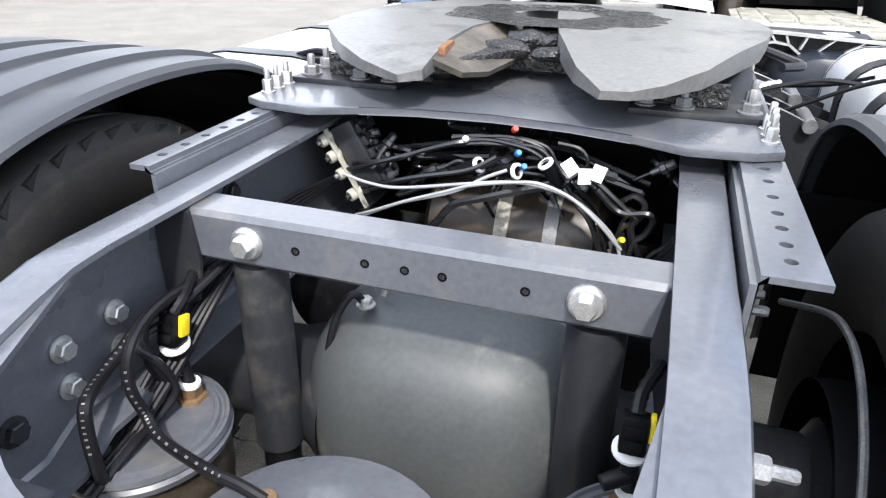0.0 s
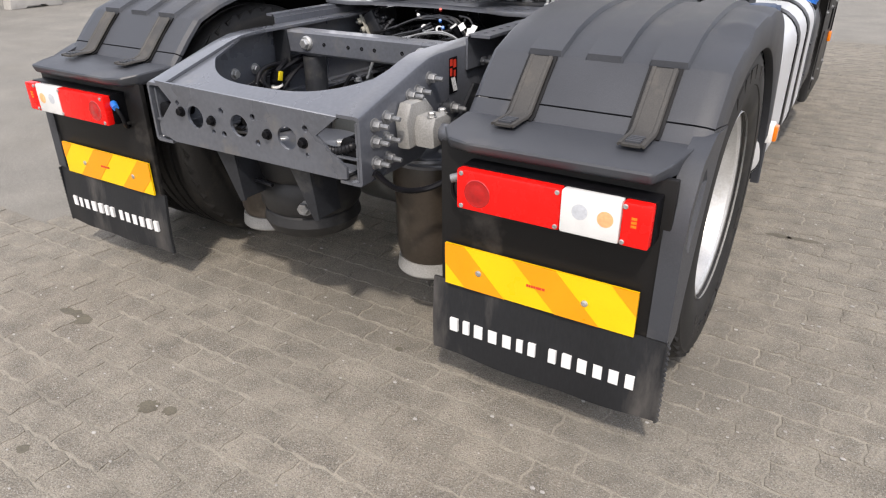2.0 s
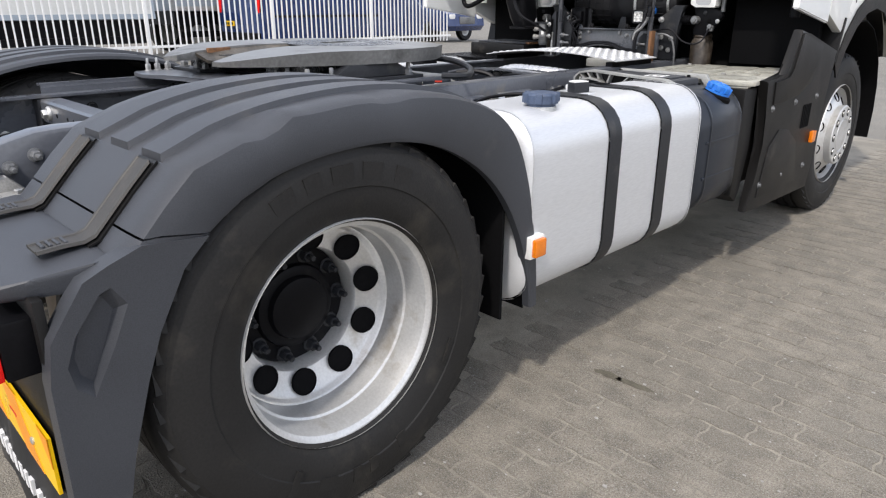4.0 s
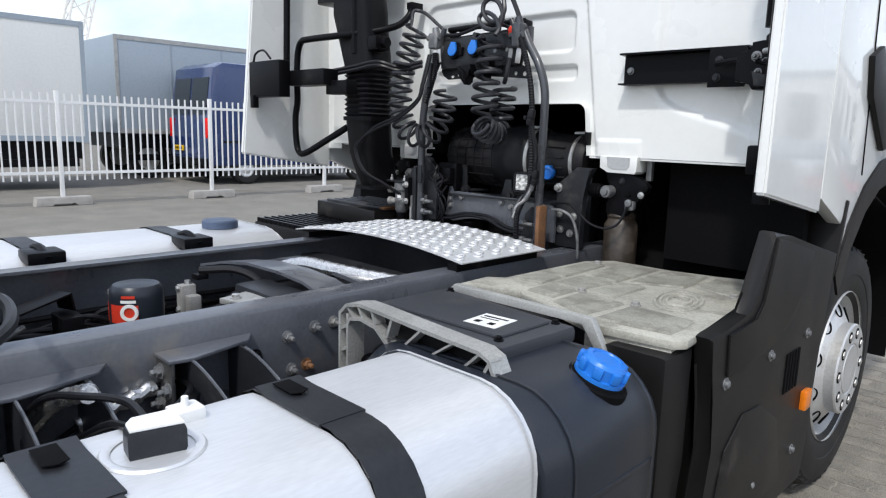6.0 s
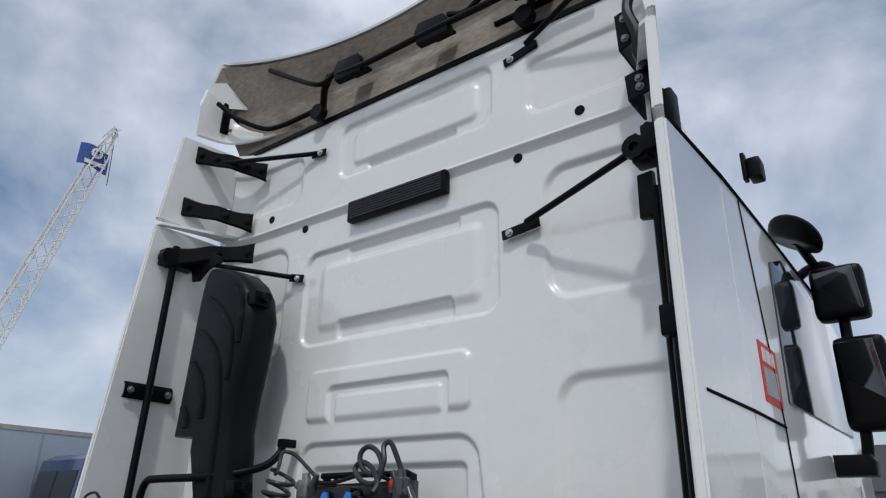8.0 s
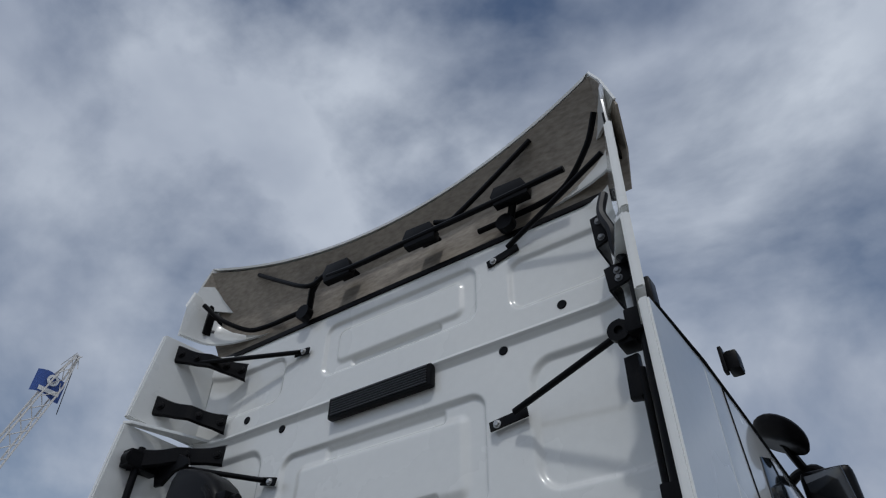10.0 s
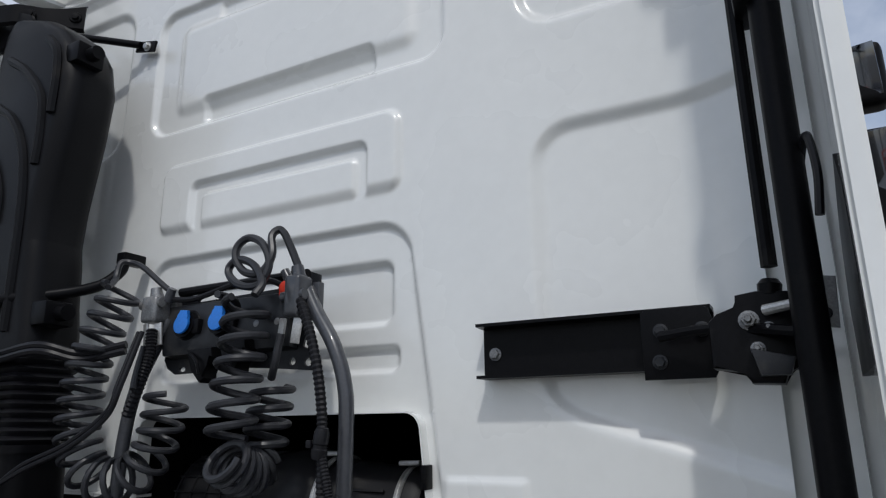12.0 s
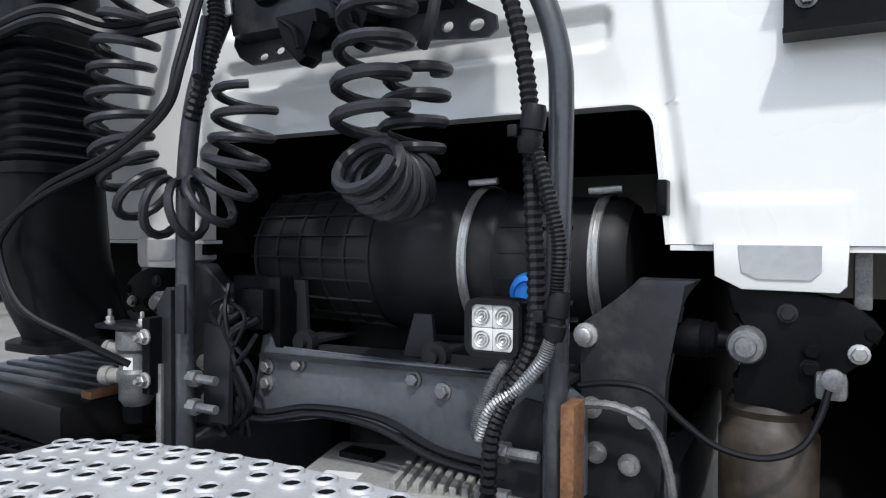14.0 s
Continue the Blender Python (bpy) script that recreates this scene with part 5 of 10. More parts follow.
for x, y, z, mt, nm in ((0.061, 0.275, 0.918, BLUEP, "blue"), (0.073, 0.275, 0.893, BLUEP, "blue"), (0.266, 0.265, 0.778, YELLOWT, "yellow"), (0.047, 0.30, 0.955, REDP, "red"), (-0.043, 0.28, 0.932, PAPER, "white")):
    tg = B()
    lathe(tg, (x, y, z), (0.3, -0.6, 0.4), [(0.0, 0), (0.006, 0), (0.0068, 0.008), (0.005, 0.014), (0, 0.014)], 10)
    tagged(part("cable_connector", tg, mt), "small " + nm + " plug on a cable", "connector", "cable plugs")
# dark plugs, clips and stray leads among the pipes
rc = random.Random(12)
for k in range(22):
    x, y, z = rc.uniform(-0.22, 0.36), rc.uniform(0.30, 0.50), rc.uniform(0.80, 0.935)
    d = Vector((rc.uniform(-1, 1), rc.uniform(-0.6, 0.2), rc.uniform(-0.5, 0.5))).normalized()
    bm = B()
    lathe(bm, (x, y, z), d, [(0.0, 0.0), (0.008, 0.0), (0.010, 0.003), (0.010, 0.018), (0.013, 0.020), (0.013, 0.030), (0.007, 0.032), (0.007, 0.050), (0.0, 0.050)], 8 if k % 2 else 6)
    tagged(part("cable_connector", bm, ZINCD if k % 7 == 0 else BAYC), "dark plug in the cable tangle", "connector", "cable plugs")
    p = Vector((x, y, z)) + d * 0.045
    q_ = Vector((x + rc.uniform(-0.16, 0.16), y + rc.uniform(0.0, 0.12), z + rc.uniform(-0.10, 0.03)))
    hose("cable", BAY, [p, p + d * 0.04, q_.lerp(p, 0.4) + Vector((0, 0, 0.03)), q_], rc.uniform(0.0028, 0.0055), BAYC, 6)
bm = B()
box(bm, -0.41, 0.41, 0.64, 0.655, 0.62, 0.955, 0.004)
box(bm, -0.41, 0.41, 0.60, 0.655, 0.62, 0.63, 0.003)
part("crossmember", bm, BLACK, chassis)
for s in (1, -1):
    ar = thing("air_reservoir", "black painted compressed air reservoir below the rail", "air tank", (s * 0.37, 0.65, 0.38), "air reservoirs")
    bm = B()
    lathe(bm, (s * 0.37, 0.27, 0.50), (0, 1, 0), [(0.0, 0.0), (0.05, 0.006), (0.09, 0.02), (0.115, 0.05), (0.12, 0.08), (0.12, 0.75), (0.09, 0.80), (0.0, 0.82)], 32)
    part("shell", bm, BLACK, ar)
    for y in (0.42, 0.92):
        bm = B()
        lathe(bm, (s * 0.37, y, 0.50), (0, 1, 0), [(0.1205, 0), (0.124, 0.001), (0.124, 0.035), (0.1205, 0.036)], 32)
        box(bm, s * 0.37 - 0.02, s * 0.37 + 0.02, y, y + 0.035, 0.615, 0.665)
        part("strap", bm, FRAMED, ar)
gb = thing("gearbox_tank", "dusty brown ribbed tank below the cables", "tank", (0.05, 0.52, 0.5))
bm = B()
lathe(bm, (-0.17, 0.50, 0.66), (1, 0, 0), [(0.0, 0), (0.10, 0.0), (0.135, 0.02), (0.14, 0.06), (0.14, 0.34), (0.135, 0.38), (0.10, 0.40), (0.0, 0.40)], 36)
part("shell", bm, BROWNP, gb)
for x, mt in ((0.0, STEPM), (0.105, ZINCD)):
    bm = B()
    lathe(bm, (x, 0.50, 0.66), (1, 0, 0), [(0.142, 0), (0.147, 0.001), (0.147, 0.03), (0.142, 0.031)], 36)
    part("band", bm, mt, gb)

# ------------------------------------------------------------------ fifth wheel
bp = thing("mounting_plate", "dark grey fifth wheel mounting plate with bolts", "mounting plate", (0, 0.6, 0.93))
bm = B()
edge = [(-0.505, 0.27), (-0.46, 0.245), (-0.35, 0.235), (-0.26, 0.275), (-0.15, 0.305), (0.0, 0.315), (0.15, 0.305), (0.26, 0.275), (0.35, 0.235), (0.46, 0.245), (0.505, 0.27), (0.505, 1.10), (-0.505, 1.10)]
prism(bm, edge, "z", 0.960, 0.976, bev=0.003)
part("plate", bm, FRAME, bp)
for s in (1, -1):
    bm = B()
    box(bm, s * 0.24, s * 0.49, 0.42, 0.96, 0.976, 0.988, 0.002)
    part("shim", bm, FRAMED, bp)
    for x, y, r in ((0.485, 0.315, 0.011), (0.488, 0.355, 0.012), (0.490, 0.40, 0.013), (0.46, 0.46, 0.017), (0.34, 0.46, 0.017), (0.27, 0.46, 0.015), (0.47, 0.55, 0.015), (0.47, 0.9, 0.015), (0.34, 0.93, 0.015)):
        bm = B()
        hexbolt(bm, (s * x, y, 0.976 if y < 0.42 else 0.988), (0, 0, 1), r, 0.018 if y > 0.42 else 0.024, True, 0.02)
        part("bolt", bm, ZINC if y < 0.42 else ZINCD, bp)
fw = thing("fifth_wheel", "worn steel fifth wheel coupling plate with black grease", "coupling plate", (0, 0.75, 0.988))
bm = B()
rim_line = [(-0.045, 1.09), (-0.085, 1.02), (-0.105, 0.85), (-0.148, 0.68), (-0.150, 0.50), (-0.138, 0.36), (-0.132, 0.285), (-0.168, 0.25), (-0.267, 0.314), (-0.364, 0.411), (-0.455, 0.54), (-0.50, 0.70), (-0.49, 0.88),
            (-0.45, 1.02), (-0.37, 1.13), (-0.24, 1.19), (0.0, 1.22), (0.27, 1.20), (0.42, 1.13), (0.50, 1.02), (0.52, 0.88), (0.495, 0.74), (0.435, 0.576), (0.372, 0.408), (0.303, 0.307), (0.25, 0.265), (0.20, 0.258),
            (0.141, 0.368), (0.108, 0.474), (0.06, 0.65), (0.022, 0.844), (0.0, 0.98), (-0.012, 1.07)]
prism(bm, rim_line[::-1], "z", 1.034, 1.082)
for yc in (0.62, 0.54, 0.46, 0.38):
    bmesh.ops.bisect_plane(bm, geom=bm.verts[:] + bm.edges[:] + bm.faces[:], plane_co=(0, yc, 0), plane_no=(0, 1, 0))
for v in bm.verts:
    top = v.co.z > 1.06
    dip = max(0.0, 0.62 - v.co.y)
    v.co.z += (0.006 * (v.co.y - 0.6)) - (0.22 * dip * dip if top else -0.012 * dip)
    if not top:
        v.co.x *= 0.985
bmesh.ops.triangulate(bm, faces=[f for f in bm.faces if len(f.verts) > 4])
part("top_plate", bm, FIFTH, fw)
# heaps of grease round the throat
bm = B()
rg = random.Random(3)
gg = []
for k in range(73):
    t = 2 * math.pi * k / 72
    r0 = 0.10 + 0.02 * noise.noise((math.cos(t) * 2, math.sin(t) * 2, 1))
    r1 = 0.285 + 0.05 * noise.noise((math.cos(t) * 3, math.sin(t) * 3, 5))
    row = []
    for j in range(9):
        rad = r0 + (r1 - r0) * j / 8
        x, y = rad * math.cos(t), 0.95 + rad * 0.80 * math.sin(t)
        row.append(Vector((x, y, 1.0835 + (0.0 if j in (0, 8) else 0.0022 + 0.003 * noise.noise((x * 60, y * 60, 0))))))
    gg.append(row)
sheet(bm, gg)
part("grease_ring", bm, GREASE, fw, "black grease smeared in a ring")
for x, y, z, r in ((0.0, 0.80, 1.055, 0.045), (0.03, 0.72, 1.05, 0.035), (-0.05, 0.62, 1.045, 0.04), (-0.02, 0.72, 1.055, 0.04), (0.02, 0.88, 1.06, 0.03), (0.05, 0.62, 1.04, 0.03)):
    bm = B()
    bmesh.ops.create_icosphere(bm, subdivisions=2, radius=r, matrix=Matrix.Translation((x, y, z)) @ Matrix.Diagonal((1.4, 1.0, 0.6, 1)))
    for v in bm.verts:
        v.co += Vector((rg.uniform(-1, 1), rg.uniform(-1, 1), rg.uniform(-1, 1))) * 0.004
    part("grease_lump", bm, GREASE, fw, "lump of black grease in the throat")
bm = B()
prism(bm, [(-0.17, 0.40), (-0.10, 0.44), (-0.02, 0.60), (0.0, 0.70), (-0.03, 0.74), (-0.075, 0.66), (-0.13, 0.50)], "z", 1.020, 1.052, bev=0.006)
part("lock_jaw", bm, GREASE, fw)
bm = B()
m = Matrix.Translation((-0.140, 0.46, 1.055)) @ Matrix.Rotation(1.68, 4, "Z")
box(bm, -0.05, 0.05, -0.006, 0.009, -0.012, 0.0215, 0.003, m=m)
part("rust_patch", bm, RUST, fw, "rust on the edge of the throat")
bm = B()
lead = [((-0.142, 0.36), (-0.08, 0.38), 1.064, 1.036), ((-0.149, 0.42), (-0.045, 0.45), 1.066, 1.028), ((-0.150, 0.52), (-0.025, 0.58), 1.072, 1.030), ((-0.147, 0.68), (-0.03, 0.70), 1.078, 1.035), ((-0.106, 0.84), (-0.05, 0.84), 1.079, 1.045)]
sheet(bm, [[Vector((*a, za)), Vector((*b, zb))] for a, b, za, zb in lead], 0.012)
part("lead_in_ramp", bm, STAINED, fw, "brown-stained ramp along the throat")
bm = B()
box(bm, -0.22, 0.22, 0.66, 1.05, 0.99, 1.035, 0.01)
part("lock_housing", bm, GREASE, fw)
for s in (1, -1):
    bm = B()
    prism(bm, [(0.54, 0.988), (0.94, 0.988), (0.85, 1.035), (0.63, 1.035)], "x", s * 0.36, s * 0.47, bev=0.008)
    part("pivot_bracket", bm, FRAMED, fw)
    bm = B()
    for y in (0.47, 0.60):
        prism(bm, [(y, 0.99), (y + 0.012, 0.99), (y + 0.012, 1.034), (y, 1.034)], "x", s * 0.18, s * 0.42)
    part("rib", bm, GREASE, fw)
hose("bent_rod", "bent steel release handle rod of the coupling", [(0.30, 1.15, 1.03), (0.40, 1.20, 1.02), (0.52, 1.18, 1.0), (0.60, 1.10, 0.985), (0.62, 1.02, 0.985), (0.57, 0.98, 0.985)], 0.012, FRAMED)

# engine oil filter and small gear between the rails
of = thing("oil_filter", "black canister oil filter with red label bands", "oil filter", (-0.14, 1.64, 0.62))
FX, FY = -0.13, 1.635
bm = B()
lathe(bm, (FX, FY, 0.66), (0, 0, 1), [(0.0, 0), (0.070, 0.0), (0.074, 0.006), (0.074, 0.205), (0.071, 0.224), (0.062, 0.236), (0.054, 0.238), (0.048, 0.236), (0.0, 0.236)], 36)
canister = part("canister", bm, ADTANK, of)


def wrap_label(a0, a1, z0, z1, r_, m_, nm, lb=""):
    bm_ = B()
    n_ = 10
    sheet(bm_, [[Vector((FX + r_ * math.cos(radians(a0 + (a1 - a0) * k / n_)), FY + r_ * math.sin(radians(a0 + (a1 - a0) * k / n_)), z)) for z in (z0, z1)] for k in range(n_ + 1)], 0.0006, up=(0, -1, 0.0))
    return part(nm, bm_, m_, canister, lb)


wrap_label(-82, -18, 0.795, 0.848, 0.0752, REDP, "red_label", "red printed label block")
wrap_label(-158, -98, 0.795, 0.848, 0.0752, REDP, "red_label", "red printed label block")
wrap_label(-52, -24, 0.868, 0.876, 0.0756, REDP, "red_label")
wrap_label(-54, -22, 0.855, 0.863, 0.0756, PAPER, "print_bar")
for z in (0.838, 0.830, 0.822, 0.814):
    wrap_label(-152, -126, z, z + 0.003, 0.0762, PAPER, "print_bar")
wrap_label(-150, -120, 0.857, 0.880, 0.0756, PAPER, "print_block")
wrap_label(-142, -128, 0.862, 0.875, 0.0762, BLACK, "print_mark")
bm = B()
c_ = Vector((FX + 0.075 * math.cos(radians(-36)), FY + 0.075 * math.sin(radians(-36)), 0.828))
lathe(bm, c_, (math.cos(radians(-36)), math.sin(radians(-36)), 0), [(0.024, -0.006), (0.024, 0.003), (0.015, 0.003), (0.015, -0.006)], 24)
part("print_ring", bm, PAPER, canister)
bm = B()
lathe(bm, (FX, FY, 0.62), (0, 0, 1), [(0, 0), (0.10, 0), (0.10, 0.03), (0.085, 0.045), (0, 0.045)], 28)
part("filter_head", bm, BLACK, of)
vs_ = thing("solenoid_valve", "pale metal valve on the rail beside the oil filter", "valve", (-0.2, 1.83, 0.7))
bm = B()
box(bm, -0.245, -0.205, 1.80, 1.85, 0.74, 0.850, 0.006)
box(bm, -0.205, -0.17, 1.81, 1.85, 0.76, 0.82, 0.006)
part("body", bm, CAST, vs_)
for z in (0.77, 0.84):
    bm = B()
    hexbolt(bm, (-0.225, 1.80, z), (0, -1, 0), 0.008, 0.006)
    part("screw", bm, ZINC, vs_)
bm = B()
cyl(bm, (-0.225, 1.83, 0.85), (-0.225, 1.83, 0.862), 0.011, 0.009, 12)
part("plug", bm, ZINC, vs_)
bm = B()
box(bm, -0.24, -0.20, 1.85, 1.89, 0.862, 0.880, 0.003)
part("connector", bm, BLACK, vs_)
hose("air_hose", "black hose from the valve between the rails", [(-0.22, 1.87, 0.89), (-0.13, 1.95, 0.895), (-0.05, 1.99, 0.86), (0.0, 1.98, 0.78)], 0.013)
hose("air_hose", "thick black hose between the rails", [(0.24, 1.74, 0.74), (0.16, 1.78, 0.82), (0.04, 1.86, 0.845), (-0.08, 1.90, 0.81), (-0.16, 1.90, 0.74)], 0.020)
lb_ = thing("sensor_bracket", "black folded sensor bracket between the rails", "bracket", (-0.2, 1.38, 0.7))
bm = B()
m = Matrix.Translation((-0.20, 1.40, 0.862)) @ Matrix.Rotation(0.35, 4, "Z") @ Matrix.Rotation(0.18, 4, "X")
box(bm, -0.035, 0.035, -0.075, 0.075, -0.003, 0.003, 0.001, m=m)
box(bm, -0.035, 0.035, 0.072, 0.078, -0.05, 0.003, 0.001, m=m)
part("plate", bm, BLACK, lb_)
bm = B()
box(bm, -0.25, -0.15, 1.44, 1.50, 0.62, 0.82, 0.008)
part("stand", bm, BLACK, lb_)
hose("cable", "grey sensor cable with a red plug between the rails", [(-0.20, 1.36, 0.80), (-0.16, 1.30, 0.78), (-0.12, 1.28, 0.74), (-0.10, 1.30, 0.70)], 0.008, ZINCD)
bm = B()
cyl(bm, (-0.115, 1.285, 0.735), (-0.10, 1.295, 0.70), 0.012, 0.010, 12)
pl_ = part("red_plug", bm, REDP)
tagged(pl_, "small red cable plug between the rails", "plug")
gear = thing("gearbox", "dark dusty gearbox between the rails", "gearbox", (0, 2.2, 0.4))
bm = B()
box(bm, -0.30, 0.27, 1.98, 2.38, 0.40, 0.80, 0.06, 3)
part("case", bm, FRAMED, gear)
bm = B()
prism(bm, [(0.05, 1.80), (0.30, 1.86), (0.30, 1.94), (0.02, 1.90)], "z", 0.845, 0.862, bev=0.004)
part("alloy_rib", bm, ALUDULL, gear, "pale alloy flange with bolts")
for x, y in ((0.08, 1.835), (0.16, 1.86), (0.24, 1.885)):
    bm = B()
    hexbolt(bm, (x, y, 0.862), (0, 0, 1), 0.012, 0.010)
    part("bolt", bm, ZINC, gear)
bm = B()
box(bm, -0.06, 0.20, 1.90, 2.02, 0.76, 0.875, 0.02, 2)
part("dark_cover", bm, FRAMED, gear)
# curved plate bridging the rails over the gearbox
bp = thing("bridge_plate", "grey curved steel plate between the chassis rails", "plate", (0.08, 2.02, 0.86))
bm = B()
sheet(bm, [[Vector((x, y0 + 0.02 * math.sin(u * 3.14), z)), Vector((x + 0.01, y0 + 0.115 + 0.02 * math.sin(u * 3.14), z - 0.006))] for u, x, y0, z in ((0, -0.345, 1.93, 0.885), (0.15, -0.25, 1.955, 0.905), (0.3, -0.15, 1.98, 0.912), (0.5, 0.02, 1.985, 0.912), (0.7, 0.17, 1.985, 0.905), (0.85, 0.28, 1.98, 0.89), (1, 0.345, 1.97, 0.87))], 0.009, up=(0, 0, 1))
part("plate", bm, FRAME, bp)
hose("heat_pipe", "silver foil wrapped pipe between the rails", [(-0.16, 2.12, 0.875), (-0.05, 2.15, 0.905), (0.08, 2.17, 0.905), (0.20, 2.22, 0.895), (0.30, 2.32, 0.87), (0.33, 2.5, 0.80)], 0.022, SILVER, 10, 0.002)
hose("air_hose", "black hose along the frame between the rails", [(0.28, 2.36, 0.80), (0.15, 2.30, 0.84), (0.0, 2.36, 0.86), (-0.15, 2.46, 0.84)], 0.016)
for k in range(6):
    hose("cable", "black cable bundle between the rails", [(-0.30, 1.1 + 0.1 * k, 0.70), (-0.25, 1.35 + 0.06 * k, 0.76 + 0.01 * k), (-0.2, 1.7, 0.72), (0.05 * k - 0.1, 1.95, 0.80), (0.05, 2.2, 0.76)], 0.008)
hose("cable", "silver wrapped sensor cable beside the fuel tank", [(0.44, 1.22, 0.78), (0.50, 1.25, 0.84), (0.57, 1.28, 0.87), (0.62, 1.27, 0.885)], 0.016, SILVER, 10, 0.002)
hose("cable", "black sensor cable on the fuel tank", [(0.47, 1.18, 0.80), (0.55, 1.22, 0.87), (0.66, 1.25, 0.90), (0.74, 1.29, 0.905), (0.83, 1.29, 0.90)], 0.007)
# curved floor arch over the frame
am = thing("frame_arch", "dark curved steel crossmember arch between the rails", "crossmember", (0, 2.1, 0.6))
bm = B()
gr = []
for k in range(13):
    u = -1 + 2 * k / 12
    gr.append([Vector((0.345 * u, 2.20 + dy, 0.905 - 0.05 * u * u * u * u)) for dy in (-0.045, -0.04, 0.04, 0.045)])
sheet(bm, gr, 0.012)
part("arch", bm, FRAME, am)

# ------------------------------------------------------------------ tanks and steps


def rbox_ring(x0, x1, z0, z1, r, seg=6):
    pts = []
    for cx, cz, a0 in ((x1 - r, z1 - r, 0), (x0 + r, z1 - r, 90), (x0 + r, z0 + r, 180), (x1 - r, z0 + r, 270)):
        for k in range(seg + 1):
            a = radians(a0 + 90 * k / seg)
            pts.append((cx + r * math.cos(a), cz + r * math.sin(a)))
    return pts


def tank_body(bm_, x0, x1, y0, y1, z0, z1, r, end=0.03):
    """A long body of rounded section along y with pressed ends and a seam flange."""
    rings = []
    for y, k in ((y0, 0.05), (y0 + end * 0.3, 0.018), (y0 + end, 0.0), (y1 - end, 0.0), (y1 - end * 0.3, 0.018), (y1, 0.05)):
        rings.append([bm_.verts.new((x, y, z)) for x, z in rbox_ring(x0 + k, x1 - k, z0 + k, z1 - k, r)])
    for A, C in zip(rings, rings[1:]):
        for i in range(len(A)):
            j = (i + 1) % len(A)
            bm_.faces.new((A[i], A[j], C[j], C[i]))
    bm_.faces.new(rings[0])
    bm_.faces.new(rings[-1])
    for y in (y0 + end * 1.1, y1 - end * 1.1):
        a = [bm_.verts.new((x, y - 0.004, z)) for x, z in rbox_ring(x0 - 0.004, x1 + 0.004, z0 - 0.004, z1 + 0.004, r)]
        b = [bm_.verts.new((x, y + 0.004, z)) for x, z in rbox_ring(x0 - 0.004, x1 + 0.004, z0 - 0.004, z1 + 0.004, r)]
        for i in range(len(a)):
            j = (i + 1) % len(a)
            bm_.faces.new((a[i], a[j], b[j], b[i]))


def band(bm_, x0, x1, z0, z1, r, y0, y1, t, full=False):
    """A strap over the top and the outer side of a tank."""
    ring = rbox_ring(x0 - t, x1 + t, z0 - t, z1 + t, r + t)
    inn = rbox_ring(x0, x1, z0, z1, r)
    n_ = len(ring)
    for i in range(n_):
        j = (i + 1) % n_
        vs_ = [bm_.verts.new((p[0], y, p[1])) for p in (ring[i], ring[j], inn[j], inn[i]) for y in (y0, y1)]
        for q in ((0, 1, 3, 2), (4, 5, 7, 6), (0, 2, 6, 4), (1, 5, 7, 3)):
            bm_.faces.new([vs_[k] for k in q])


tank = thing("fuel_tank", "brushed aluminium fuel tank with two dark straps", "fuel tank", (0.93, 1.2, 0.34))
TX0, TX1, TZ0, TZ1, TR = 0.815, 1.240, 0.345, 0.940, 0.125
bm = B()
tank_body(bm, TX0, TX1, 0.66, 1.765, TZ0, TZ1, TR)
part("tank_body", bm, ALU, tank)
for y in (1.085, 1.425):
    bm = B()
    band(bm, TX0, TX1, TZ0, TZ1, TR, y, y + 0.074, 0.005)
    bmesh.ops.remove_doubles(bm, verts=bm.verts[:], dist=0.0004)
    st = part("strap", bm, FRAMED, tank, "dark steel strap")
    bm = B()
    sheet(bm, [[Vector((0.92 + 0.035 * i, y + dy, 0.9465 + (0.004 if i == 0 else 0))) for dy in (-0.003, 0.079)] for i in range(6)], 0.004)
    part("strap_pad", bm, FRAMED, st)
    bm = B()
    prism(bm, [(0.930, y + 0.022), (0.985, y + 0.022), (0.992, y + 0.038), (0.985, y + 0.053), (0.930, y + 0.053)], "z", 0.9505, 0.9525, bev=0.0008)
    part("slot", bm, DEEP, st)
bm = B()
lathe(bm, (1.120, 0.869, 0.925), (0, 0, 1), [(0.045, -0.02), (0.045, 0.02), (0.050, 0.024), (0.050, 0.048), (0.044, 0.056), (0.0, 0.058)], 28)
cap = part("filler_cap", bm, BLUED, tank, "faded dark blue filler cap")
for k in range(6):
    bm = B()
    m = Matrix.Translation((1.120, 0.869, 0.962)) @ Matrix.Rotation(k * math.pi / 3, 4, "Z")
    box(bm, 0.040, 0.060, -0.010, 0.010, -0.012, 0.018, 0.004, m=m)
    part("cap_grip", bm, BLUED, cap)
bm = B()
cyl(bm, (1.120, 0.869, 0.90), (1.120, 0.869, 0.94), 0.055, 0.048, 24)
part("filler_neck", bm, ZINC, tank)
bm = B()
prism(bm, [(0.975, 1.212), (0.990, 1.198), (1.018, 1.194), (1.034, 1.262), (0.981, 1.266)], "z", 0.937, 0.977, bev=0.008)
snd = part("sender_cap", bm, FRAMED, tank, "grey level sender cover with white top")
bm = B()
prism(bm, [(0.978, 1.213), (0.992, 1.201), (1.016, 1.197), (1.031, 1.260), (0.983, 1.263)], "z", 0.976, 0.980, bev=0.001)
part("sender_top", bm, PAPER, snd)
bm = B()
lathe(bm, (1.004, 1.230, 0.9405), (0, 0, 1), [(0.066, 0), (0.063, 0.003), (0.057, 0.0035), (0.051, 0.001)], 36)
part("sender_ring", bm, ALU, tank)
bm = B()
box(bm, 0.917, 0.958, 1.280, 1.325, 0.938, 0.958, 0.006)
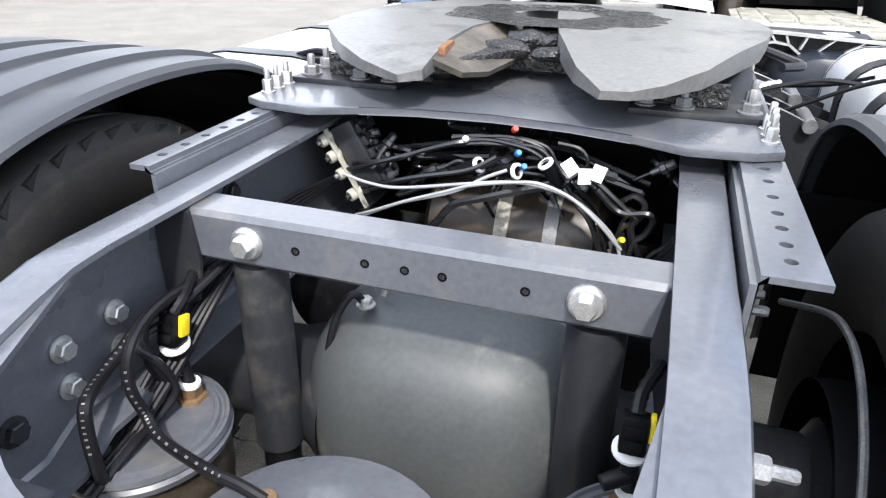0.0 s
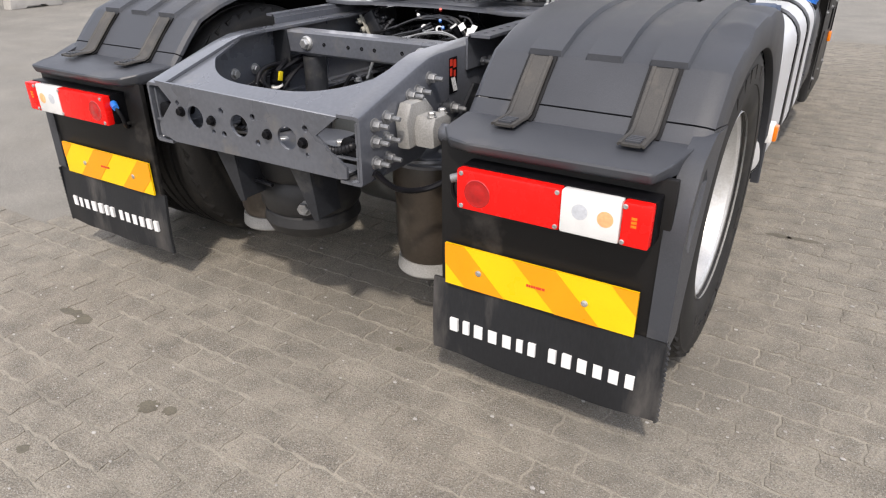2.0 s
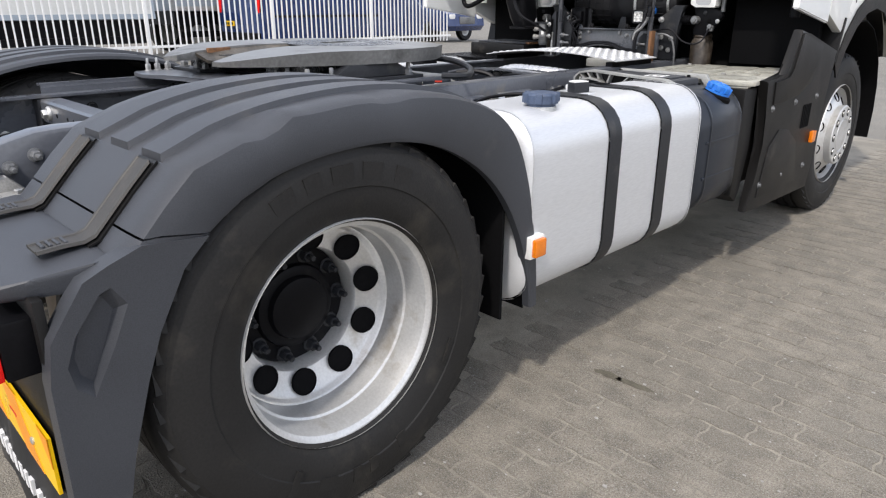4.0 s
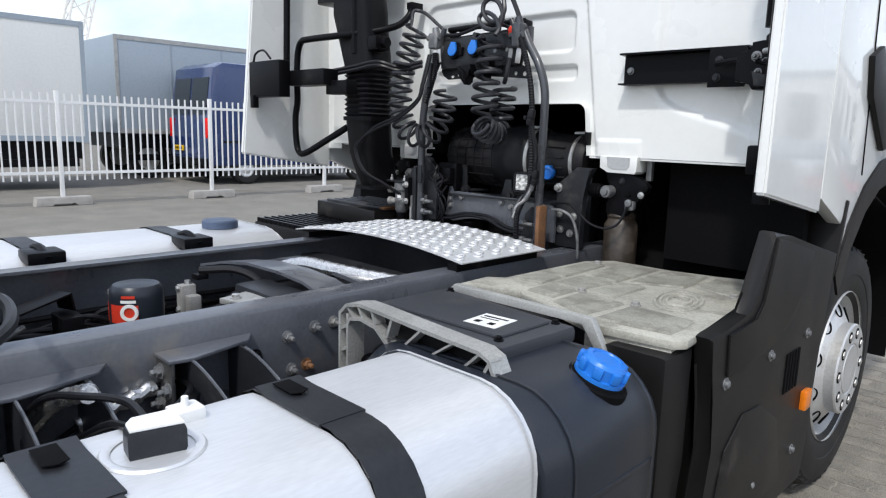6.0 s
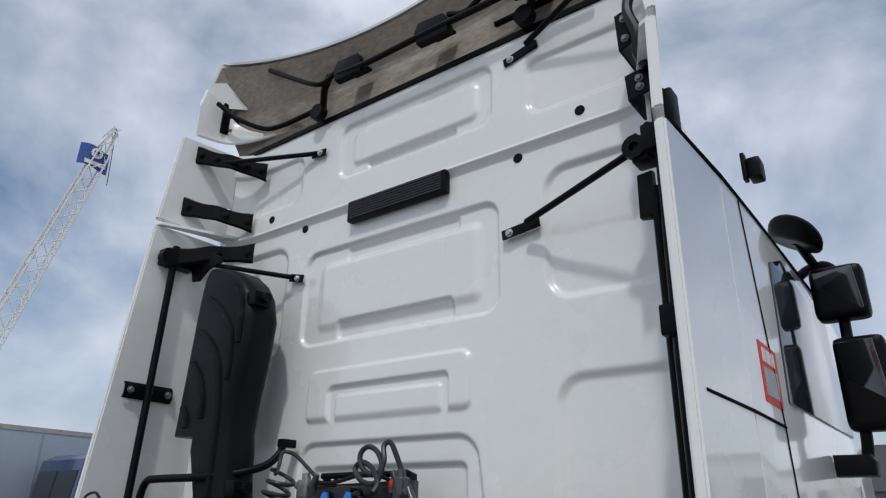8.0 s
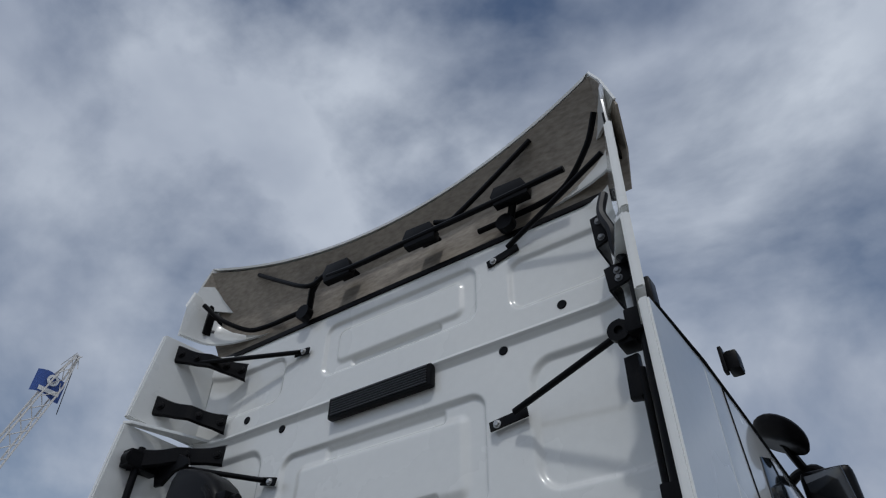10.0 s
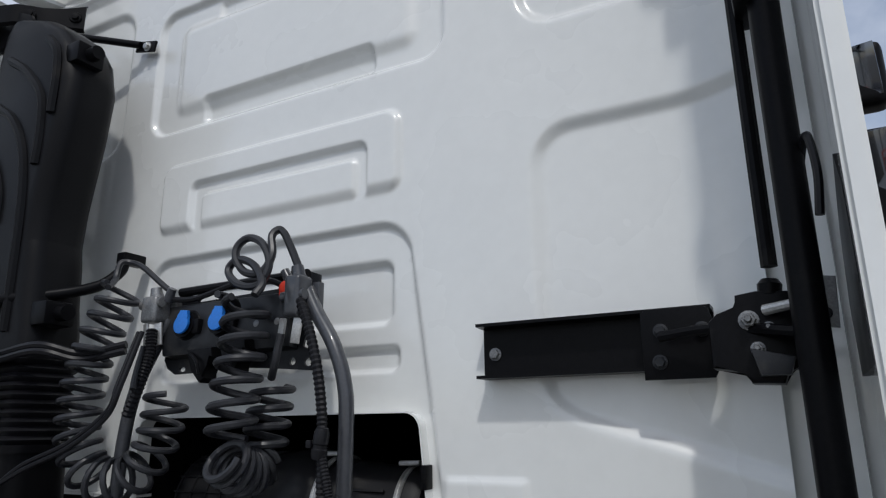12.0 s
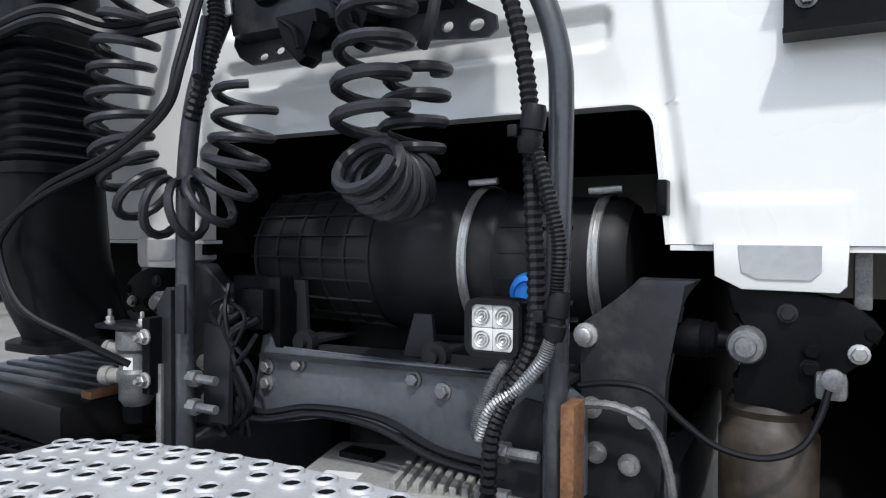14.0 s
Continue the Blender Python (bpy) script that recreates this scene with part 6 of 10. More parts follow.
cyl(bm, (0.937, 1.302, 0.956), (0.937, 1.302, 0.972), 0.006, 0.005, 10)
part("vent_plug", bm, PAPER, tank, "small white plastic vent plug")
bm = B()
box(bm, 1.232, 1.262, 0.668, 0.735, 0.515, 0.585, 0.005)
ml = thing("side_marker", "orange side marker lamp on a white base", "marker lamp", (1.24, 0.70, 0.515))
part("base", bm, PAPER, ml)
bm = B()
box(bm, 1.258, 1.276, 0.675, 0.728, 0.522, 0.578, 0.006)
part("lens", bm, ORANGE, ml)

wc = thing("sensor_cable", "silver foil-wrapped sensor cable on the chassis rail", "cable", (0.435, 1.4, 0.78))
bm = B()
tube(bm, [(0.437, 1.30, 0.755), (0.440, 1.35, 0.775), (0.440, 1.40, 0.785), (0.440, 1.455, 0.80)], 0.016, 10)
for v in bm.verts:
    v.co += Vector((0, 0, 0.003 * math.sin(v.co.y * 220)))
part("foil", bm, SILVER, wc)
bm = B()
tube(bm, [(0.437, 1.455, 0.80), (0.46, 1.50, 0.805), (0.60, 1.46, 0.84), (0.76, 1.36, 0.88), (0.86, 1.31, 0.92)], 0.006, 8)
part("lead", bm, BLACK, wc)
bm = B()
tube(bm, [(0.437, 1.30, 0.755), (0.45, 1.26, 0.74), (0.60, 1.24, 0.80), (0.80, 1.24, 0.90), (0.95, 1.22, 0.955)], 0.006, 8)
part("lead", bm, BLACK, wc)
for k in range(3):
    hose("air_line", "black air line clipped along inside of the rail", [(-0.395 + 0.006 * (k % 2), 0.70, 0.70 + 0.032 * k), (-0.392, 1.2, 0.695 + 0.034 * k), (-0.395, 1.75, 0.705 + 0.031 * k), (-0.39, 2.5, 0.70 + 0.030 * k)], 0.009 if k % 3 else 0.012, BLACK)
# brackets between frame and tank
for y in (1.235, 1.560):
    br = thing("tank_bracket", "dark grey pressed steel tank bracket on the chassis rail", "bracket", (0.45, y, 0.5), "tank brackets")
    drop = [(0.50 + 0.20 * k / 8, 0.862 - 0.062 * (k / 8) ** 1.6) for k in range(9)]
    # curved cheek with an oval hole
    bm = B()
    line = [(0.427, 0.50), (0.427, 0.862)] + drop + [(0.76, 0.785), (0.825, 0.76), (0.825, 0.36), (0.78, 0.36)]
    hole = [(0.545 + 0.018 * math.cos(2 * math.pi * k / 16), 0.775 + 0.030 * math.sin(2 * math.pi * k / 16)) for k in range(16)]
    for ring_ in (line, hole):
        vs = [bm.verts.new((x, y - 0.055, z)) for x, z in ring_]
        for a, b in zip(vs, vs[1:] + vs[:1]):
            bm.edges.new((a, b))
    bmesh.ops.triangle_fill(bm, edges=bm.edges[:], use_beauty=True)
    ex = bmesh.ops.extrude_face_region(bm, geom=bm.faces[:])
    bmesh.ops.translate(bm, verts=[v for v in ex["geom"] if isinstance(v, bmesh.types.BMVert)], vec=(0, 0.007, 0))
    part("cheek", bm, FRAMED, br)
    bm = B()
    prism(bm, line, "y", y + 0.070, y + 0.077)
    part("cheek", bm, FRAMED, br)
    for dy in (-0.052, 0.074):
        bm = B()
        tube(bm, [(x, y + dy, z + 0.001) for x, z in drop], 0.0035, 6, curve=False)
        part("rolled_edge", bm, FRAME, br)
    bm = B()
    prism(bm, [(0.427, y - 0.100), (0.505, y - 0.100), (0.512, y - 0.05), (0.470, y + 0.10), (0.427, y + 0.13)], "z", 0.862, 0.870, bev=0.002)
    part("cap_plate", bm, FRAME, br)
    bm = B()
    box(bm, 0.427, 0.505, y - 0.096, y - 0.089, 0.60, 0.862, 0.002)
    part("front_plate", bm, FRAMED, br)
    for x, z in ((0.452, 0.835), (0.452, 0.765), (0.487, 0.80)):
        bm = B()
        hexbolt(bm, (x, y - 0.096, z), (0, -1, 0), 0.013, 0.010, True, 0.008)
        part("bolt", bm, ZINCD, br)
    bm = B()
    cyl(bm, (0.70, y - 0.08, 0.80), (0.70, y + 0.08, 0.80), 0.020, 0.020, 16)
    part("pin", bm, ZINCD, br)
# bolts and a rusty nut on the rail web
for y, z, mm in ((1.79, 0.838, ZINCD), (1.87, 0.850, ZINCD), (1.93, 0.852, ZINCD), (1.70, 0.81, BLACK), (1.80, 0.752, ZINCD), (1.845, 0.755, RUST)):
    bm = B()
    hexbolt(bm, (0.425, y, z), (1, 0, 0), 0.012, 0.011, True, 0.012)
    part("rail_bolt", bm, mm, chassis)

# dark reductant tank with a blue cap
ad = thing("reductant_tank", "dark blue-grey plastic tank with bright blue cap", "tank", (0.95, 1.95, 0.38))
bm = B()
tank_body(bm, 0.66, 1.240, 1.775, 2.205, 0.385, 0.900, 0.135, 0.07)
body = part("tank_body", bm, ADTANK, ad)
bm = B()
for z in (0.55, 0.70):
    box(bm, 1.228, 1.2425, 1.83, 2.14, z, z + 0.012, 0.004)
part("moulded_groove", bm, ADTANK, body)
bm = B()
cap_ax = Vector((0.34, 0.12, 1)).normalized()
lathe(bm, Vector((1.160, 2.040, 0.884)), cap_ax, [(0.052, 0), (0.052, 0.010), (0.046, 0.012), (0.046, 0.034), (0.040, 0.041), (0.030, 0.043), (0.028, 0.040), (0.0, 0.040)], 30)
c2 = part("blue_cap", bm, BLUEP, ad, "bright blue screw cap")
for k in range(8):
    bm = B()
    m = Matrix.Translation(Vector((1.160, 2.040, 0.884)) + cap_ax * 0.025) @ cap_ax.to_track_quat("Z", "Y").to_matrix().to_4x4() @ Matrix.Rotation(k * math.pi / 4, 4, "Z")
    box(bm, 0.040, 0.053, -0.010, 0.010, -0.013, 0.010, 0.004, m=m)
    part("cap_grip", bm, BLUEP, c2)
bm = B()
lathe(bm, Vector((1.160, 2.040, 0.884)) - cap_ax * 0.03, cap_ax, [(0.066, 0), (0.064, 0.022), (0.060, 0.026), (0.056, 0.026), (0.054, 0.031), (0.048, 0.032)], 30)
part("cap_seal", bm, DEEP, ad)

# cover over the tank, held by a ribbed aluminium arm
cover = thing("battery_cover", "black plastic cover with a white sticker", "cover", (0.78, 2.07, 0.88))
bm = B()
prism(bm, [(0.56, 1.915), (1.005, 1.925), (1.01, 2.175), (0.555, 2.215)], "z", 0.885, 0.928, bev=0.012)
part("lid", bm, PLAST, cover)
bm = B()
prism(bm, [(0.62, 1.955), (0.965, 1.962), (0.965, 2.140), (0.615, 2.170)], "z", 0.926, 0.936, bev=0.006)
part("raised_panel", bm, PLAST, cover)
bm = B()
m = Matrix.Translation((0.880, 2.032, 0.9365)) @ Matrix.Rotation(0.1, 4, "Z") @ Matrix.Diagonal((0.78, 0.9, 1, 1))
box(bm, -0.055, 0.055, -0.05, 0.05, 0, 0.0008, m=m)
stick = part("sticker", bm, PAPER, cover, "white sticker with black print")
bm = B()
for a, b, c, d in ((-0.044, 0.040, 0.024, 0.032), (-0.044, 0.020, 0.008, 0.013), (-0.036, -0.016, -0.032, -0.014), (0.012, 0.032, -0.032, -0.014)):
    box(bm, a, b, c, d, 0.0008, 0.0014, m=m)
part("sticker_print", bm, BLACK, stick)
for x, y in ((0.60, 1.94), (0.97, 1.955), (0.60, 2.19), (0.97, 2.155)):
    bm = B()
    hexbolt(bm, (x, y, 0.928), (0, 0, 1), 0.008, 0.007)
    part("screw", bm, BLACK, cover)

arm = thing("step_bracket", "cast aluminium step bracket with pockets", "bracket", (0.8, 1.88, 0.6))
top_ = [(0.565, 0.925), (0.59, 0.948), (0.64, 0.958), (0.70, 0.956), (0.80, 0.950), (0.92, 0.944), (1.01, 0.940), (1.04, 0.928), (1.085, 0.845)]
bot_ = [(0.595, 0.905), (0.605, 0.918), (0.645, 0.926), (0.70, 0.918), (0.745, 0.885), (0.79, 0.868), (0.92, 0.868), (1.00, 0.872), (1.045, 0.835)]
for nm, off, w_, t_ in (("top_flange", 0.0, 0.050, 0.008), ("lower_flange", 1.0, 0.050, 0.008)):
    bm = B()
    src = top_ if off == 0.0 else bot_
    sheet(bm, [[Vector((x, y, z)) for y in (1.845, 1.845 + w_)] for x, z in src], t_, up=(0, 0, 1))
    part(nm, bm, ALUDULL, arm)
bm = B()
for (xa, za), (xb, zb), (xc, zc), (xd, zd) in zip(top_, top_[1:], bot_, bot_[1:]):
    vs = [bm.verts.new((x, 1.878, z)) for x, z in ((xa, za), (xb, zb), (xd, zd), (xc, zc))]
    bm.faces.new(vs)
bmesh.ops.remove_doubles(bm, verts=bm.verts[:], dist=0.0004)
part("web", bm, PLASTB, arm)
for k in range(9):
    u = 0.12 + 0.86 * k / 8
    def along(src):
        f = u * (len(src) - 1)
        i = min(int(f), len(src) - 2)
        return Vector((*src[i], 0)).lerp(Vector((*src[i + 1], 0)), f - i)
    pa, pb = along(top_), along(bot_)
    if (pa - pb).length < 0.03:
        continue
    bm = B()
    prism(bm, [(pa.x - 0.004, pa.y - 0.004), (pa.x + 0.004, pa.y - 0.004), (pb.x + 0.016, pb.y), (pb.x + 0.008, pb.y)], "y", 1.848, 1.880)
    part("rib", bm, ALUDULL, arm)
for xa, xb in ((0.562, 0.570), (0.592, 0.600)):
    bm = B()
    prism(bm, [(xa, 0.60), (xb, 0.60), (xb, 0.925), (xa, 0.925)], "y", 1.845, 1.895, bev=0.002)
    part("post_flange", bm, ALUDULL, arm)
for z in (0.66, 0.715, 0.77, 0.825, 0.88):
    bm = B()
    prism(bm, [(0.568, z), (0.594, z + 0.012), (0.594, z + 0.020), (0.568, z + 0.008)], "y", 1.848, 1.890)
    part("rib", bm, ALUDULL, arm)
bm = B()
box(bm, 0.568, 0.594, 1.880, 1.886, 0.60, 0.92)
part("post_web", bm, ALUDULL, arm)
bm = B()
hexbolt(bm, (0.612, 1.90, 0.80), (1, -0.3, 0), 0.016, 0.016, True, 0.02)
part("bolt", bm, BLACK, arm)
bm = B()
prism(bm, [(0.54, 0.62), (0.56, 0.62), (0.56, 0.89), (0.60, 0.922), (1.0, 0.924), (1.05, 0.84), (1.075, 0.845), (1.02, 0.938), (0.58, 0.940), (0.54, 0.905)], "y", 2.222, 2.246, bev=0.004)
part("rear_arm", bm, ALUDULL, arm)

# beige step deck over the battery box
deck = thing("step_deck", "dusty beige plastic step deck with moulded ribs", "step", (0.85, 2.65, 0.85))
DK = [(0.535, 2.48), (0.535, 2.93), (0.60, 3.03), (0.81, 3.015), (0.95, 3.05), (1.08, 3.10), (1.16, 2.84), (1.215, 2.31), (1.195, 2.28), (0.985, 2.255), (0.70, 2.375)]
bm = B()
prism(bm, DK, "z", 0.893, 0.915, bev=0.007)
part("plate", bm, STEPM, deck)
# sunk fields between the moulded ribs
for q in (((0.575, 2.50), (0.665, 2.515), (0.655, 2.62), (0.575, 2.60)), ((0.575, 2.63), (0.655, 2.65), (0.64, 2.90), (0.575, 2.88)), ((0.695, 2.41), (0.79, 2.395), (0.785, 2.51), (0.69, 2.52)),
          ((0.69, 2.545), (0.785, 2.535), (0.80, 2.68), (0.685, 2.69)), ((0.68, 2.72), (0.80, 2.71), (0.79, 2.98), (0.67, 2.99)), ((0.82, 2.36), (0.945, 2.305), (0.955, 2.48), (0.815, 2.50)),
          ((0.815, 2.53), (0.90, 2.52), (0.90, 2.70), (0.83, 2.70)), ((0.83, 2.73), (0.97, 2.80), (0.95, 3.01), (0.82, 2.98)), ((0.985, 2.30), (1.165, 2.32), (1.155, 2.46), (0.985, 2.475)), ((1.00, 2.83), (1.125, 2.80), (1.07, 3.05), (0.98, 3.03))):
    bm = B()
    c_ = Vector((sum(p[0] for p in q) / 4, sum(p[1] for p in q) / 4))
    ro = [(c_.x + (x - c_.x) * 1.06, c_.y + (y - c_.y) * 1.04) for x, y in q]
    vo = [bm.verts.new((x, y, 0.9155)) for x, y in ro]
    vi = [bm.verts.new((x, y, 0.9210)) for x, y in [(c_.x + (x - c_.x) * 0.97, c_.y + (y - c_.y) * 0.985) for x, y in q]]
    bm.faces.new(vi)
    for i in range(4):
        bm.faces.new((vo[i], vo[(i + 1) % 4], vi[(i + 1) % 4], vi[i]))
    bmesh.ops.recalc_face_normals(bm, faces=bm.faces[:])
    part("raised_field", bm, STEPD, deck)
for r0 in (0.100, 0.078, 0.052):
    bm = B()
    pts_ = [(1.035 + 0.62 * r0 * math.cos(t * math.pi / 12) - 0.25 * r0 * math.sin(t * math.pi / 12), 2.635 + 1.15 * r0 * math.sin(t * math.pi / 12), 0.916) for t in range(25)]
    tube(bm, pts_, 0.0055, 6, curve=False)
    part("badge_ring", bm, STEPM, deck)
for x, y in ((0.80, 2.52), (0.60, 2.92), (1.12, 2.80), (0.98, 2.50)):
    bm = B()
    hexbolt(bm, (x, y, 0.915), (0, 0, 1), 0.011, 0.008)
    part("screw", bm, CAST, deck)
bm = B()
prism(bm, [(0.515, 2.285), (0.69, 2.385), (0.64, 2.46), (0.56, 2.50), (0.50, 2.45)], "z", 0.893, 0.918, bev=0.008)
part("corner_plate", bm, STEPM, deck)
bm = B()
prism(bm, [(0.98, 2.265), (1.19, 2.285), (1.185, 2.33), (0.98, 2.31)], "z", 0.80, 0.893, bev=0.004)
part("front_fold", bm, STEPM, deck)
bm = B()
box(bm, 0.58, 1.16, 2.31, 3.0, 0.42, 0.885, 0.012)
part("box", bm, PLASTB, deck, "dark battery box below the deck")

panel = thing("side_skirt", "black plastic side skirt panel with bolts and grille", "side panel", (1.23, 2.9, 0.3))
bm = B()
outl = [(2.36, 0.915), (2.45, 0.917), (2.60, 0.925), (2.635, 0.97), (2.697, 1.128), (2.82, 1.107), (3.04, 1.058), (3.28, 1.01), (3.24, 0.86), (3.21, 0.72), (3.19, 0.55), (3.195, 0.40), (3.17, 0.285), (2.50, 0.30), (2.35, 0.304), (2.40, 0.47), (2.44, 0.62), (2.41, 0.75), (2.40, 0.84)]
prism(bm, outl, "x", 1.20, 1.243, bev=0.012)
sk = part("panel", bm, PLASTB, panel)
bm = B()
prism(bm, [(2.33, 0.40), (2.37, 0.60), (2.37, 0.885), (2.235, 0.885), (2.235, 0.40), (2.30, 0.36)], "x", 1.05, 1.205, bev=0.015)
part("wing", bm, PLASTB, panel)
for y, z in ((2.473, 0.782), (2.765, 0.787), (3.063, 0.791), (2.46, 0.42), (2.72, 0.43), (3.04, 0.428)):
    bm = B()
    lathe(bm, (1.243, y, z), (1, 0, 0), [(0.016, 0), (0.016, 0.003), (0.009, 0.003), (0.009, 0.009), (0.006, 0.011), (0, 0.011)], 14)
    part("screw", bm, ZINCD, panel)
for k in range(5):
    bm = B()
    box(bm, 1.2425, 1.247, 2.90 + 0.024 * k, 2.912 + 0.024 * k, 0.64, 0.76, 0.001, 1)
    part("grille_slot", bm, DEEP, panel)
bm = B()
box(bm, 1.242, 1.262, 3.07, 3.125, 0.545, 0.607, 0.006)
part("marker_lens", bm, ORANGE, panel, "orange side marker lens")
bm = B()
prism(bm, [(2.665, 0.95), (2.715, 1.11), (2.82, 1.09), (3.02, 1.045), (2.97, 0.95), (2.92, 0.87), (2.78, 0.82), (2.60, 0.80), (2.47, 0.80), (2.46, 0.905), (2.62, 0.912)], "x", 1.242, 1.250, bev=0.006)
part("raised_field", bm, PLASTB, sk)
bm = B()
prism(bm, [(2.44, 0.36), (2.50, 0.60), (2.60, 0.67), (2.72, 0.66), (2.86, 0.58), (2.95, 0.36)], "x", 1.242, 1.249, bev=0.005)
part("raised_field", bm, PLASTB, sk)

# catwalk plate
cat = thing("catwalk_plate", "bright aluminium catwalk plate with raised round holes", "catwalk", (0, 2.66, 0.93))
bm = B()
def cat_z(x):
    return 0.945 + 0.045 * (1 - (abs(x) / 0.52) ** 2)
grid = [[Vector((-0.47 + 0.92 * i / 24, 2.39 + 0.43 * j / 8, cat_z(-0.47 + 0.92 * i / 24))) for j in range(9)] for i in range(25)]
sheet(bm, grid, 0.004)
part("plate", bm, CATW, cat)
bmh = B()
bmc = B()
for band_ in range(5):
    for row in range(2):
        for c in range(19):
            x = -0.47 + 0.052 * c + (0.026 if row else 0)
            y = 2.418 + 0.088 * band_ + 0.031 * row
            if x > 0.435 or x < -0.455:
                continue
            z = cat_z(x)
            lathe(bmc, (x, y, z - 0.001), (0, 0, 1), [(0.0175, 0), (0.0155, 0.0045), (0.0125, 0.0045), (0.0115, 0.0012)], 10)
            lathe(bmh, (x, y, z + 0.0006), (0, 0, 1), [(0.0118, 0.0), (0, 0.0003)], 10)
part("raised_collar", bmc, CATW, cat)["kind"] = "stuff"
part("dark_hole", bmh, DEEP, cat)["kind"] = "stuff"
bm = B()
for x in (-0.41, 0.40):
    bm = B()
    box(bm, x - 0.02, x + 0.02, 2.40, 2.81, 0.918, 0.948)
    part("support", bm, BLACK, cat)

# tank on the far side
tank2 = thing("fuel_tank", "silver aluminium fuel tank on the far side of the chassis", "fuel tank", (-0.93, 1.5, 0.34))
bm = B()
tank_body(bm, -1.235, -0.60, 0.66, 2.50, 0.345, 0.915, 0.20, 0.05)
part("tank_body", bm, ALU, tank2)
for y in (0.95, 1.50, 2.02):
    bm = B()
    band(bm, -1.235, -0.60, 0.345, 0.915, 0.20, y, y + 0.075, 0.006)
    bmesh.ops.remove_doubles(bm, verts=bm.verts[:], dist=0.0004)
    st = part("strap", bm, FRAMED, tank2, "dark steel strap")
    bm = B()
    box(bm, -0.74, -0.62, y - 0.02, y + 0.095, 0.885, 0.925, 0.006)
    tube(bm, [(-0.62, y + 0.04, 0.90), (-0.72, y + 0.04, 0.93), (-0.80, y + 0.04, 0.915)], 0.013, 8)
    part("strap_clamp", bm, BLACK, st)
bm = B()
lathe(bm, (-0.892, 2.281, 0.895), (0, 0, 1), [(0.062, 0), (0.062, 0.02), (0.075, 0.022), (0.075, 0.05), (0.068, 0.056), (0, 0.058)], 28)
part("filler_cap", bm, BLUED, tank2, "dark blue filler cap")
bm = B()
box(bm, -0.99, -0.85, 1.20, 1.33, 0.89, 0.935, 0.01)
part("sender_top", bm, PAPER, tank2)

# dark grated steps on the far side
fs = thing("grated_step", "black grated plastic step on the far side", "step", (-0.85, 2.85, 0.6))
bm = B()
box(bm, -1.20, -0.50, 2.62, 3.05, 0.60, 0.885, 0.01)
part("box", bm, PLASTB, fs)
bm = B()
for i in range(11):
    box(bm, -1.19, -0.51, 2.63 + 0.04 * i, 2.642 + 0.04 * i, 0.885, 0.905)
for i in range(17):
    box(bm, -1.19 + 0.0415 * i, -1.178 + 0.0415 * i, 2.63, 3.045, 0.885, 0.900)
part("grating", bm, BLACK, fs)
# battery tray with cover, dark
bt = thing("tray", "black plastic tray with dusty cover beside the cab", "tray", (-0.8, 3.1, 0.885))
bm = B()
prism(bm, [(-1.10, 2.93), (-0.56, 2.87), (-0.54, 3.25), (-1.08, 3.30)], "z", 0.905, 0.985, bev=0.012)
part("tray_body", bm, PLASTB, bt)
bm = B()
for k in range(6):
    bm = B()
    box(bm, -1.04, -0.60, 2.945 + 0.05 * k, 2.970 + 0.05 * k, 0.984, 0.996, 0.004)
    part("tray_rib", bm, PLAST, bt)
bm = B()
box(bm, -0.592, -0.562, 2.93, 3.20, 0.984, 0.999, 0.003)
part("rusty_edge", bm, RUST, bt, "rusty metal edge strip")

# ------------------------------------------------------------------ cab
YW, ZW0, ZS, ZT = 3.08, 1.28, 2.88, 3.37
cab = thing("truck_cab", "white high-roof truck cab seen from behind", "truck cab", (0, 4.1, 1.2))


# pressed shapes: x0, x1, z0, z1, corner radius, depth (positive stands out towards the rear), width of the flank, tilt of the foot
PRESS = [(-0.540, 0.478, 2.285, 2.718, 0.07, -0.013, 0.018, 0), (-0.455, 0.405, 2.335, 2.66, 0.05, 0.011, 0.045, 0), (-0.325, 0.275, 2.30, 2.385, 0.02, -0.012, 0.014, 0), (-0.300, 0.300, 2.630, 2.70, 0.02, -0.009, 0.020, 0),
         (-0.447, 0.362, 1.962, 2.182, 0.045, 0.011, 0.014, 0), (-0.325, 0.272, 1.962, 2.112, 0.03, -0.012, 0.011, 0), (-0.285, 0.238, 1.962, 2.075, 0.02, 0.010, 0.011, 0),
         (-0.470, 0.380, 0.9, 1.900, 0.08, -0.012, 0.013, 0.138), (-0.40, 0.334, 1.660, 1.812, 0.03, -0.013, 0.013, 0), (-0.40, 0.352, 1.555, 1.618, 0.022, -0.012, 0.012, 0),
         (0.648, 1.30, 2.285, 2.78, 0.10, -0.014, 0.030, 0), (0.668, 1.30, 1.44, 2.06, 0.10, -0.012, 0.035, -0.3), (-1.30, -0.66, 2.26, 2.80, 0.10, -0.014, 0.03, 0),
         (0.462, 0.645, 1.0, 1.345, 0.012, 0.005, 0.010, 0),
         (-0.366, 0.462, 3.025, 3.310, 0.06, -0.012, 0.018, 0), (-0.295, 0.40, 3.07, 3.265, 0.05, 0.011, 0.03, 0), (-0.20, 0.285, 3.04, 3.085, 0.02, -0.011, 0.013, 0),
         (0.60, 1.3, 2.99, 3.25, 0.07, -0.012, 0.028, 0), (-1.3, -0.60, 2.99, 3.25, 0.07, -0.012, 0.028, 0)]


def smooth01(t):
    t = np.clip(t, 0.0, 1.0)
    return t * t * (3 - 2 * t)


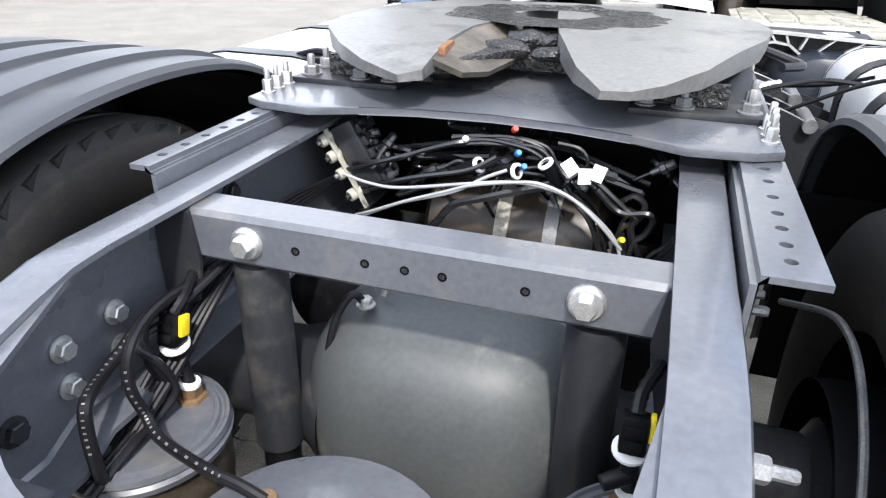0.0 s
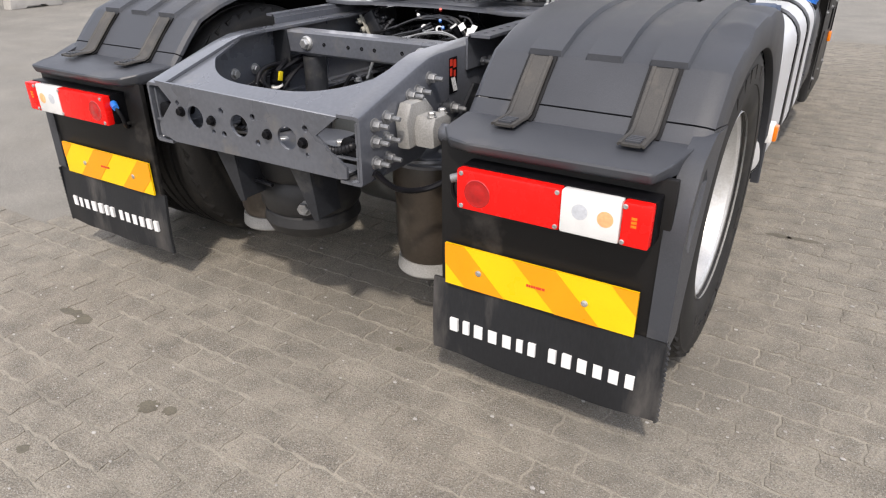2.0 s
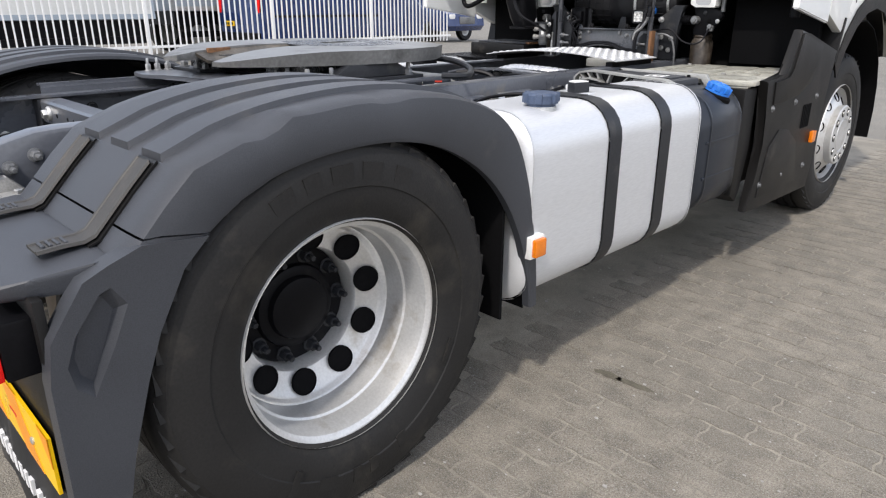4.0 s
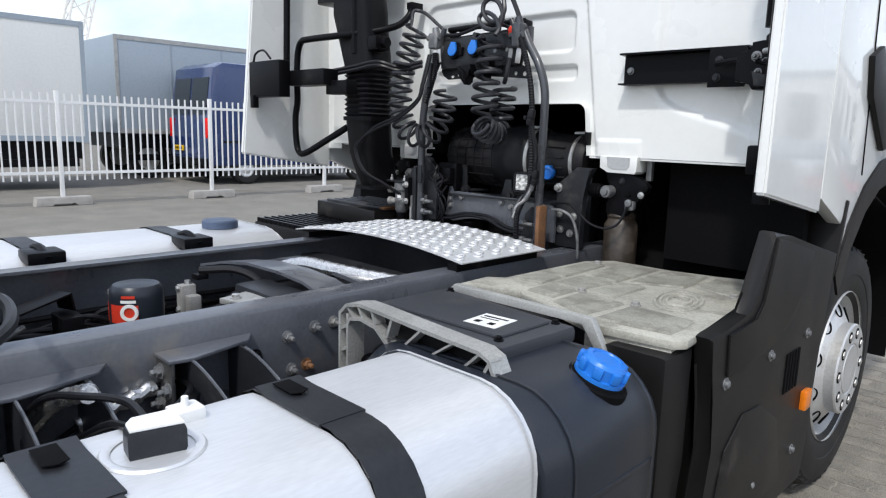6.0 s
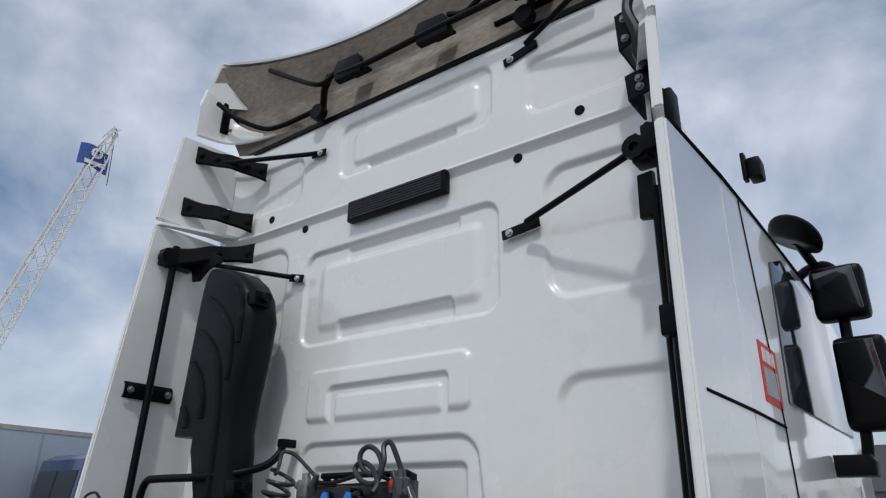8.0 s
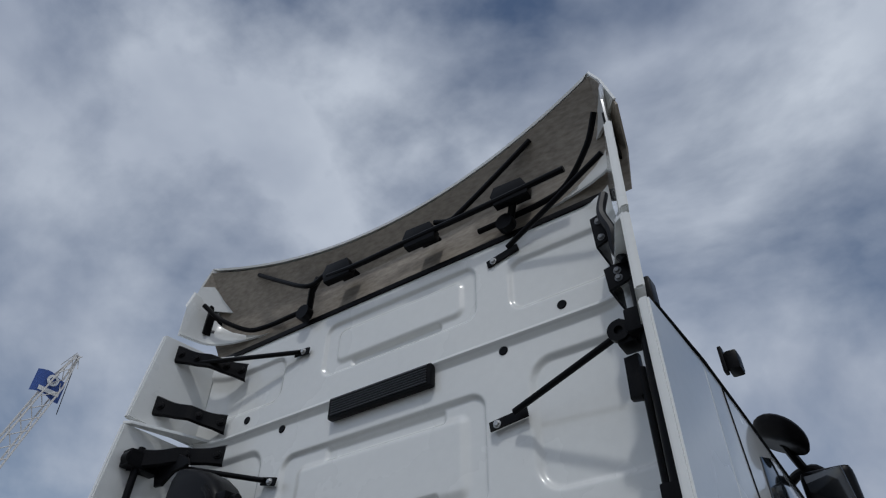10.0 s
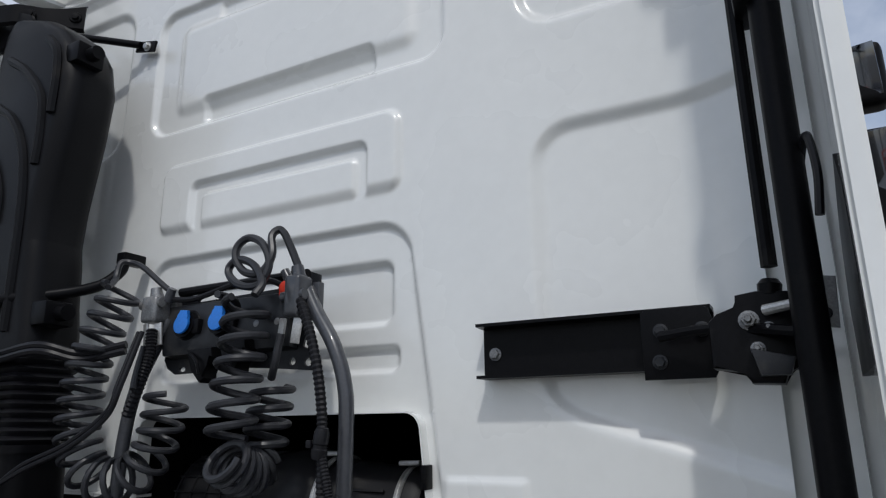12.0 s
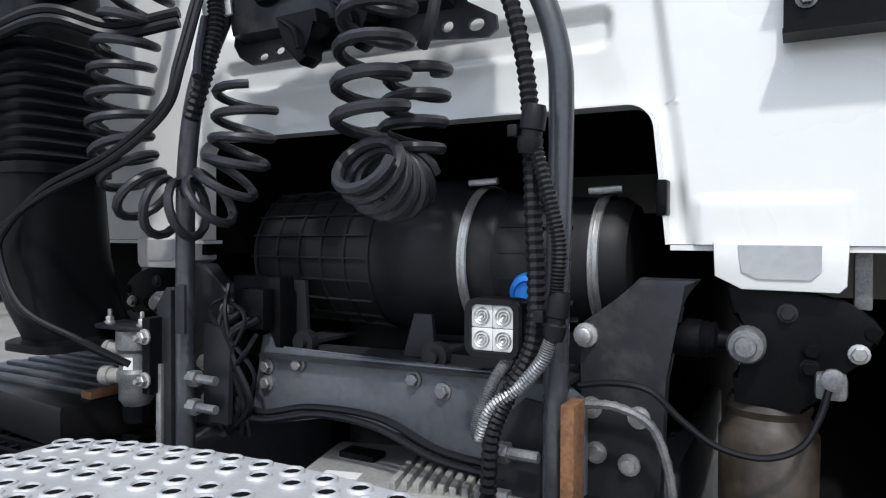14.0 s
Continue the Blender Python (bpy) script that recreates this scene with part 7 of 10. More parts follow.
def wall_ys(x, z):
    """Depth of the pressed wall at arrays of places."""
    y = np.zeros_like(x)
    for x0, x1, z0, z1, r, d, fl, tilt in PRESS:
        xx = x - tilt * np.maximum(0.0, 1.90 - z) * (x > 0) if tilt > 0 else x
        zz = z - tilt * np.maximum(0.0, x - 0.74) if tilt < 0 else z
        if tilt < 0:
            zz = np.where(z < 1.75, zz, z)
        dx = np.abs(xx - (x0 + x1) / 2) - ((x1 - x0) / 2 - r)
        dz = np.abs(zz - (z0 + z1) / 2) - ((z1 - z0) / 2 - r)
        inside = r - (np.hypot(np.maximum(dx, 0), np.maximum(dz, 0)) + np.minimum(np.maximum(dx, dz), 0))
        grade = smooth01((zz - z0) / 0.035) if z0 == 1.962 else 1.0
        y -= 1.2 * d * smooth01(inside / fl) * grade
    y -= 0.012 * np.maximum(0.0, 1 - np.abs(z - ZS) / 0.02)
    y -= np.where(z > ZS, 0.016 * smooth01((z - ZS) / 0.01), 0.0)
    e = np.maximum(0.0, (np.abs(x) - 0.95) / 0.14)
    return YW + y - 0.05 * e * e


def wall_y(x, z):
    return float(wall_ys(np.array([x]), np.array([z]))[0])


NT, NR = 1.472, 0.035        # top of the engine opening, its corner radius


def notch_half(z):
    """Left and right limits of the engine opening at a height."""
    k = NT - z
    c = NR - math.sqrt(max(NR * NR - (NR - k) ** 2, 0.0)) if k < NR else 0.0
    return -0.437 + c, 0.412 + 0.11 * k - c


bm = B()
nx, nz = 380, 360
zs = sorted([ZW0 + (ZT - ZW0) * j / nz for j in range(nz + 1)] + [NT - NR * (1 - math.cos(k * math.pi / 10)) for k in range(6)])


def wall_row(z):
    """Columns of the wall at a height; near the opening they close up to its edges."""
    full = [-1.09 + 2.18 * i / nx for i in range(nx + 1)]
    i0 = max(i for i, x in enumerate(full) if x < -0.437 - 0.004)
    i1 = min(i for i, x in enumerate(full) if x > 0.436)
    l, r = notch_half(min(z, NT))
    f = max(0.0, 1 - max(0.0, z - NT) / 0.30)
    out = []
    for i, x in enumerate(full):
        if i <= i0:
            w_ = -1.09 + (l + 1.09) * i / i0
        elif i >= i1:
            w_ = r + (1.09 - r) * (i - i1) / (nx - i1)
        else:
            w_ = l + (r - l) * (i - i0) / (i1 - i0)
        out.append(None if z < NT - 1e-6 and i0 < i < i1 else x + f * (w_ - x))
    return out


wv, wf, prev_row = [], [], None
for z in zs:
    row = []
    for x in wall_row(z):
        row.append(None if x is None else len(wv))
        if x is not None:
            wv.append((x, z))
    if prev_row:
        for i in range(nx):
            q = (prev_row[i], prev_row[i + 1], row[i + 1], row[i])
            if None not in q:
                wf.append(q)
    prev_row = row
wxz = np.array(wv)
wyy = wall_ys(wxz[:, 0], wxz[:, 1])
wall_me = bpy.data.meshes.new("back_wall")
wall_me.from_pydata([(float(x), float(y), float(z)) for (x, z), y in zip(wv, wyy)], [], wf)
wall_me.polygons.foreach_set("use_smooth", [True] * len(wf))
wall_me.materials.append(WHITE)
back_wall = new("back_wall", wall_me)
back_wall.parent = cab
back_wall.matrix_parent_inverse = Matrix.Translation(-cab.location)
back_wall["label"] = "white pressed sheet metal back wall"
bm = B()
box(bm, 0.418, 0.432, YW - 0.016, YW + 0.012, 1.318, 1.366, 0.003)
part("edge_clip", bm, BLACK, cab, "black rubber edge clip")
# lip round the engine opening and the wall's foot
bm = B()
edge_ = [(notch_half(z)[0], z) for z in [1.28, 1.35, 1.42] + [NT - NR * (1 - math.sin(k * math.pi / 12)) for k in range(7)]]
edge_ += [(notch_half(z)[1], z) for z in [NT - NR * (1 - math.cos(k * math.pi / 12)) for k in range(7)] + [1.42, 1.35, 1.28]]
sheet(bm, [[Vector((x, YW - 0.012, z)), Vector((x, YW + 0.03, z))] for x, z in edge_], 0.003)
part("opening_lip", bm, WHITE, cab)
for xa, xb in ((0.434, 1.09), (-1.09, -0.438)):
    bm = B()
    box(bm, xa, xb, YW + 0.003, YW + 0.05, 1.272, 1.279)
    part("wall_foot", bm, WHITE, cab)
# jacking tabs below the wall
for s in (1, -1):
    bm = B()
    xo = 0.0 if s > 0 else 0.028
    q = [(0.489, 1.283), (0.491, 1.240), (0.523, 1.224), (0.630, 1.223), (0.638, 1.232), (0.640, 1.283)]
    q = [(s * (x - xo), z) for x, z in q]
    prism(bm, q, "y", YW - 0.014, YW + 0.06, bev=0.004)
    tb = part("mount_tab", bm, WHITE, cab)
    # grey plate on the white tab: the shade of a recess as colour
    bm = B()
    q = [(0.519, 1.280), (0.523, 1.247), (0.541, 1.238), (0.600, 1.238), (0.611, 1.250), (0.611, 1.280)]
    q = [(s * (x - xo), z) for x, z in q]
    prism(bm, q, "y", YW - 0.0165, YW - 0.0135)
    part("tab_recess", bm, RECESS, tb)
# sides, roof, front
for s in (1, -1):
    bm = B()
    ar = [(3.30, 1.10), (3.36, 1.18)]
    for k in range(9):
        t = radians(160 - 140 * k / 8)
        ar.append((3.86 + 0.60 * math.cos(t), 0.72 + 0.58 * math.sin(t)))
    outl = [(3.07, 1.19), (3.07, 2.565), (3.6, 2.575), (4.6, 2.57), (4.98, 2.5), (5.15, 2.0), (5.2, 0.9), (4.75, 0.9)] + ar[::-1]
    prism(bm, outl, "x", s * 1.19, s * 1.235, bev=0.008)
    sd = part("side_wall", bm, WHITE, cab)
    bm = B()
    prism(bm, [(3.50, 1.98), (3.55, 2.45), (3.75, 2.52), (4.55, 2.50), (4.78, 2.0)], "x", s * 1.233, s * 1.241, bev=0.003)
    part("side_window", bm, GLASS, sd, "dark side window")
    bm = B()
    tube(bm, [(s * 1.223, 2.72, 1.903), (s * 1.236, 3.06, 1.90), (s * 1.236, 3.40, 1.897)], 0.0045, 6, curve=False)
    tube(bm, [(s * 1.222, 2.72, 2.566), (s * 1.236, 3.06, 2.566), (s * 1.236, 3.5, 2.574), (s * 1.236, 4.5, 2.572)], 0.006, 6, curve=False)
    tube(bm, [(s * 1.237, 3.46, 1.25), (s * 1.237, 3.39, 1.90), (s * 1.237, 3.24, 2.555)], 0.0022, 6, curve=False)
    part("panel_gap", bm, DEEP, sd)
    bm = B()
    pa = [(3.28, 1.075), (3.34, 1.17)] + [(3.86 + 0.62 * math.cos(radians(160 - 140 * k / 8)), 0.74 + 0.58 * math.sin(radians(160 - 140 * k / 8))) for k in range(9)]
    pi_ = [(3.86 + 0.56 * math.cos(radians(160 - 140 * k / 8)), 0.68 + 0.54 * math.sin(radians(160 - 140 * k / 8))) for k in range(9)]
    grid = [[Vector((s * 1.242, y, z)), Vector((s * 1.10, y, z - 0.02))] for y, z in pa[1:]]
    sheet(bm, grid, 0.02)
    grid = [[Vector((s * 1.244, y, z)), Vector((s * 1.244, y2, z2))] for (y, z), (y2, z2) in zip(pa[2:], pi_)]
    sheet(bm, grid, 0.008, up=(s, 0, 0))
    part("wheel_arch", bm, PLASTB, sd, "dark plastic wheel arch trim")
bm = B()
# the roof is narrower than the body and leans in
HOOD = [(1.232, 2.57), (1.165, 2.625), (1.085, 2.80), (1.00, 3.10), (0.88, 3.40), (0.70, 3.52)]
ring_ = HOOD + [(-x, z) for x, z in HOOD[::-1]]
sheet(bm, [[Vector((x * k, y, 2.57 + (z - 2.57) * h)) for x, z in ring_] for y, k, h in ((3.10, 1.0, 1.0), (3.6, 1.0, 1.03), (4.3, 0.98, 1.0), (4.7, 0.96, 0.75), (4.98, 0.94, 0.05))], 0.015)
sheet(bm, [[Vector((x, y, z)) for x in (-1.19, 1.19)] for y, z in ((4.97, 2.60), (5.15, 2.0), (5.2, 0.9))], 0.02)
part("roof_and_front", bm, WHITE, cab)
# floor and tunnel walls: near-black colour stands in for shade beneath the cab
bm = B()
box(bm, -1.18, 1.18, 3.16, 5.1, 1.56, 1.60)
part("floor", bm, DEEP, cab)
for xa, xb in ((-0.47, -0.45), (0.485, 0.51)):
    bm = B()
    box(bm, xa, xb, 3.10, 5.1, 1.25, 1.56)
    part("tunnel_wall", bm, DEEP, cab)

# side fairings behind the cab
for s in (1, -1):
    f = thing("side_fairing", "white cab side fairing panel with black braces", "fairing", (s * 1.2, 2.85, 1.2), "side fairings")
    for z0, z1, yb0, yb1, xf in ([(1.20, 2.562, 2.655, 2.665, 1.235), (2.572, 2.895, 2.665, 2.69, 1.10)] if s > 0 else [(1.20, 2.895, 2.56, 2.70, 1.20)]) + [(2.905, 3.40, 2.70, 2.755, 1.10 if s > 0 else 1.16)]:
        bm = B()
        xr = s * (1.222 if s > 0 else 1.215)
        ring0 = [(xr, yb0), (s * xf, 3.062), (s * (xf - 0.022), 3.062), (xr - s * 0.030, yb0)]
        ring1 = [(xr, yb1), (s * xf, 3.062), (s * (xf - 0.022), 3.062), (xr - s * 0.030, yb1)]
        a = [bm.verts.new((*p, z0 + (0.02 if p[1] < 3 else 0) - (0.05 if z0 < 1.3 and p[1] > 3 else 0))) for p in ring0]
        b = [bm.verts.new((*p, z1)) for p in ring1]
        bm.faces.new(a[::-1])
        bm.faces.new(b)
        for i in range(4):
            bm.faces.new((a[i], a[(i + 1) % 4], b[(i + 1) % 4], b[i]))
        bmesh.ops.bevel(bm, geom=bm.edges[:], offset=0.006, segments=2, affect="EDGES")
        part("panel", bm, WHITE, f)
    # inward filler between fairing and wall
    bm = B()
    sheet(bm, [[Vector((s * 1.19, 3.055, z)), Vector((s * 1.085, 3.075, z))] for z in (1.25, 2.0, 2.562 if s > 0 else 3.38)], 0.006, up=(0, -1, 0))
    part("corner_strip", bm, WHITE, f)
    # folded ledge between the two tiers
    bm = B()
    prism(bm, [(s * 1.20, 2.70), (s * 1.10, 3.05), (s * 1.02, 3.06), (s * 1.05, 2.98), (s * 1.165, 2.72)], "z", 2.893, 2.907, bev=0.002)
    part("ledge", bm, WHITE, f)
    # rounded cheek under the roof deflector
    bm = B()
    g_ = []
    for k in range(13):
        u = k / 12
        y = 2.82 + 0.27 * u
        x = 1.195 - 0.04 * u - 0.34 * u ** 6
        zt = 3.745 - 0.10 * u - 0.20 * u * u - 0.12 * max(0.0, 0.16 - u) / 0.16 * (1 - math.sqrt(max(0.0, 1 - (max(0.0, 0.16 - u) / 0.16) ** 2)))
        zb = 3.435 + 0.02 * u
        g_.append([Vector((s * (x - 0.02), y, zb - 0.006)), Vector((s * x, y, zb)), Vector((s * x, y, zb + (zt - zb) * 0.5)), Vector((s * x, y, zt - 0.015)), Vector((s * (x + 0.008), y, zt))])
    sheet(bm, g_, 0.008, up=(s, 0, 0))
    part("cheek", bm, WHITE, f)

# roof deflector
defl = thing("roof_deflector", "white roof deflector with a dusty brown inner face", "roof deflector", (0, 3.1, 3.37))
bm = B()
bmi = B()
go, gi, rim_ = [], [], []
for k in range(61):
    u = -1 + 2 * k / 60
    x = 1.235 * u
    sag = 1 - u * u
    ylip = 2.86 + 0.13 * sag
    zlip = 3.93 - 0.20 * sag
    drop = max(0, abs(u) - 0.93) / 0.07
    lip = Vector((x, ylip, zlip - 0.30 * drop ** 1.5))
    foot = Vector((x * 0.935, 3.10, 3.385))
    out = [lip, Vector((x * 0.93, ylip + 0.12, zlip + 0.03 - 0.30 * drop ** 1.5)), Vector((x * 0.74, ylip + 0.35, zlip + 0.04 - 0.30 * drop ** 1.5)), Vector((x * 0.55, 3.7, 3.88 - 0.36 * drop ** 1.5)), Vector((x * 0.45, 4.4, 3.60 - 0.1 * drop))]
    go.append(out)
    gi.append([lip + Vector((0, 0.004, -0.03)), lip.lerp(foot, 0.5) + Vector((0, 0.05, 0.02)), foot])
sheet(bm, go, 0.012)
part("shell", bm, WHITE, defl)
sheet(bmi, gi, 0.008)
part("inner_face", bmi, UNDER, defl, "dusty brown inner face")
bm = B()
box(bm, -1.08, 1.08, 3.055, 3.10, 3.365, 3.392, 0.004)
part("base_rail", bm, BLACK, defl)

# ------------------------------------------------------------------ gear on the back of the cab
vent = thing("vent_grille", "black slatted ventilation grille on the cab wall", "vent", (0, 3.05, 2.8))
bm = B()
box(bm, -0.265, 0.258, YW - 0.038, YW - 0.004, 2.792, 2.888, 0.008)
part("frame", bm, BLACK, vent)
for k in range(7):
    bm = B()
    box(bm, -0.247, 0.240, YW - 0.044, YW - 0.036, 2.803 + 0.0115 * k, 2.809 + 0.0115 * k, 0.001, 1)
    part("slat", bm, PLAST, vent)
for x, z in ((-0.569, 2.850), (-0.801, 2.95), (0.560, 2.850), (0.819, 2.945)):
    bm = B()
    yy = wall_y(x, z)
    lathe(bm, (x, yy, z), (0, -1, 0), [(0.019, -0.01), (0.019, 0.002), (0.016, 0.005), (0.014, 0.0045), (0.0, 0.004)], 20)
    ob = part("rubber_plug", bm, BLACK)
    tagged(ob, "round black rubber plug in the white wall", "plug", "wall plugs")


def rod(name, label, a, b, r=0.011, grp="braces", parent=None):
    bm_ = B()
    cyl(bm_, a, b, r, r, 12)
    if parent is not None:
        return part(name, bm_, BLACK, parent)
    return tagged(part(name, bm_, BLACK), label, "brace", grp)


def brace(wall_pt, far_pt, flat=0.10):
    """A round brace with a flattened, slotted foot on the cab wall."""
    a, b = Vector(wall_pt), Vector(far_pt)
    d = (b - a).normalized()
    th = thing("brace", "black steel brace between cab wall and fairing", "brace", a, "fairing braces")
    bm_ = B()
    cyl(bm_, a + d * flat, b, 0.0115, 0.0115, 12)
    part("tube", bm_, BLACK, th)
    bm_ = B()
    ang = math.atan2(d.z, d.x)
    m = Matrix.Translation(a) @ Matrix.Rotation(-ang, 4, "Y")
    box(bm_, -0.02, flat + 0.03, -0.006, 0.002, -0.018, 0.018, 0.003, m=m)
    ft = part("foot", bm_, BLACK, th)
    bm_ = B()
    hexbolt(bm_, a + Vector((0.012 * math.copysign(1, d.x), -0.006, 0)), (0, -1, 0), 0.011, 0.009)
    part("bolt", bm_, ZINC, ft)


brace((0.522, YW - 0.02, 2.552), (1.10, 2.87, 2.625))
brace((0.540, YW - 0.02, 3.270), (1.13, 2.88, 3.40))
brace((-0.545, YW - 0.02, 2.60), (-0.96, 2.90, 2.70), 0.04)
brace((-0.465, YW - 0.03, 3.20), (-1.08, 2.90, 3.27), 0.04)


def fairing_bracket(x, y0, y1, z, tall=0.045, bend=0.0):
    th = thing("fairing_bracket", "black pressed steel bracket holding the fairing", "bracket", (x, (y0 + y1) / 2, z - tall), "fairing brackets")
    s_ = 1 if x > 0 else -1
    bm_ = B()
    n_ = 9
    g_ = []
    for k in range(n_):
        u = k / (n_ - 1)
        y = y0 + (y1 - y0) * u
        xx = x - s_ * (0.012 + bend * math.sin(math.pi * u))
        g_.append([Vector((xx, y, z - tall)), Vector((xx - s_ * 0.012, y, z - tall * 0.5)), Vector((xx - s_ * 0.012, y, z + tall * 0.5)), Vector((xx, y, z + tall))])
    sheet(bm_, g_, 0.005, up=(-s_, 0, 0))
    part("channel", bm_, BLACK, th)
    for u in (0.12, 0.5, 0.9):
        bm_ = B()
        y = y0 + (y1 - y0) * u
        hexbolt(bm_, (x - s_ * (0.024 + bend * math.sin(math.pi * u)), y, z), (-s_, 0, 0), 0.012, 0.010)
        part("bolt", bm_, ZINCD, th)




def corner_strap(a, b, bolts):
    """A pressed strap with bulges and bolts from the fairing to the wall."""
    a, b = Vector(a), Vector(b)
    th = thing("fairing_bracket", "black pressed steel bracket holding the fairing", "bracket", a, "fairing brackets")
    d = (b - a).normalized()
    nrm = Vector((d.y, -d.x, 0)).normalized()
    if nrm.y > 0:
        nrm = -nrm
    bm_ = B()
    g_ = []
    for k in range(13):
        u = k / 12
        c = a.lerp(b, u) + nrm * (0.012 + 0.022 * math.exp(-((u - 0.5) / 0.13) ** 2))
        tall = 0.040 + 0.012 * math.exp(-((u - 0.0) / 0.15) ** 2) + 0.012 * math.exp(-((u - 1.0) / 0.12) ** 2)
        g_.append([c + Vector((0, 0, -tall)) - nrm * 0.012, c + Vector((0, 0, -tall * 0.8)), c + Vector((0, 0, tall * 0.8)), c + Vector((0, 0, tall)) - nrm * 0.012])
    sheet(bm_, g_, 0.005, up=nrm)
    part("channel", bm_, BLACK, th)
    for u in bolts:
        bm_ = B()
        c = a.lerp(b, u) + nrm * (0.014 + 0.022 * math.exp(-((u - 0.5) / 0.13) ** 2))
        lathe(bm_, c, nrm, [(0.020, 0), (0.018, 0.004), (0.011, 0.004), (0.011, 0.012), (0, 0.013)], 14)
        part("bolt", bm_, BLACK, th)
    return th


corner_strap((-1.175, 2.84, 3.325), (-0.86, 3.045, 3.215), (0.07, 0.30, 0.72, 0.93))
corner_strap((-1.175, 2.81, 3.025), (-0.925, 3.045, 2.955), (0.08, 0.62, 0.93))
corner_strap((-1.175, 2.775, 2.745), (-0.86, 3.03, 2.78), (0.08, 0.6, 0.93))
fairing_bracket(-1.185, 2.69, 2.915, 2.12, 0.035)
for x0, x1, z0, z1 in ((1.035, 1.085, 2.99, 3.14), (1.05, 1.13, 2.80, 2.905)):
    th = thing("fairing_bracket", "black pressed steel bracket holding the fairing", "bracket", ((x0 + x1) / 2, 2.95, z0), "fairing brackets")
    bm = B()
    prism(bm, [(x0, z0), (x1, z0 + 0.02), (x1 + 0.005, z1), (x0 - 0.005, z1 - 0.015)], "y", 2.90, 2.912, bev=0.003)
    box(bm, x0, x0 + 0.008, 2.905, 3.03, z0, z1 - 0.02)
    part("plate", bm, BLACK, th)
    for z in (z0 + 0.035, z1 - 0.04):
        bm = B()
        hexbolt(bm, ((x0 + x1) / 2, 2.90, z), (0, -1, 0), 0.010, 0.008)
        part("bolt", bm, ZINCD, th)
hose("link_hose", "short black link hose between the fairing brackets", [(1.10, 2.89, 3.20), (1.085, 2.87, 3.10), (1.11, 2.86, 3.0), (1.105, 2.87, 2.93), (1.125, 2.88, 2.88)], 0.017)
# hinge brackets on top of the snorkel
hb = thing("hinge_bracket", "black hinge bracket between fairing and cab corner", "bracket", (-1.05, 2.85, 2.6))
bm = B()
prism(bm, [(-1.13, 2.80), (-1.04, 2.79), (-0.92, 2.735), (-0.90, 2.70), (-1.0, 2.69), (-1.06, 2.64), (-1.11, 2.645), (-1.135, 2.72)], "y", 2.885, 2.90, bev=0.003)
part("plate", bm, BLACK, hb)
bm = B()
box(bm, -1.185, -1.12, 2.74, 2.90, 2.70, 2.775, 0.006)
lathe(bm, (-1.145, 2.76, 2.735), (-1, 0, 0), [(0.0, -0.02), (0.034, -0.02), (0.034, 0.02), (0, 0.02)], 20)
part("arm", bm, BLACK, hb)
# upright poles
lp = thing("fairing_pole", "black vertical steel pole on the fairing", "pole", (-1.1, 2.66, 1.47), "fairing poles")
bm = B()
tube(bm, [(-1.145, 2.80, 2.80), (-1.145, 2.79, 2.1), (-1.145, 2.78, 1.50)], 0.016, 12, curve=False)
part("tube", bm, BLACK, lp)
rp = thing("fairing_pole", "black vertical steel pole on the fairing", "pole", (1.14, 2.86, 1.18), "fairing poles")
bm = B()
tube(bm, [(1.142, 2.855, 1.18), (1.142, 2.855, 2.0), (1.150, 2.865, 2.77)], 0.023, 14, curve=False)
part("tube", bm, BLACK, rp)
bm = B()
tube(bm, [(1.10, 2.90, 1.66), (1.10, 2.90, 1.9), (1.10, 2.90, 2.5)], 0.012, 10, curve=False)
part("stay_rod", bm, BLACK, rp)
for z in (2.10, 2.62, 1.30):
    bm = B()
    box(bm, 1.10, 1.165, 2.825, 2.93, z - 0.04, z + 0.04, 0.008)
    part("clamp", bm, BLACK, rp)
bm = B()
box(bm, 1.055, 1.115, 2.86, 2.93, 2.57, 2.64, 0.01)
lathe(bm, (1.07, 2.87, 2.615), (0, -1, 0), [(0.0, 0), (0.036, 0), (0.036, 0.02), (0.014, 0.02)], 16)
part("hinge", bm, BLACK, rp)
bm = B()
prism(bm, [(1.05, 2.66), (1.075, 2.665), (1.082, 2.60), (1.065, 2.58), (1.05, 2.61)], "y", 2.865, 2.90, bev=0.004)
part("hook", bm, BLACK, rp)
bm = B()
prism(bm, [(1.055, 2.545), (1.10, 2.55), (1.10, 2.42), (1.085, 2.41), (1.052, 2.415)], "y", 2.89, 2.925, bev=0.008)
part("stop_plate", bm, BLACK, rp)
bm = B()
box(bm, 1.155, 1.195, 2.84, 2.90, 2.64, 2.76, 0.008)
part("top_clamp", bm, BLACK, rp)
bm = B()
tube(bm, [(1.085, 2.90, 2.655), (1.09, 2.89, 2.69), (1.11, 2.88, 2.69), (1.115, 2.88, 2.65)], 0.005, 8)
part("spring_clip", bm, BLACK, rp)
bm = B()
tube(bm, [(1.15, 2.90, 1.74), (1.16, 2.86, 1.80), (1.17, 2.82, 1.82), (1.175, 2.80, 1.76), (1.17, 2.80, 1.70)], 0.006, 8)
part("cable_loop", bm, HOSE, rp)
bm = B()
prism(bm, [(2.72, 1.50), (2.93, 1.50), (2.95, 1.60), (2.90, 1.70), (2.80, 1.78), (2.74, 1.72)], "x", 1.195, 1.205)
part("corner_plate", bm, BLACK, rp)

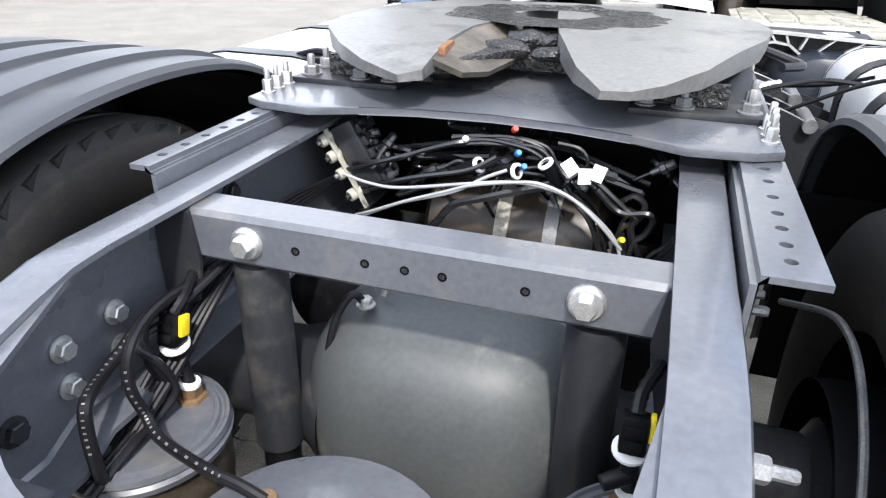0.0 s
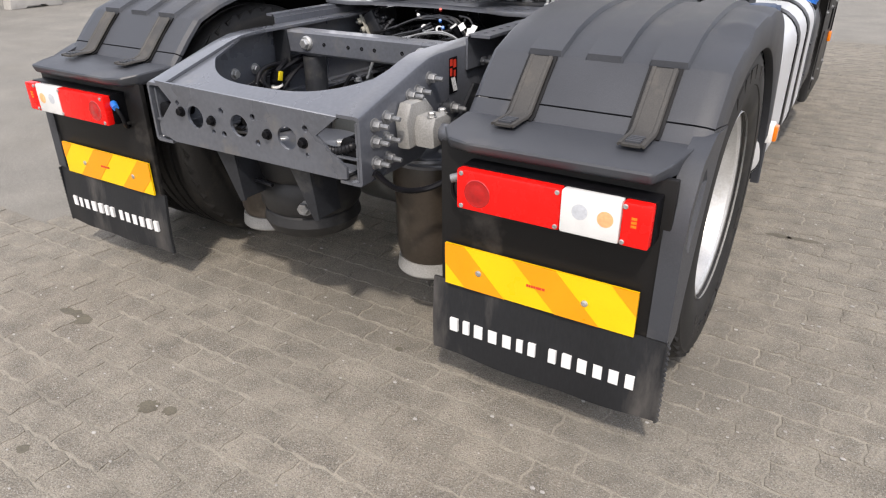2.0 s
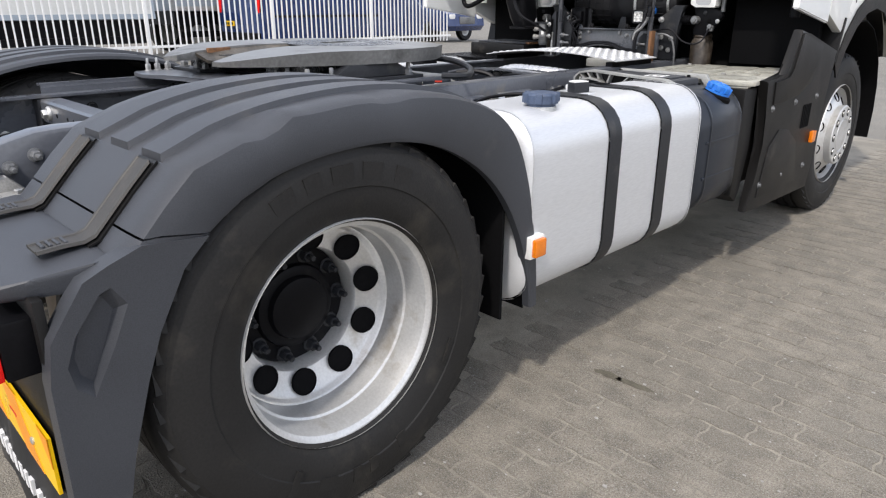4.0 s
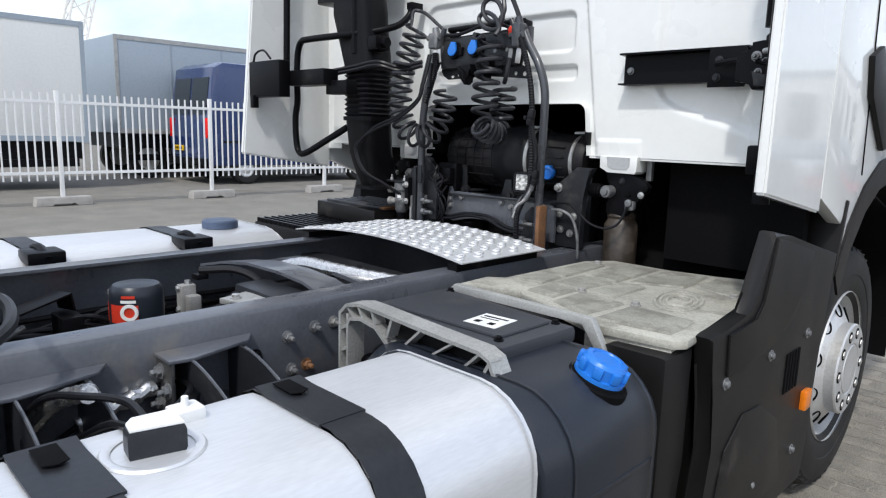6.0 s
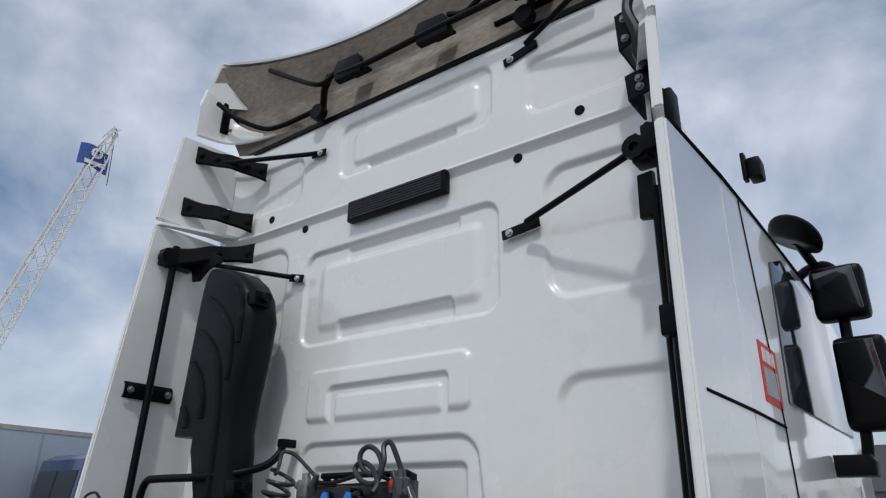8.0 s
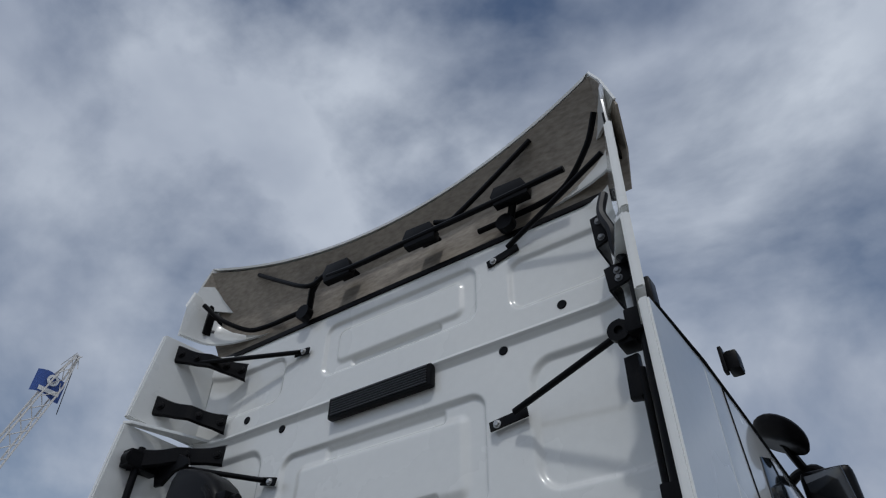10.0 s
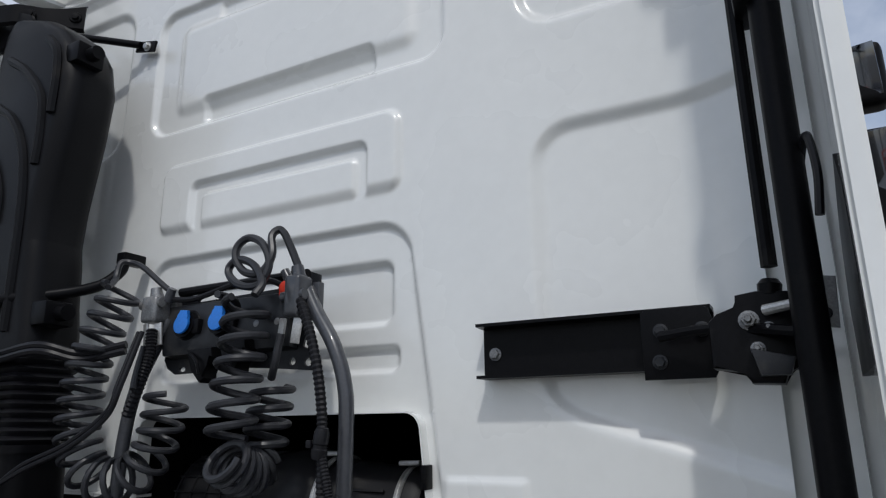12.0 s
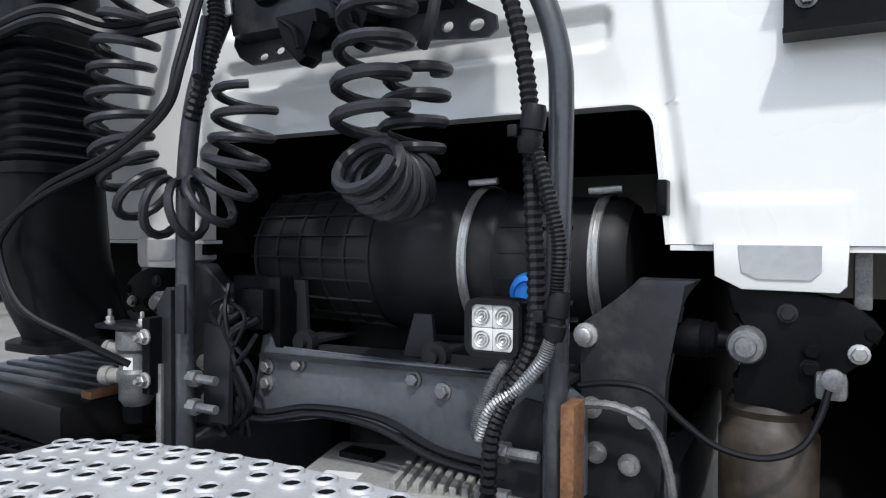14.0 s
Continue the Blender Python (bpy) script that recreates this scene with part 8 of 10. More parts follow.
# horizontal channel bracket on the wall
cb = thing("channel_bracket", "long black steel channel bracket on the cab wall", "bracket", (0.8, 3.03, 1.53))
bm = B()
prism(bm, [(YW - 0.008, 1.528), (YW - 0.055, 1.528), (YW - 0.055, 1.534), (YW - 0.016, 1.536), (YW - 0.016, 1.626), (YW - 0.055, 1.628), (YW - 0.055, 1.634), (YW - 0.008, 1.634)], "x", 0.566, 1.0)
part("channel", bm, BLACK, cb)
bm = B()
prism(bm, [(0.885, 1.512), (0.998, 1.512), (1.003, 1.522), (1.003, 1.600), (0.997, 1.628), (0.985, 1.632), (0.895, 1.632), (0.885, 1.626)], "y", YW - 0.062, YW - 0.056, bev=0.0015)
part("joint_plate", bm, BLACK, cb)
bm = B()
prism(bm, [(1.005, 1.520), (1.050, 1.514), (1.056, 1.496), (1.100, 1.494), (1.106, 1.514), (1.124, 1.518), (1.130, 1.560), (1.122, 1.628), (1.075, 1.632), (1.046, 1.628), (1.046, 1.606), (1.018, 1.602), (1.005, 1.590)], "y", 2.93, 2.985, bev=0.004)
part("hinge_block", bm, BLACK, cb)
bm = B()
prism(bm, [(1.070, 1.505), (1.110, 1.505), (1.118, 1.530), (1.060, 1.545)], "y", 2.905, 2.932, bev=0.004)
part("hinge_cheek", bm, FRAMED, cb)
bm = B()
cyl(bm, (1.085, 2.92, 1.600), (1.150, 2.885, 1.605), 0.008, 0.007, 10)
part("latch_pin", bm, ZINC, cb)
bm = B()
prism(bm, [(1.136, 1.568), (1.176, 1.562), (1.180, 1.632), (1.140, 1.638)], "y", 2.870, 2.884, bev=0.003)
latch = part("latch", bm, ZINCD, cb, "grey metal latch plate")
for x, z in ((1.155, 1.622), (1.162, 1.582)):
    bm = B()
    hexbolt(bm, (x, 2.870, z), (0, -1, 0), 0.006, 0.005)
    part("screw", bm, FRAMED, latch)
for x, z, r_ in ((1.062, 1.588, 0.011), (1.088, 1.575, 0.007), (1.070, 1.545, 0.008)):
    bm = B()
    hexbolt(bm, (x, 2.930, z), (0, -1, 0), r_, 0.010, True, 0.008)
    part("pivot_bolt", bm, ZINCD, cb)
bm = B()
lathe(bm, (1.095, 2.945, 1.632), (0.1, 0, 1), [(0.0, -0.01), (0.017, -0.006), (0.018, 0.010), (0.012, 0.018), (0, 0.019)], 14)
part("rubber_stop", bm, BLACK, cb)
for x, z in ((0.591, 1.577), (0.913, 1.541), (0.918, 1.593), (0.985, 1.592)):
    bm = B()
    hexbolt(bm, (x, YW - (0.016 if x < 0.8 else 0.062), z), (0, -1, 0), 0.0095, 0.008)
    part("bolt", bm, ZINCD if x < 0.8 else FRAMED, cb)
bm = B()
tube(bm, [(0.92, 2.99, 1.58), (1.0, 2.97, 1.585), (1.07, 2.93, 1.575), (1.13, 2.88, 1.56)], 0.009, 8)
part("rod", bm, BLACK, cb)

# left hand latch box and handrail
lb_ = thing("latch_box", "black box bracket with latch on the far fairing", "bracket", (-1.05, 2.6, 1.47))
bm = B()
box(bm, -1.19, -0.92, 2.60, 2.66, 1.49, 1.655, 0.008)
part("box", bm, BLACK, lb_)
bm = B()
box(bm, -0.93, -0.66, 2.66, 2.74, 1.54, 1.61, 0.006)
box(bm, -0.70, -0.55, 2.70, 2.76, 1.50, 1.56, 0.006)
part("arm", bm, BLACK, lb_)
bm = B()
tube(bm, [(-1.16, 2.61, 1.655), (-1.12, 2.60, 1.69), (-1.05, 2.60, 1.70), (-0.99, 2.60, 1.66)], 0.005, 8)
part("cable_loop", bm, HOSE, lb_)
bm = B()
box(bm, -1.165, -1.135, 2.59, 2.62, 1.44, 1.50, 0.004)
part("hook", bm, BLACK, lb_)
hr = thing("handrail", "bent black steel handrail beside the air intake", "handrail", (-0.6, 2.75, 1.2))
bm = B()
tube(bm, [(-0.475, 3.0, 1.893), (-0.476, 2.99, 1.855), (-0.49, 2.94, 1.808), (-0.54, 2.86, 1.778), (-0.65, 2.775, 1.760), (-0.90, 2.75, 1.756), (-0.965, 2.75, 1.748), (-0.995, 2.75, 1.70), (-1.005, 2.75, 1.60), (-1.002, 2.75, 1.48), (-1.02, 2.75, 1.40), (-1.015, 2.75, 1.29), (-0.99, 2.75, 1.235), (-0.93, 2.75, 1.235), (-0.80, 2.78, 1.30), (-0.70, 2.82, 1.36)], 0.015, 12, 5)
part("tube", bm, BLACK, hr)
bm = B()
box(bm, -0.492, -0.458, 2.985, 3.055, 1.878, 1.91, 0.005)
part("end_cap", bm, BLACK, hr)

# air intake; its joint and lower end have a slanted outer corner
def slant(ring, amount):
    x0, x1 = min(p[0] for p in ring), max(p[0] for p in ring)
    y0, y1 = min(p[1] for p in ring), max(p[1] for p in ring)
    return [(x + amount * (x1 - x) / (x1 - x0) * (y1 - y) / (y1 - y0), y) for x, y in ring]


sn = thing("air_intake", "tall black moulded plastic air intake with corrugated joint", "air intake", (-0.6, 2.95, 1.0))
bm = B()
sec = [(1.60, -0.80, -0.520), (1.68, -0.80, -0.525), (1.75, -0.80, -0.54), (1.86, -0.80, -0.550), (1.912, -0.80, -0.560), (1.92, -0.925, -0.562), (2.02, -0.918, -0.555), (2.13, -0.910, -0.535), (2.22, -0.905, -0.518), (2.36, -0.897, -0.503), (2.46, -0.890, -0.530), (2.53, -0.882, -0.58), (2.58, -0.872, -0.645), (2.612, -0.85, -0.74)]
rings = []
for z, x0, x1 in sec:
    rings.append([bm.verts.new((x, y, z)) for x, y in slant(rbox_ring(x0, x1, 2.79, 2.955, min(0.05, (x1 - x0) / 2.2), 4), 0.11 * max(0.0, min(1.0, (1.86 - z) / 0.26)))])
for A, C in zip(rings, rings[1:]):
    for i in range(len(A)):
        bm.faces.new((A[i], A[(i + 1) % len(A)], C[(i + 1) % len(A)], C[i]))
bm.faces.new(rings[0])
bm.faces.new(rings[-1])
duct = part("duct", bm, DUCT, sn)
for pts in ([(-0.615, 2.50), (-0.57, 2.45), (-0.555, 2.37), (-0.556, 2.26)], [(-0.79, 2.48), (-0.70, 2.42), (-0.61, 2.32), (-0.59, 2.20), (-0.592, 2.12)], [(-0.82, 2.34), (-0.73, 2.28), (-0.66, 2.18), (-0.625, 2.04), (-0.615, 1.88), (-0.612, 1.68)],
            [(-0.84, 2.21), (-0.78, 2.15), (-0.735, 2.06), (-0.73, 1.98)], [(-0.86, 2.03), (-0.83, 1.99), (-0.825, 1.95)]):
    bm = B()
    tube(bm, [(x, 2.789, z) for x, z in pts], 0.013, 8)
    part("moulded_rib", bm, DUCT, duct)
for x, z in ((-0.525, 2.44), (-0.505, 1.72)):
    bm = B()
    box(bm, x - 0.03, x + 0.03, 2.80, 2.88, z - 0.03, z + 0.03, 0.008)
    lathe(bm, (x + 0.03, 2.84, z), (1, 0, 0), [(0.02, 0), (0.02, 0.03), (0, 0.03)], 12)
    part("rubber_mount", bm, BLACK, sn)
bm = B()
rings = []
for k in range(23):
    z = 1.62 - 0.0105 * k
    o = 0.006 if k % 2 else -0.004
    rings.append([bm.verts.new((x, y, z)) for x, y in slant(rbox_ring(-0.80 - o, -0.515 + o, 2.79 - o, 2.95 + o, 0.05, 4), 0.11)])
for A, C in zip(rings, rings[1:]):
    for i in range(len(A)):
        bm.faces.new((A[i], A[(i + 1) % len(A)], C[(i + 1) % len(A)], C[i]))
part("corrugated_joint", bm, HOSE, sn, "black corrugated rubber joint")
bm = B()
sec = [(1.40, -0.80, -0.515, 2.79, 2.95), (1.25, -0.785, -0.525, 2.80, 2.97), (1.16, -0.765, -0.535, 2.82, 3.00), (1.105, -0.75, -0.535, 2.84, 3.03), (1.100, -0.77, -0.515, 2.82, 3.05), (1.086, -0.77, -0.515, 2.82, 3.05)]
rings = [[bm.verts.new((x, y, z)) for x, y in slant(rbox_ring(x0, x1, y0, y1, 0.05, 4), 0.11)] for z, x0, x1, y0, y1 in sec]
for A, C in zip(rings, rings[1:]):
    for i in range(len(A)):
        bm.faces.new((A[i], A[(i + 1) % len(A)], C[(i + 1) % len(A)], C[i]))
bm.faces.new(rings[-1])
part("lower_duct", bm, DUCT, sn)
for z in (1.40, 1.62):
    bm = B()
    r0 = slant(rbox_ring(-0.81, -0.505, 2.782, 2.958, 0.05, 4), 0.11)
    a = [bm.verts.new((x, y, z - 0.009)) for x, y in r0]
    b = [bm.verts.new((x, y, z + 0.009)) for x, y in r0]
    for i in range(len(a)):
        bm.faces.new((a[i], a[(i + 1) % len(a)], b[(i + 1) % len(a)], b[i]))
    part("clamp_band", bm, BLACK, sn)

# arched pipe frame with the trailer sockets
pf = thing("pipe_frame", "dark grey bent pipe frame carrying the trailer sockets", "pipe frame", (0, 2.93, 0.95))
bm = B()
tube(bm, [(0.326, 2.93, 0.93), (0.327, 2.93, 1.20), (0.331, 2.93, 1.43), (0.325, 2.93, 1.52), (0.296, 2.93, 1.60), (0.240, 2.94, 1.675), (0.20, 2.95, 1.735)], 0.0155, 16, 8)
part("pipe", bm, PIPEM, pf)
bm = B()
tube(bm, [(-0.315, 2.93, 0.93), (-0.315, 2.93, 1.20), (-0.311, 2.93, 1.40), (-0.285, 2.93, 1.53), (-0.245, 2.945, 1.64), (-0.22, 2.955, 1.70)], 0.0155, 16, 8)
part("pipe", bm, PIPEM, pf)
bm = B()
tube(bm, [(0.20, 2.955, 1.765), (0.0, 2.97, 1.768), (-0.20, 2.965, 1.765)], 0.011, 10)
part("top_bar", bm, BLACK, pf)
for s, xs_ in ((1, 0.328), (-1, -0.315)):
    bm = B()
    if s > 0:
        prism(bm, [(0.235, 0.925), (0.31, 0.925), (0.31, 1.075), (0.275, 1.08), (0.245, 1.05)], "y", 2.955, 2.965)
    else:
        prism(bm, [(-0.30, 0.975), (-0.245, 0.975), (-0.240, 1.10), (-0.262, 1.135), (-0.30, 1.14)], "y", 2.955, 2.965)
    part("foot_plate", bm, FRAMED, pf)
    x0 = 0.262 if s > 0 else -0.285
    for z in ((1.017, 0.956) if s > 0 else (1.054, 1.007)):
        bm = B()
        cyl(bm, (x0 - 0.012, 2.925, z), (x0 + 0.006, 2.925, z), 0.014, 0.014, 6)
        part("nut", bm, ZINCD, pf)
        bm = B()
        cyl(bm, (x0 - 0.02, 2.925, z), (x0 + 0.045, 2.925, z), 0.0075, 0.0075, 10)
        part("stud", bm, ZINCD, pf)
    bm = B()
    if s > 0:
        box(bm, 0.345, 0.362, 2.89, 2.935, 0.925, 1.095, 0.003)
    else:
        box(bm, -0.300, -0.278, 2.895, 2.902, 1.13, 1.21, 0.003)
    part("rusty_edge", bm, RUST if s > 0 else FRAMED, pf, "rusty steel strip" if s > 0 else "")
bm = B()
prism(bm, [(-0.385, 0.925), (-0.350, 0.925), (-0.350, 1.195), (-0.362, 1.200), (-0.385, 1.17)], "y", 2.93, 2.95, bev=0.003)
part("angle_post", bm, FRAMED, pf)
bm = B()
box(bm, -0.378, -0.366, 2.922, 2.93, 0.925, 1.07, 0.002)
part("bright_edge", bm, ZINC, pf)
for z in (1.123, 1.077):
    bm = B()
    hexbolt(bm, (-0.385, 2.94, z), (-0.3, -1, 0), 0.013, 0.012, True, 0.012)
    part("bolt", bm, ZINC, pf)

sk_ = thing("socket_bracket", "dark steel bracket with blue-capped trailer sockets", "socket bracket", (0, 2.96, 1.58))
bm = plate_with_holes([(-0.249, 1.604), (-0.236, 1.583), (-0.209, 1.568), (-0.103, 1.570), (-0.02, 1.576), (0.12, 1.566), (0.212, 1.558), (0.227, 1.568), (0.225, 1.586), (0.179, 1.612), (0.19, 1.65), (0.219, 1.733), (0.218, 1.765), (0.176, 1.781),
                       (0.10, 1.745), (-0.151, 1.738), (-0.128, 1.762), (-0.134, 1.775), (-0.20, 1.762), (-0.226, 1.732)], 2.974, 2.980,
                      [(-0.185, 1.579, 0.011, 0.006), (-0.150, 1.585, 0.010, 0.006), (0.152, 1.580, 0.009, 0.008), (0.196, 1.577, 0.012, 0.009), (-0.163, 1.757, 0.012, 0.006)])
part("plate", bm, FRAMED, sk_)
bm = B()
prism(bm, [(2.974, 1.735), (2.952, 1.728), (2.940, 1.640), (2.946, 1.610), (2.974, 1.604)], "x", -0.225, 0.165, bev=0.004)
part("socket_box", bm, FRAMED, sk_)
for x in (-0.205, 0.07, 0.13):
    bm = B()
    lathe(bm, (x, 2.946, 1.645 if x < 0 else 1.665), (0, -1, 0.1), [(0.008, 0), (0.008, 0.003), (0.004, 0.004), (0, 0.004)], 12)
    part("rivet", bm, ZINCD, sk_)
for so in (-0.142, -0.031):
    bm = B()
    lathe(bm, (so, 2.955, 1.676), (0, -1, 0.12), [(0.040, 0), (0.040, 0.008), (0.034, 0.012), (0.032, 0.026), (0.0, 0.027)], 24)
    box(bm, so + 0.02, so + 0.046, 2.93, 2.955, 1.655, 1.69, 0.006)
    sb = part("socket", bm, BLACK, sk_)
    bm = B()
    m = Matrix.Translation((so + 0.003, 2.926, 1.683)) @ Matrix.Rotation(radians(-7), 4, "X") @ Matrix.Rotation(radians(6), 4, "Y")
    out_ = [(0.0235 * math.cos(radians(a_)), -0.006 + 0.0235 * math.sin(radians(a_))) for a_ in range(125, 415, 15)]
    vs = prism(bm, out_ + [(0.0135, 0.027), (-0.0135, 0.027)], "y", -0.008, 0.0, bev=0.003)
    bmesh.ops.transform(bm, matrix=m, verts=bm.verts[:])
    part("blue_cover", bm, BLUEP, sb, "blue spring cover")
for x, z in ((-0.068, 1.590), (0.03, 1.602)):
    bm = B()
    prism(bm, [(x - 0.042, z + 0.026), (x + 0.036, z + 0.028), (x + 0.040, z + 0.006), (x + 0.018, z - 0.012), (x + 0.020, z - 0.040), (x + 0.004, z - 0.050), (x - 0.024, z - 0.022)], "y", 2.915, 2.955, bev=0.007)
    dc = part("dummy_coupling", bm, BLACK, sk_)
    bm = B()
    tube(bm, [(x - 0.024, 2.912, z + 0.016), (x + 0.004, 2.906, z - 0.004), (x + 0.012, 2.908, z - 0.030)], 0.004, 8)
    part("spring_arm", bm, BLACK, dc)
for x0_, x1_, z0_, z1_, d_ in ((-0.268, -0.216, 1.688, 1.752, -1), (0.176, 0.218, 1.665, 1.755, 1)):
    xm_ = (x0_ + x1_) / 2
    bm = B()
    box(bm, x0_, x1_, 2.905, 2.955, z0_, z1_, 0.010, 3)
    cyl(bm, (xm_, 2.93, z1_ - 0.004), (xm_ - 0.004, 2.928, z1_ + 0.022), 0.017, 0.013, 14)
    cyl(bm, (x0_ - 0.012, 2.92, z0_ + 0.045), (x1_ + 0.006, 2.92, z0_ + 0.048), 0.012, 0.012, 14)
    box(bm, x0_ + 0.004, x1_ + 0.014, 2.955, 2.974, z0_ + 0.008, z1_ - 0.01, 0.004)
    cp = part("coupling_head", bm, ZINCD if d_ < 0 else PIPEM, sk_)
    bm = B()
    cyl(bm, (xm_ + 0.030 * -d_, 2.938, z1_ - 0.01), (xm_ + 0.045 * -d_, 2.935, z1_ + 0.018), 0.013, 0.010, 12)
    part("ferrule", bm, PIPEM, cp)
    for k in (-1, 1):
        bm = B()
        m = Matrix.Translation((xm_ - 0.010 * d_ + 0.0165 * k, 2.918 + 0.004 * k, z0_ - 0.028)) @ Matrix.Rotation(radians(8 * d_), 4, "Y") @ Matrix.Rotation(radians(14 * k), 4, "Z")
        box(bm, -0.010, 0.010, -0.003, 0.003, -0.027, 0.027, 0.002, m=m)
        part("guide_plate", bm, ZINC, cp, "bright metal guide plate")
bm = B()
lathe(bm, (0.160, 2.945, 1.732), (0.15, -1, 0.1), [(0.0, -0.012), (0.020, -0.012), (0.021, 0.006), (0.015, 0.020), (0.008, 0.024), (0, 0.024)], 18)
box(bm, 0.146, 0.178, 2.925, 2.955, 1.715, 1.728, 0.004)
part("red_valve", bm, REDP, sk_, "red coupling valve")


def coiled(name, label, path, R_, r, turns, lead_in=None, lead_out=None, grow=0.0):
    th = thing(name, label, "coiled hose", path[-1], "coiled trailer hoses")
    bm_ = B()
    coil(bm_, path, R_, r, turns, 8, 16, grow)
    part("coil", bm_, COIL, th)
    for p in (lead_in, lead_out):
        if p:
            bm_ = B()
            tube(bm_, p, r, 8)
            part("lead", bm_, COIL, th)


coiled("coiled_hose", "grey-black coiled air hose hanging in a loop", [(-0.310, 2.884, 1.775), (-0.328, 2.877, 1.72), (-0.347, 2.865, 1.655), (-0.367, 2.856, 1.58), (-0.374, 2.853, 1.49), (-0.369, 2.855, 1.42), (-0.342, 2.868, 1.355), (-0.297, 2.887, 1.330), (-0.245, 2.910, 1.340), (-0.207, 2.927, 1.385), (-0.190, 2.935, 1.45), (-0.185, 2.937, 1.52)], 0.045, 0.0074, 19,
       [(-0.205, 2.935, 1.765), (-0.232, 2.93, 1.785), (-0.29, 2.92, 1.830), (-0.335, 2.92, 1.848), (-0.352, 2.90, 1.845), (-0.345, 2.885, 1.80), (-0.305, 2.84, 1.768)], [(-0.225, 2.875, 1.53), (-0.238, 2.89, 1.57), (-0.240, 2.905, 1.63)])
th = thing("coiled_cable", "grey-black coiled electric cable hanging below the sockets", "coiled cable", (0.14, 2.85, 1.32), "coiled trailer hoses")
bm = B()
coil(bm, [(0.107, 2.875, 1.70), (0.108, 2.868, 1.60), (0.103, 2.86, 1.50), (0.102, 2.858, 1.42)], 0.045, 0.0083, 6.5, 8, 16)
coil(bm, [(0.102, 2.842, 1.385), (0.104, 2.88, 1.362), (0.104, 2.92, 1.358), (0.104, 2.950, 1.375)], 0.043, 0.0083, 6, 8, 18)
coil(bm, [(0.106, 2.950, 1.385), (0.110, 2.955, 1.45), (0.114, 2.960, 1.53)], 0.042, 0.0083, 4, 8, 16)
part("coil", bm, COIL, th)
bm = B()
tube(bm, [(0.140, 2.925, 1.542), (0.165, 2.905, 1.57), (0.178, 2.905, 1.63)], 0.0085, 8)
part("lead", bm, COIL, th)
bm = B()
tube(bm, [(0.055, 2.84, 1.715), (0.04, 2.90, 1.715), (0.02, 2.935, 1.70), (-0.01, 2.94, 1.69)], 0.0083, 8)
part("lead", bm, COIL, th)
hose("cable_loop", "black rubber cable looping over the socket bracket", [(0.200, 2.93, 1.765), (0.178, 2.925, 1.815), (0.160, 2.92, 1.852), (0.146, 2.915, 1.862), (0.137, 2.905, 1.845), (0.150, 2.895, 1.80), (0.132, 2.885, 1.762), (0.085, 2.885, 1.768), (0.056, 2.885, 1.80), (0.054, 2.89, 1.832),
      (0.082, 2.895, 1.848), (0.122, 2.895, 1.828), (0.148, 2.89, 1.78), (0.132, 2.88, 1.735), (0.080, 2.88, 1.738), (0.040, 2.885, 1.765), (0.034, 2.89, 1.788), (0.062, 2.89, 1.80), (0.11, 2.885, 1.78), (0.150, 2.87, 1.735), (0.150, 2.85, 1.705)], 0.0088, COIL)
hose("air_pipe", "black air pipe on top of the socket bracket", [(-0.21, 2.94, 1.745), (-0.13, 2.95, 1.742), (0.0, 2.95, 1.765), (0.10, 2.94, 1.758), (0.15, 2.94, 1.74)], 0.007)
hose("corrugated_sleeve", "black corrugated cable sleeve down the pipe frame", [(0.215, 2.915, 1.70), (0.252, 2.905, 1.63), (0.284, 2.895, 1.55), (0.302, 2.89, 1.47), (0.309, 2.885, 1.40), (0.312, 2.885, 1.32), (0.316, 2.885, 1.24), (0.313, 2.885, 1.165), (0.285, 2.885, 1.105), (0.262, 2.885, 1.05), (0.25, 2.90, 0.96)], 0.0092, None, 9, 0.0022, 16)
hose("corrugated_sleeve", "black corrugated cable sleeve beside the pipe", [(0.308, 2.875, 1.425), (0.318, 2.872, 1.395), (0.336, 2.87, 1.335), (0.348, 2.87, 1.283), (0.347, 2.87, 1.237), (0.344, 2.87, 1.205)], 0.0075, None, 8, 0.002, 20)
hose("grey_conduit", "grey corrugated conduit from the work lamp", [(0.258, 2.945, 1.132), (0.250, 2.92, 1.109), (0.243, 2.90, 1.08), (0.240, 2.89, 1.058), (0.246, 2.885, 1.045), (0.262, 2.88, 1.082), (0.298, 2.88, 1.112), (0.328, 2.87, 1.145), (0.340, 2.87, 1.172)], 0.0068, ZINCD, 8, 0.002, 20)
for x, z, r_, nm in ((0.342, 1.20, 0.013, "plug connector"), (0.311, 1.412, 0.015, "sleeve clamp")):
    jn = thing("cable_joint", "black " + nm + " on the corrugated cable sleeve", "connector", (x, 2.872, z - 0.03))
    bm = B()
    lathe(bm, (x, 2.872, z - 0.028), (0.15, 0, 1), [(0, 0), (r_ * 0.8, 0), (r_, 0.008), (r_, 0.018), (r_ * 0.85, 0.020), (r_ * 0.85, 0.026), (r_, 0.028), (r_, 0.046), (r_ * 0.8, 0.056), (0, 0.056)], 18)
    part("body", bm, HOSE, jn)
    bm = B()
    box(bm, x - r_ - 0.008, x - r_ + 0.004, 2.862, 2.876, z - 0.008, z + 0.006, 0.002)
    part("lug", bm, HOSE, jn)
hose("corrugated_sleeve", "black corrugated sleeve beside the far pipe", [(-0.225, 2.91, 1.67), (-0.218, 2.905, 1.61), (-0.232, 2.90, 1.55), (-0.262, 2.895, 1.47)], 0.011, None, 8, 0.003, 16)
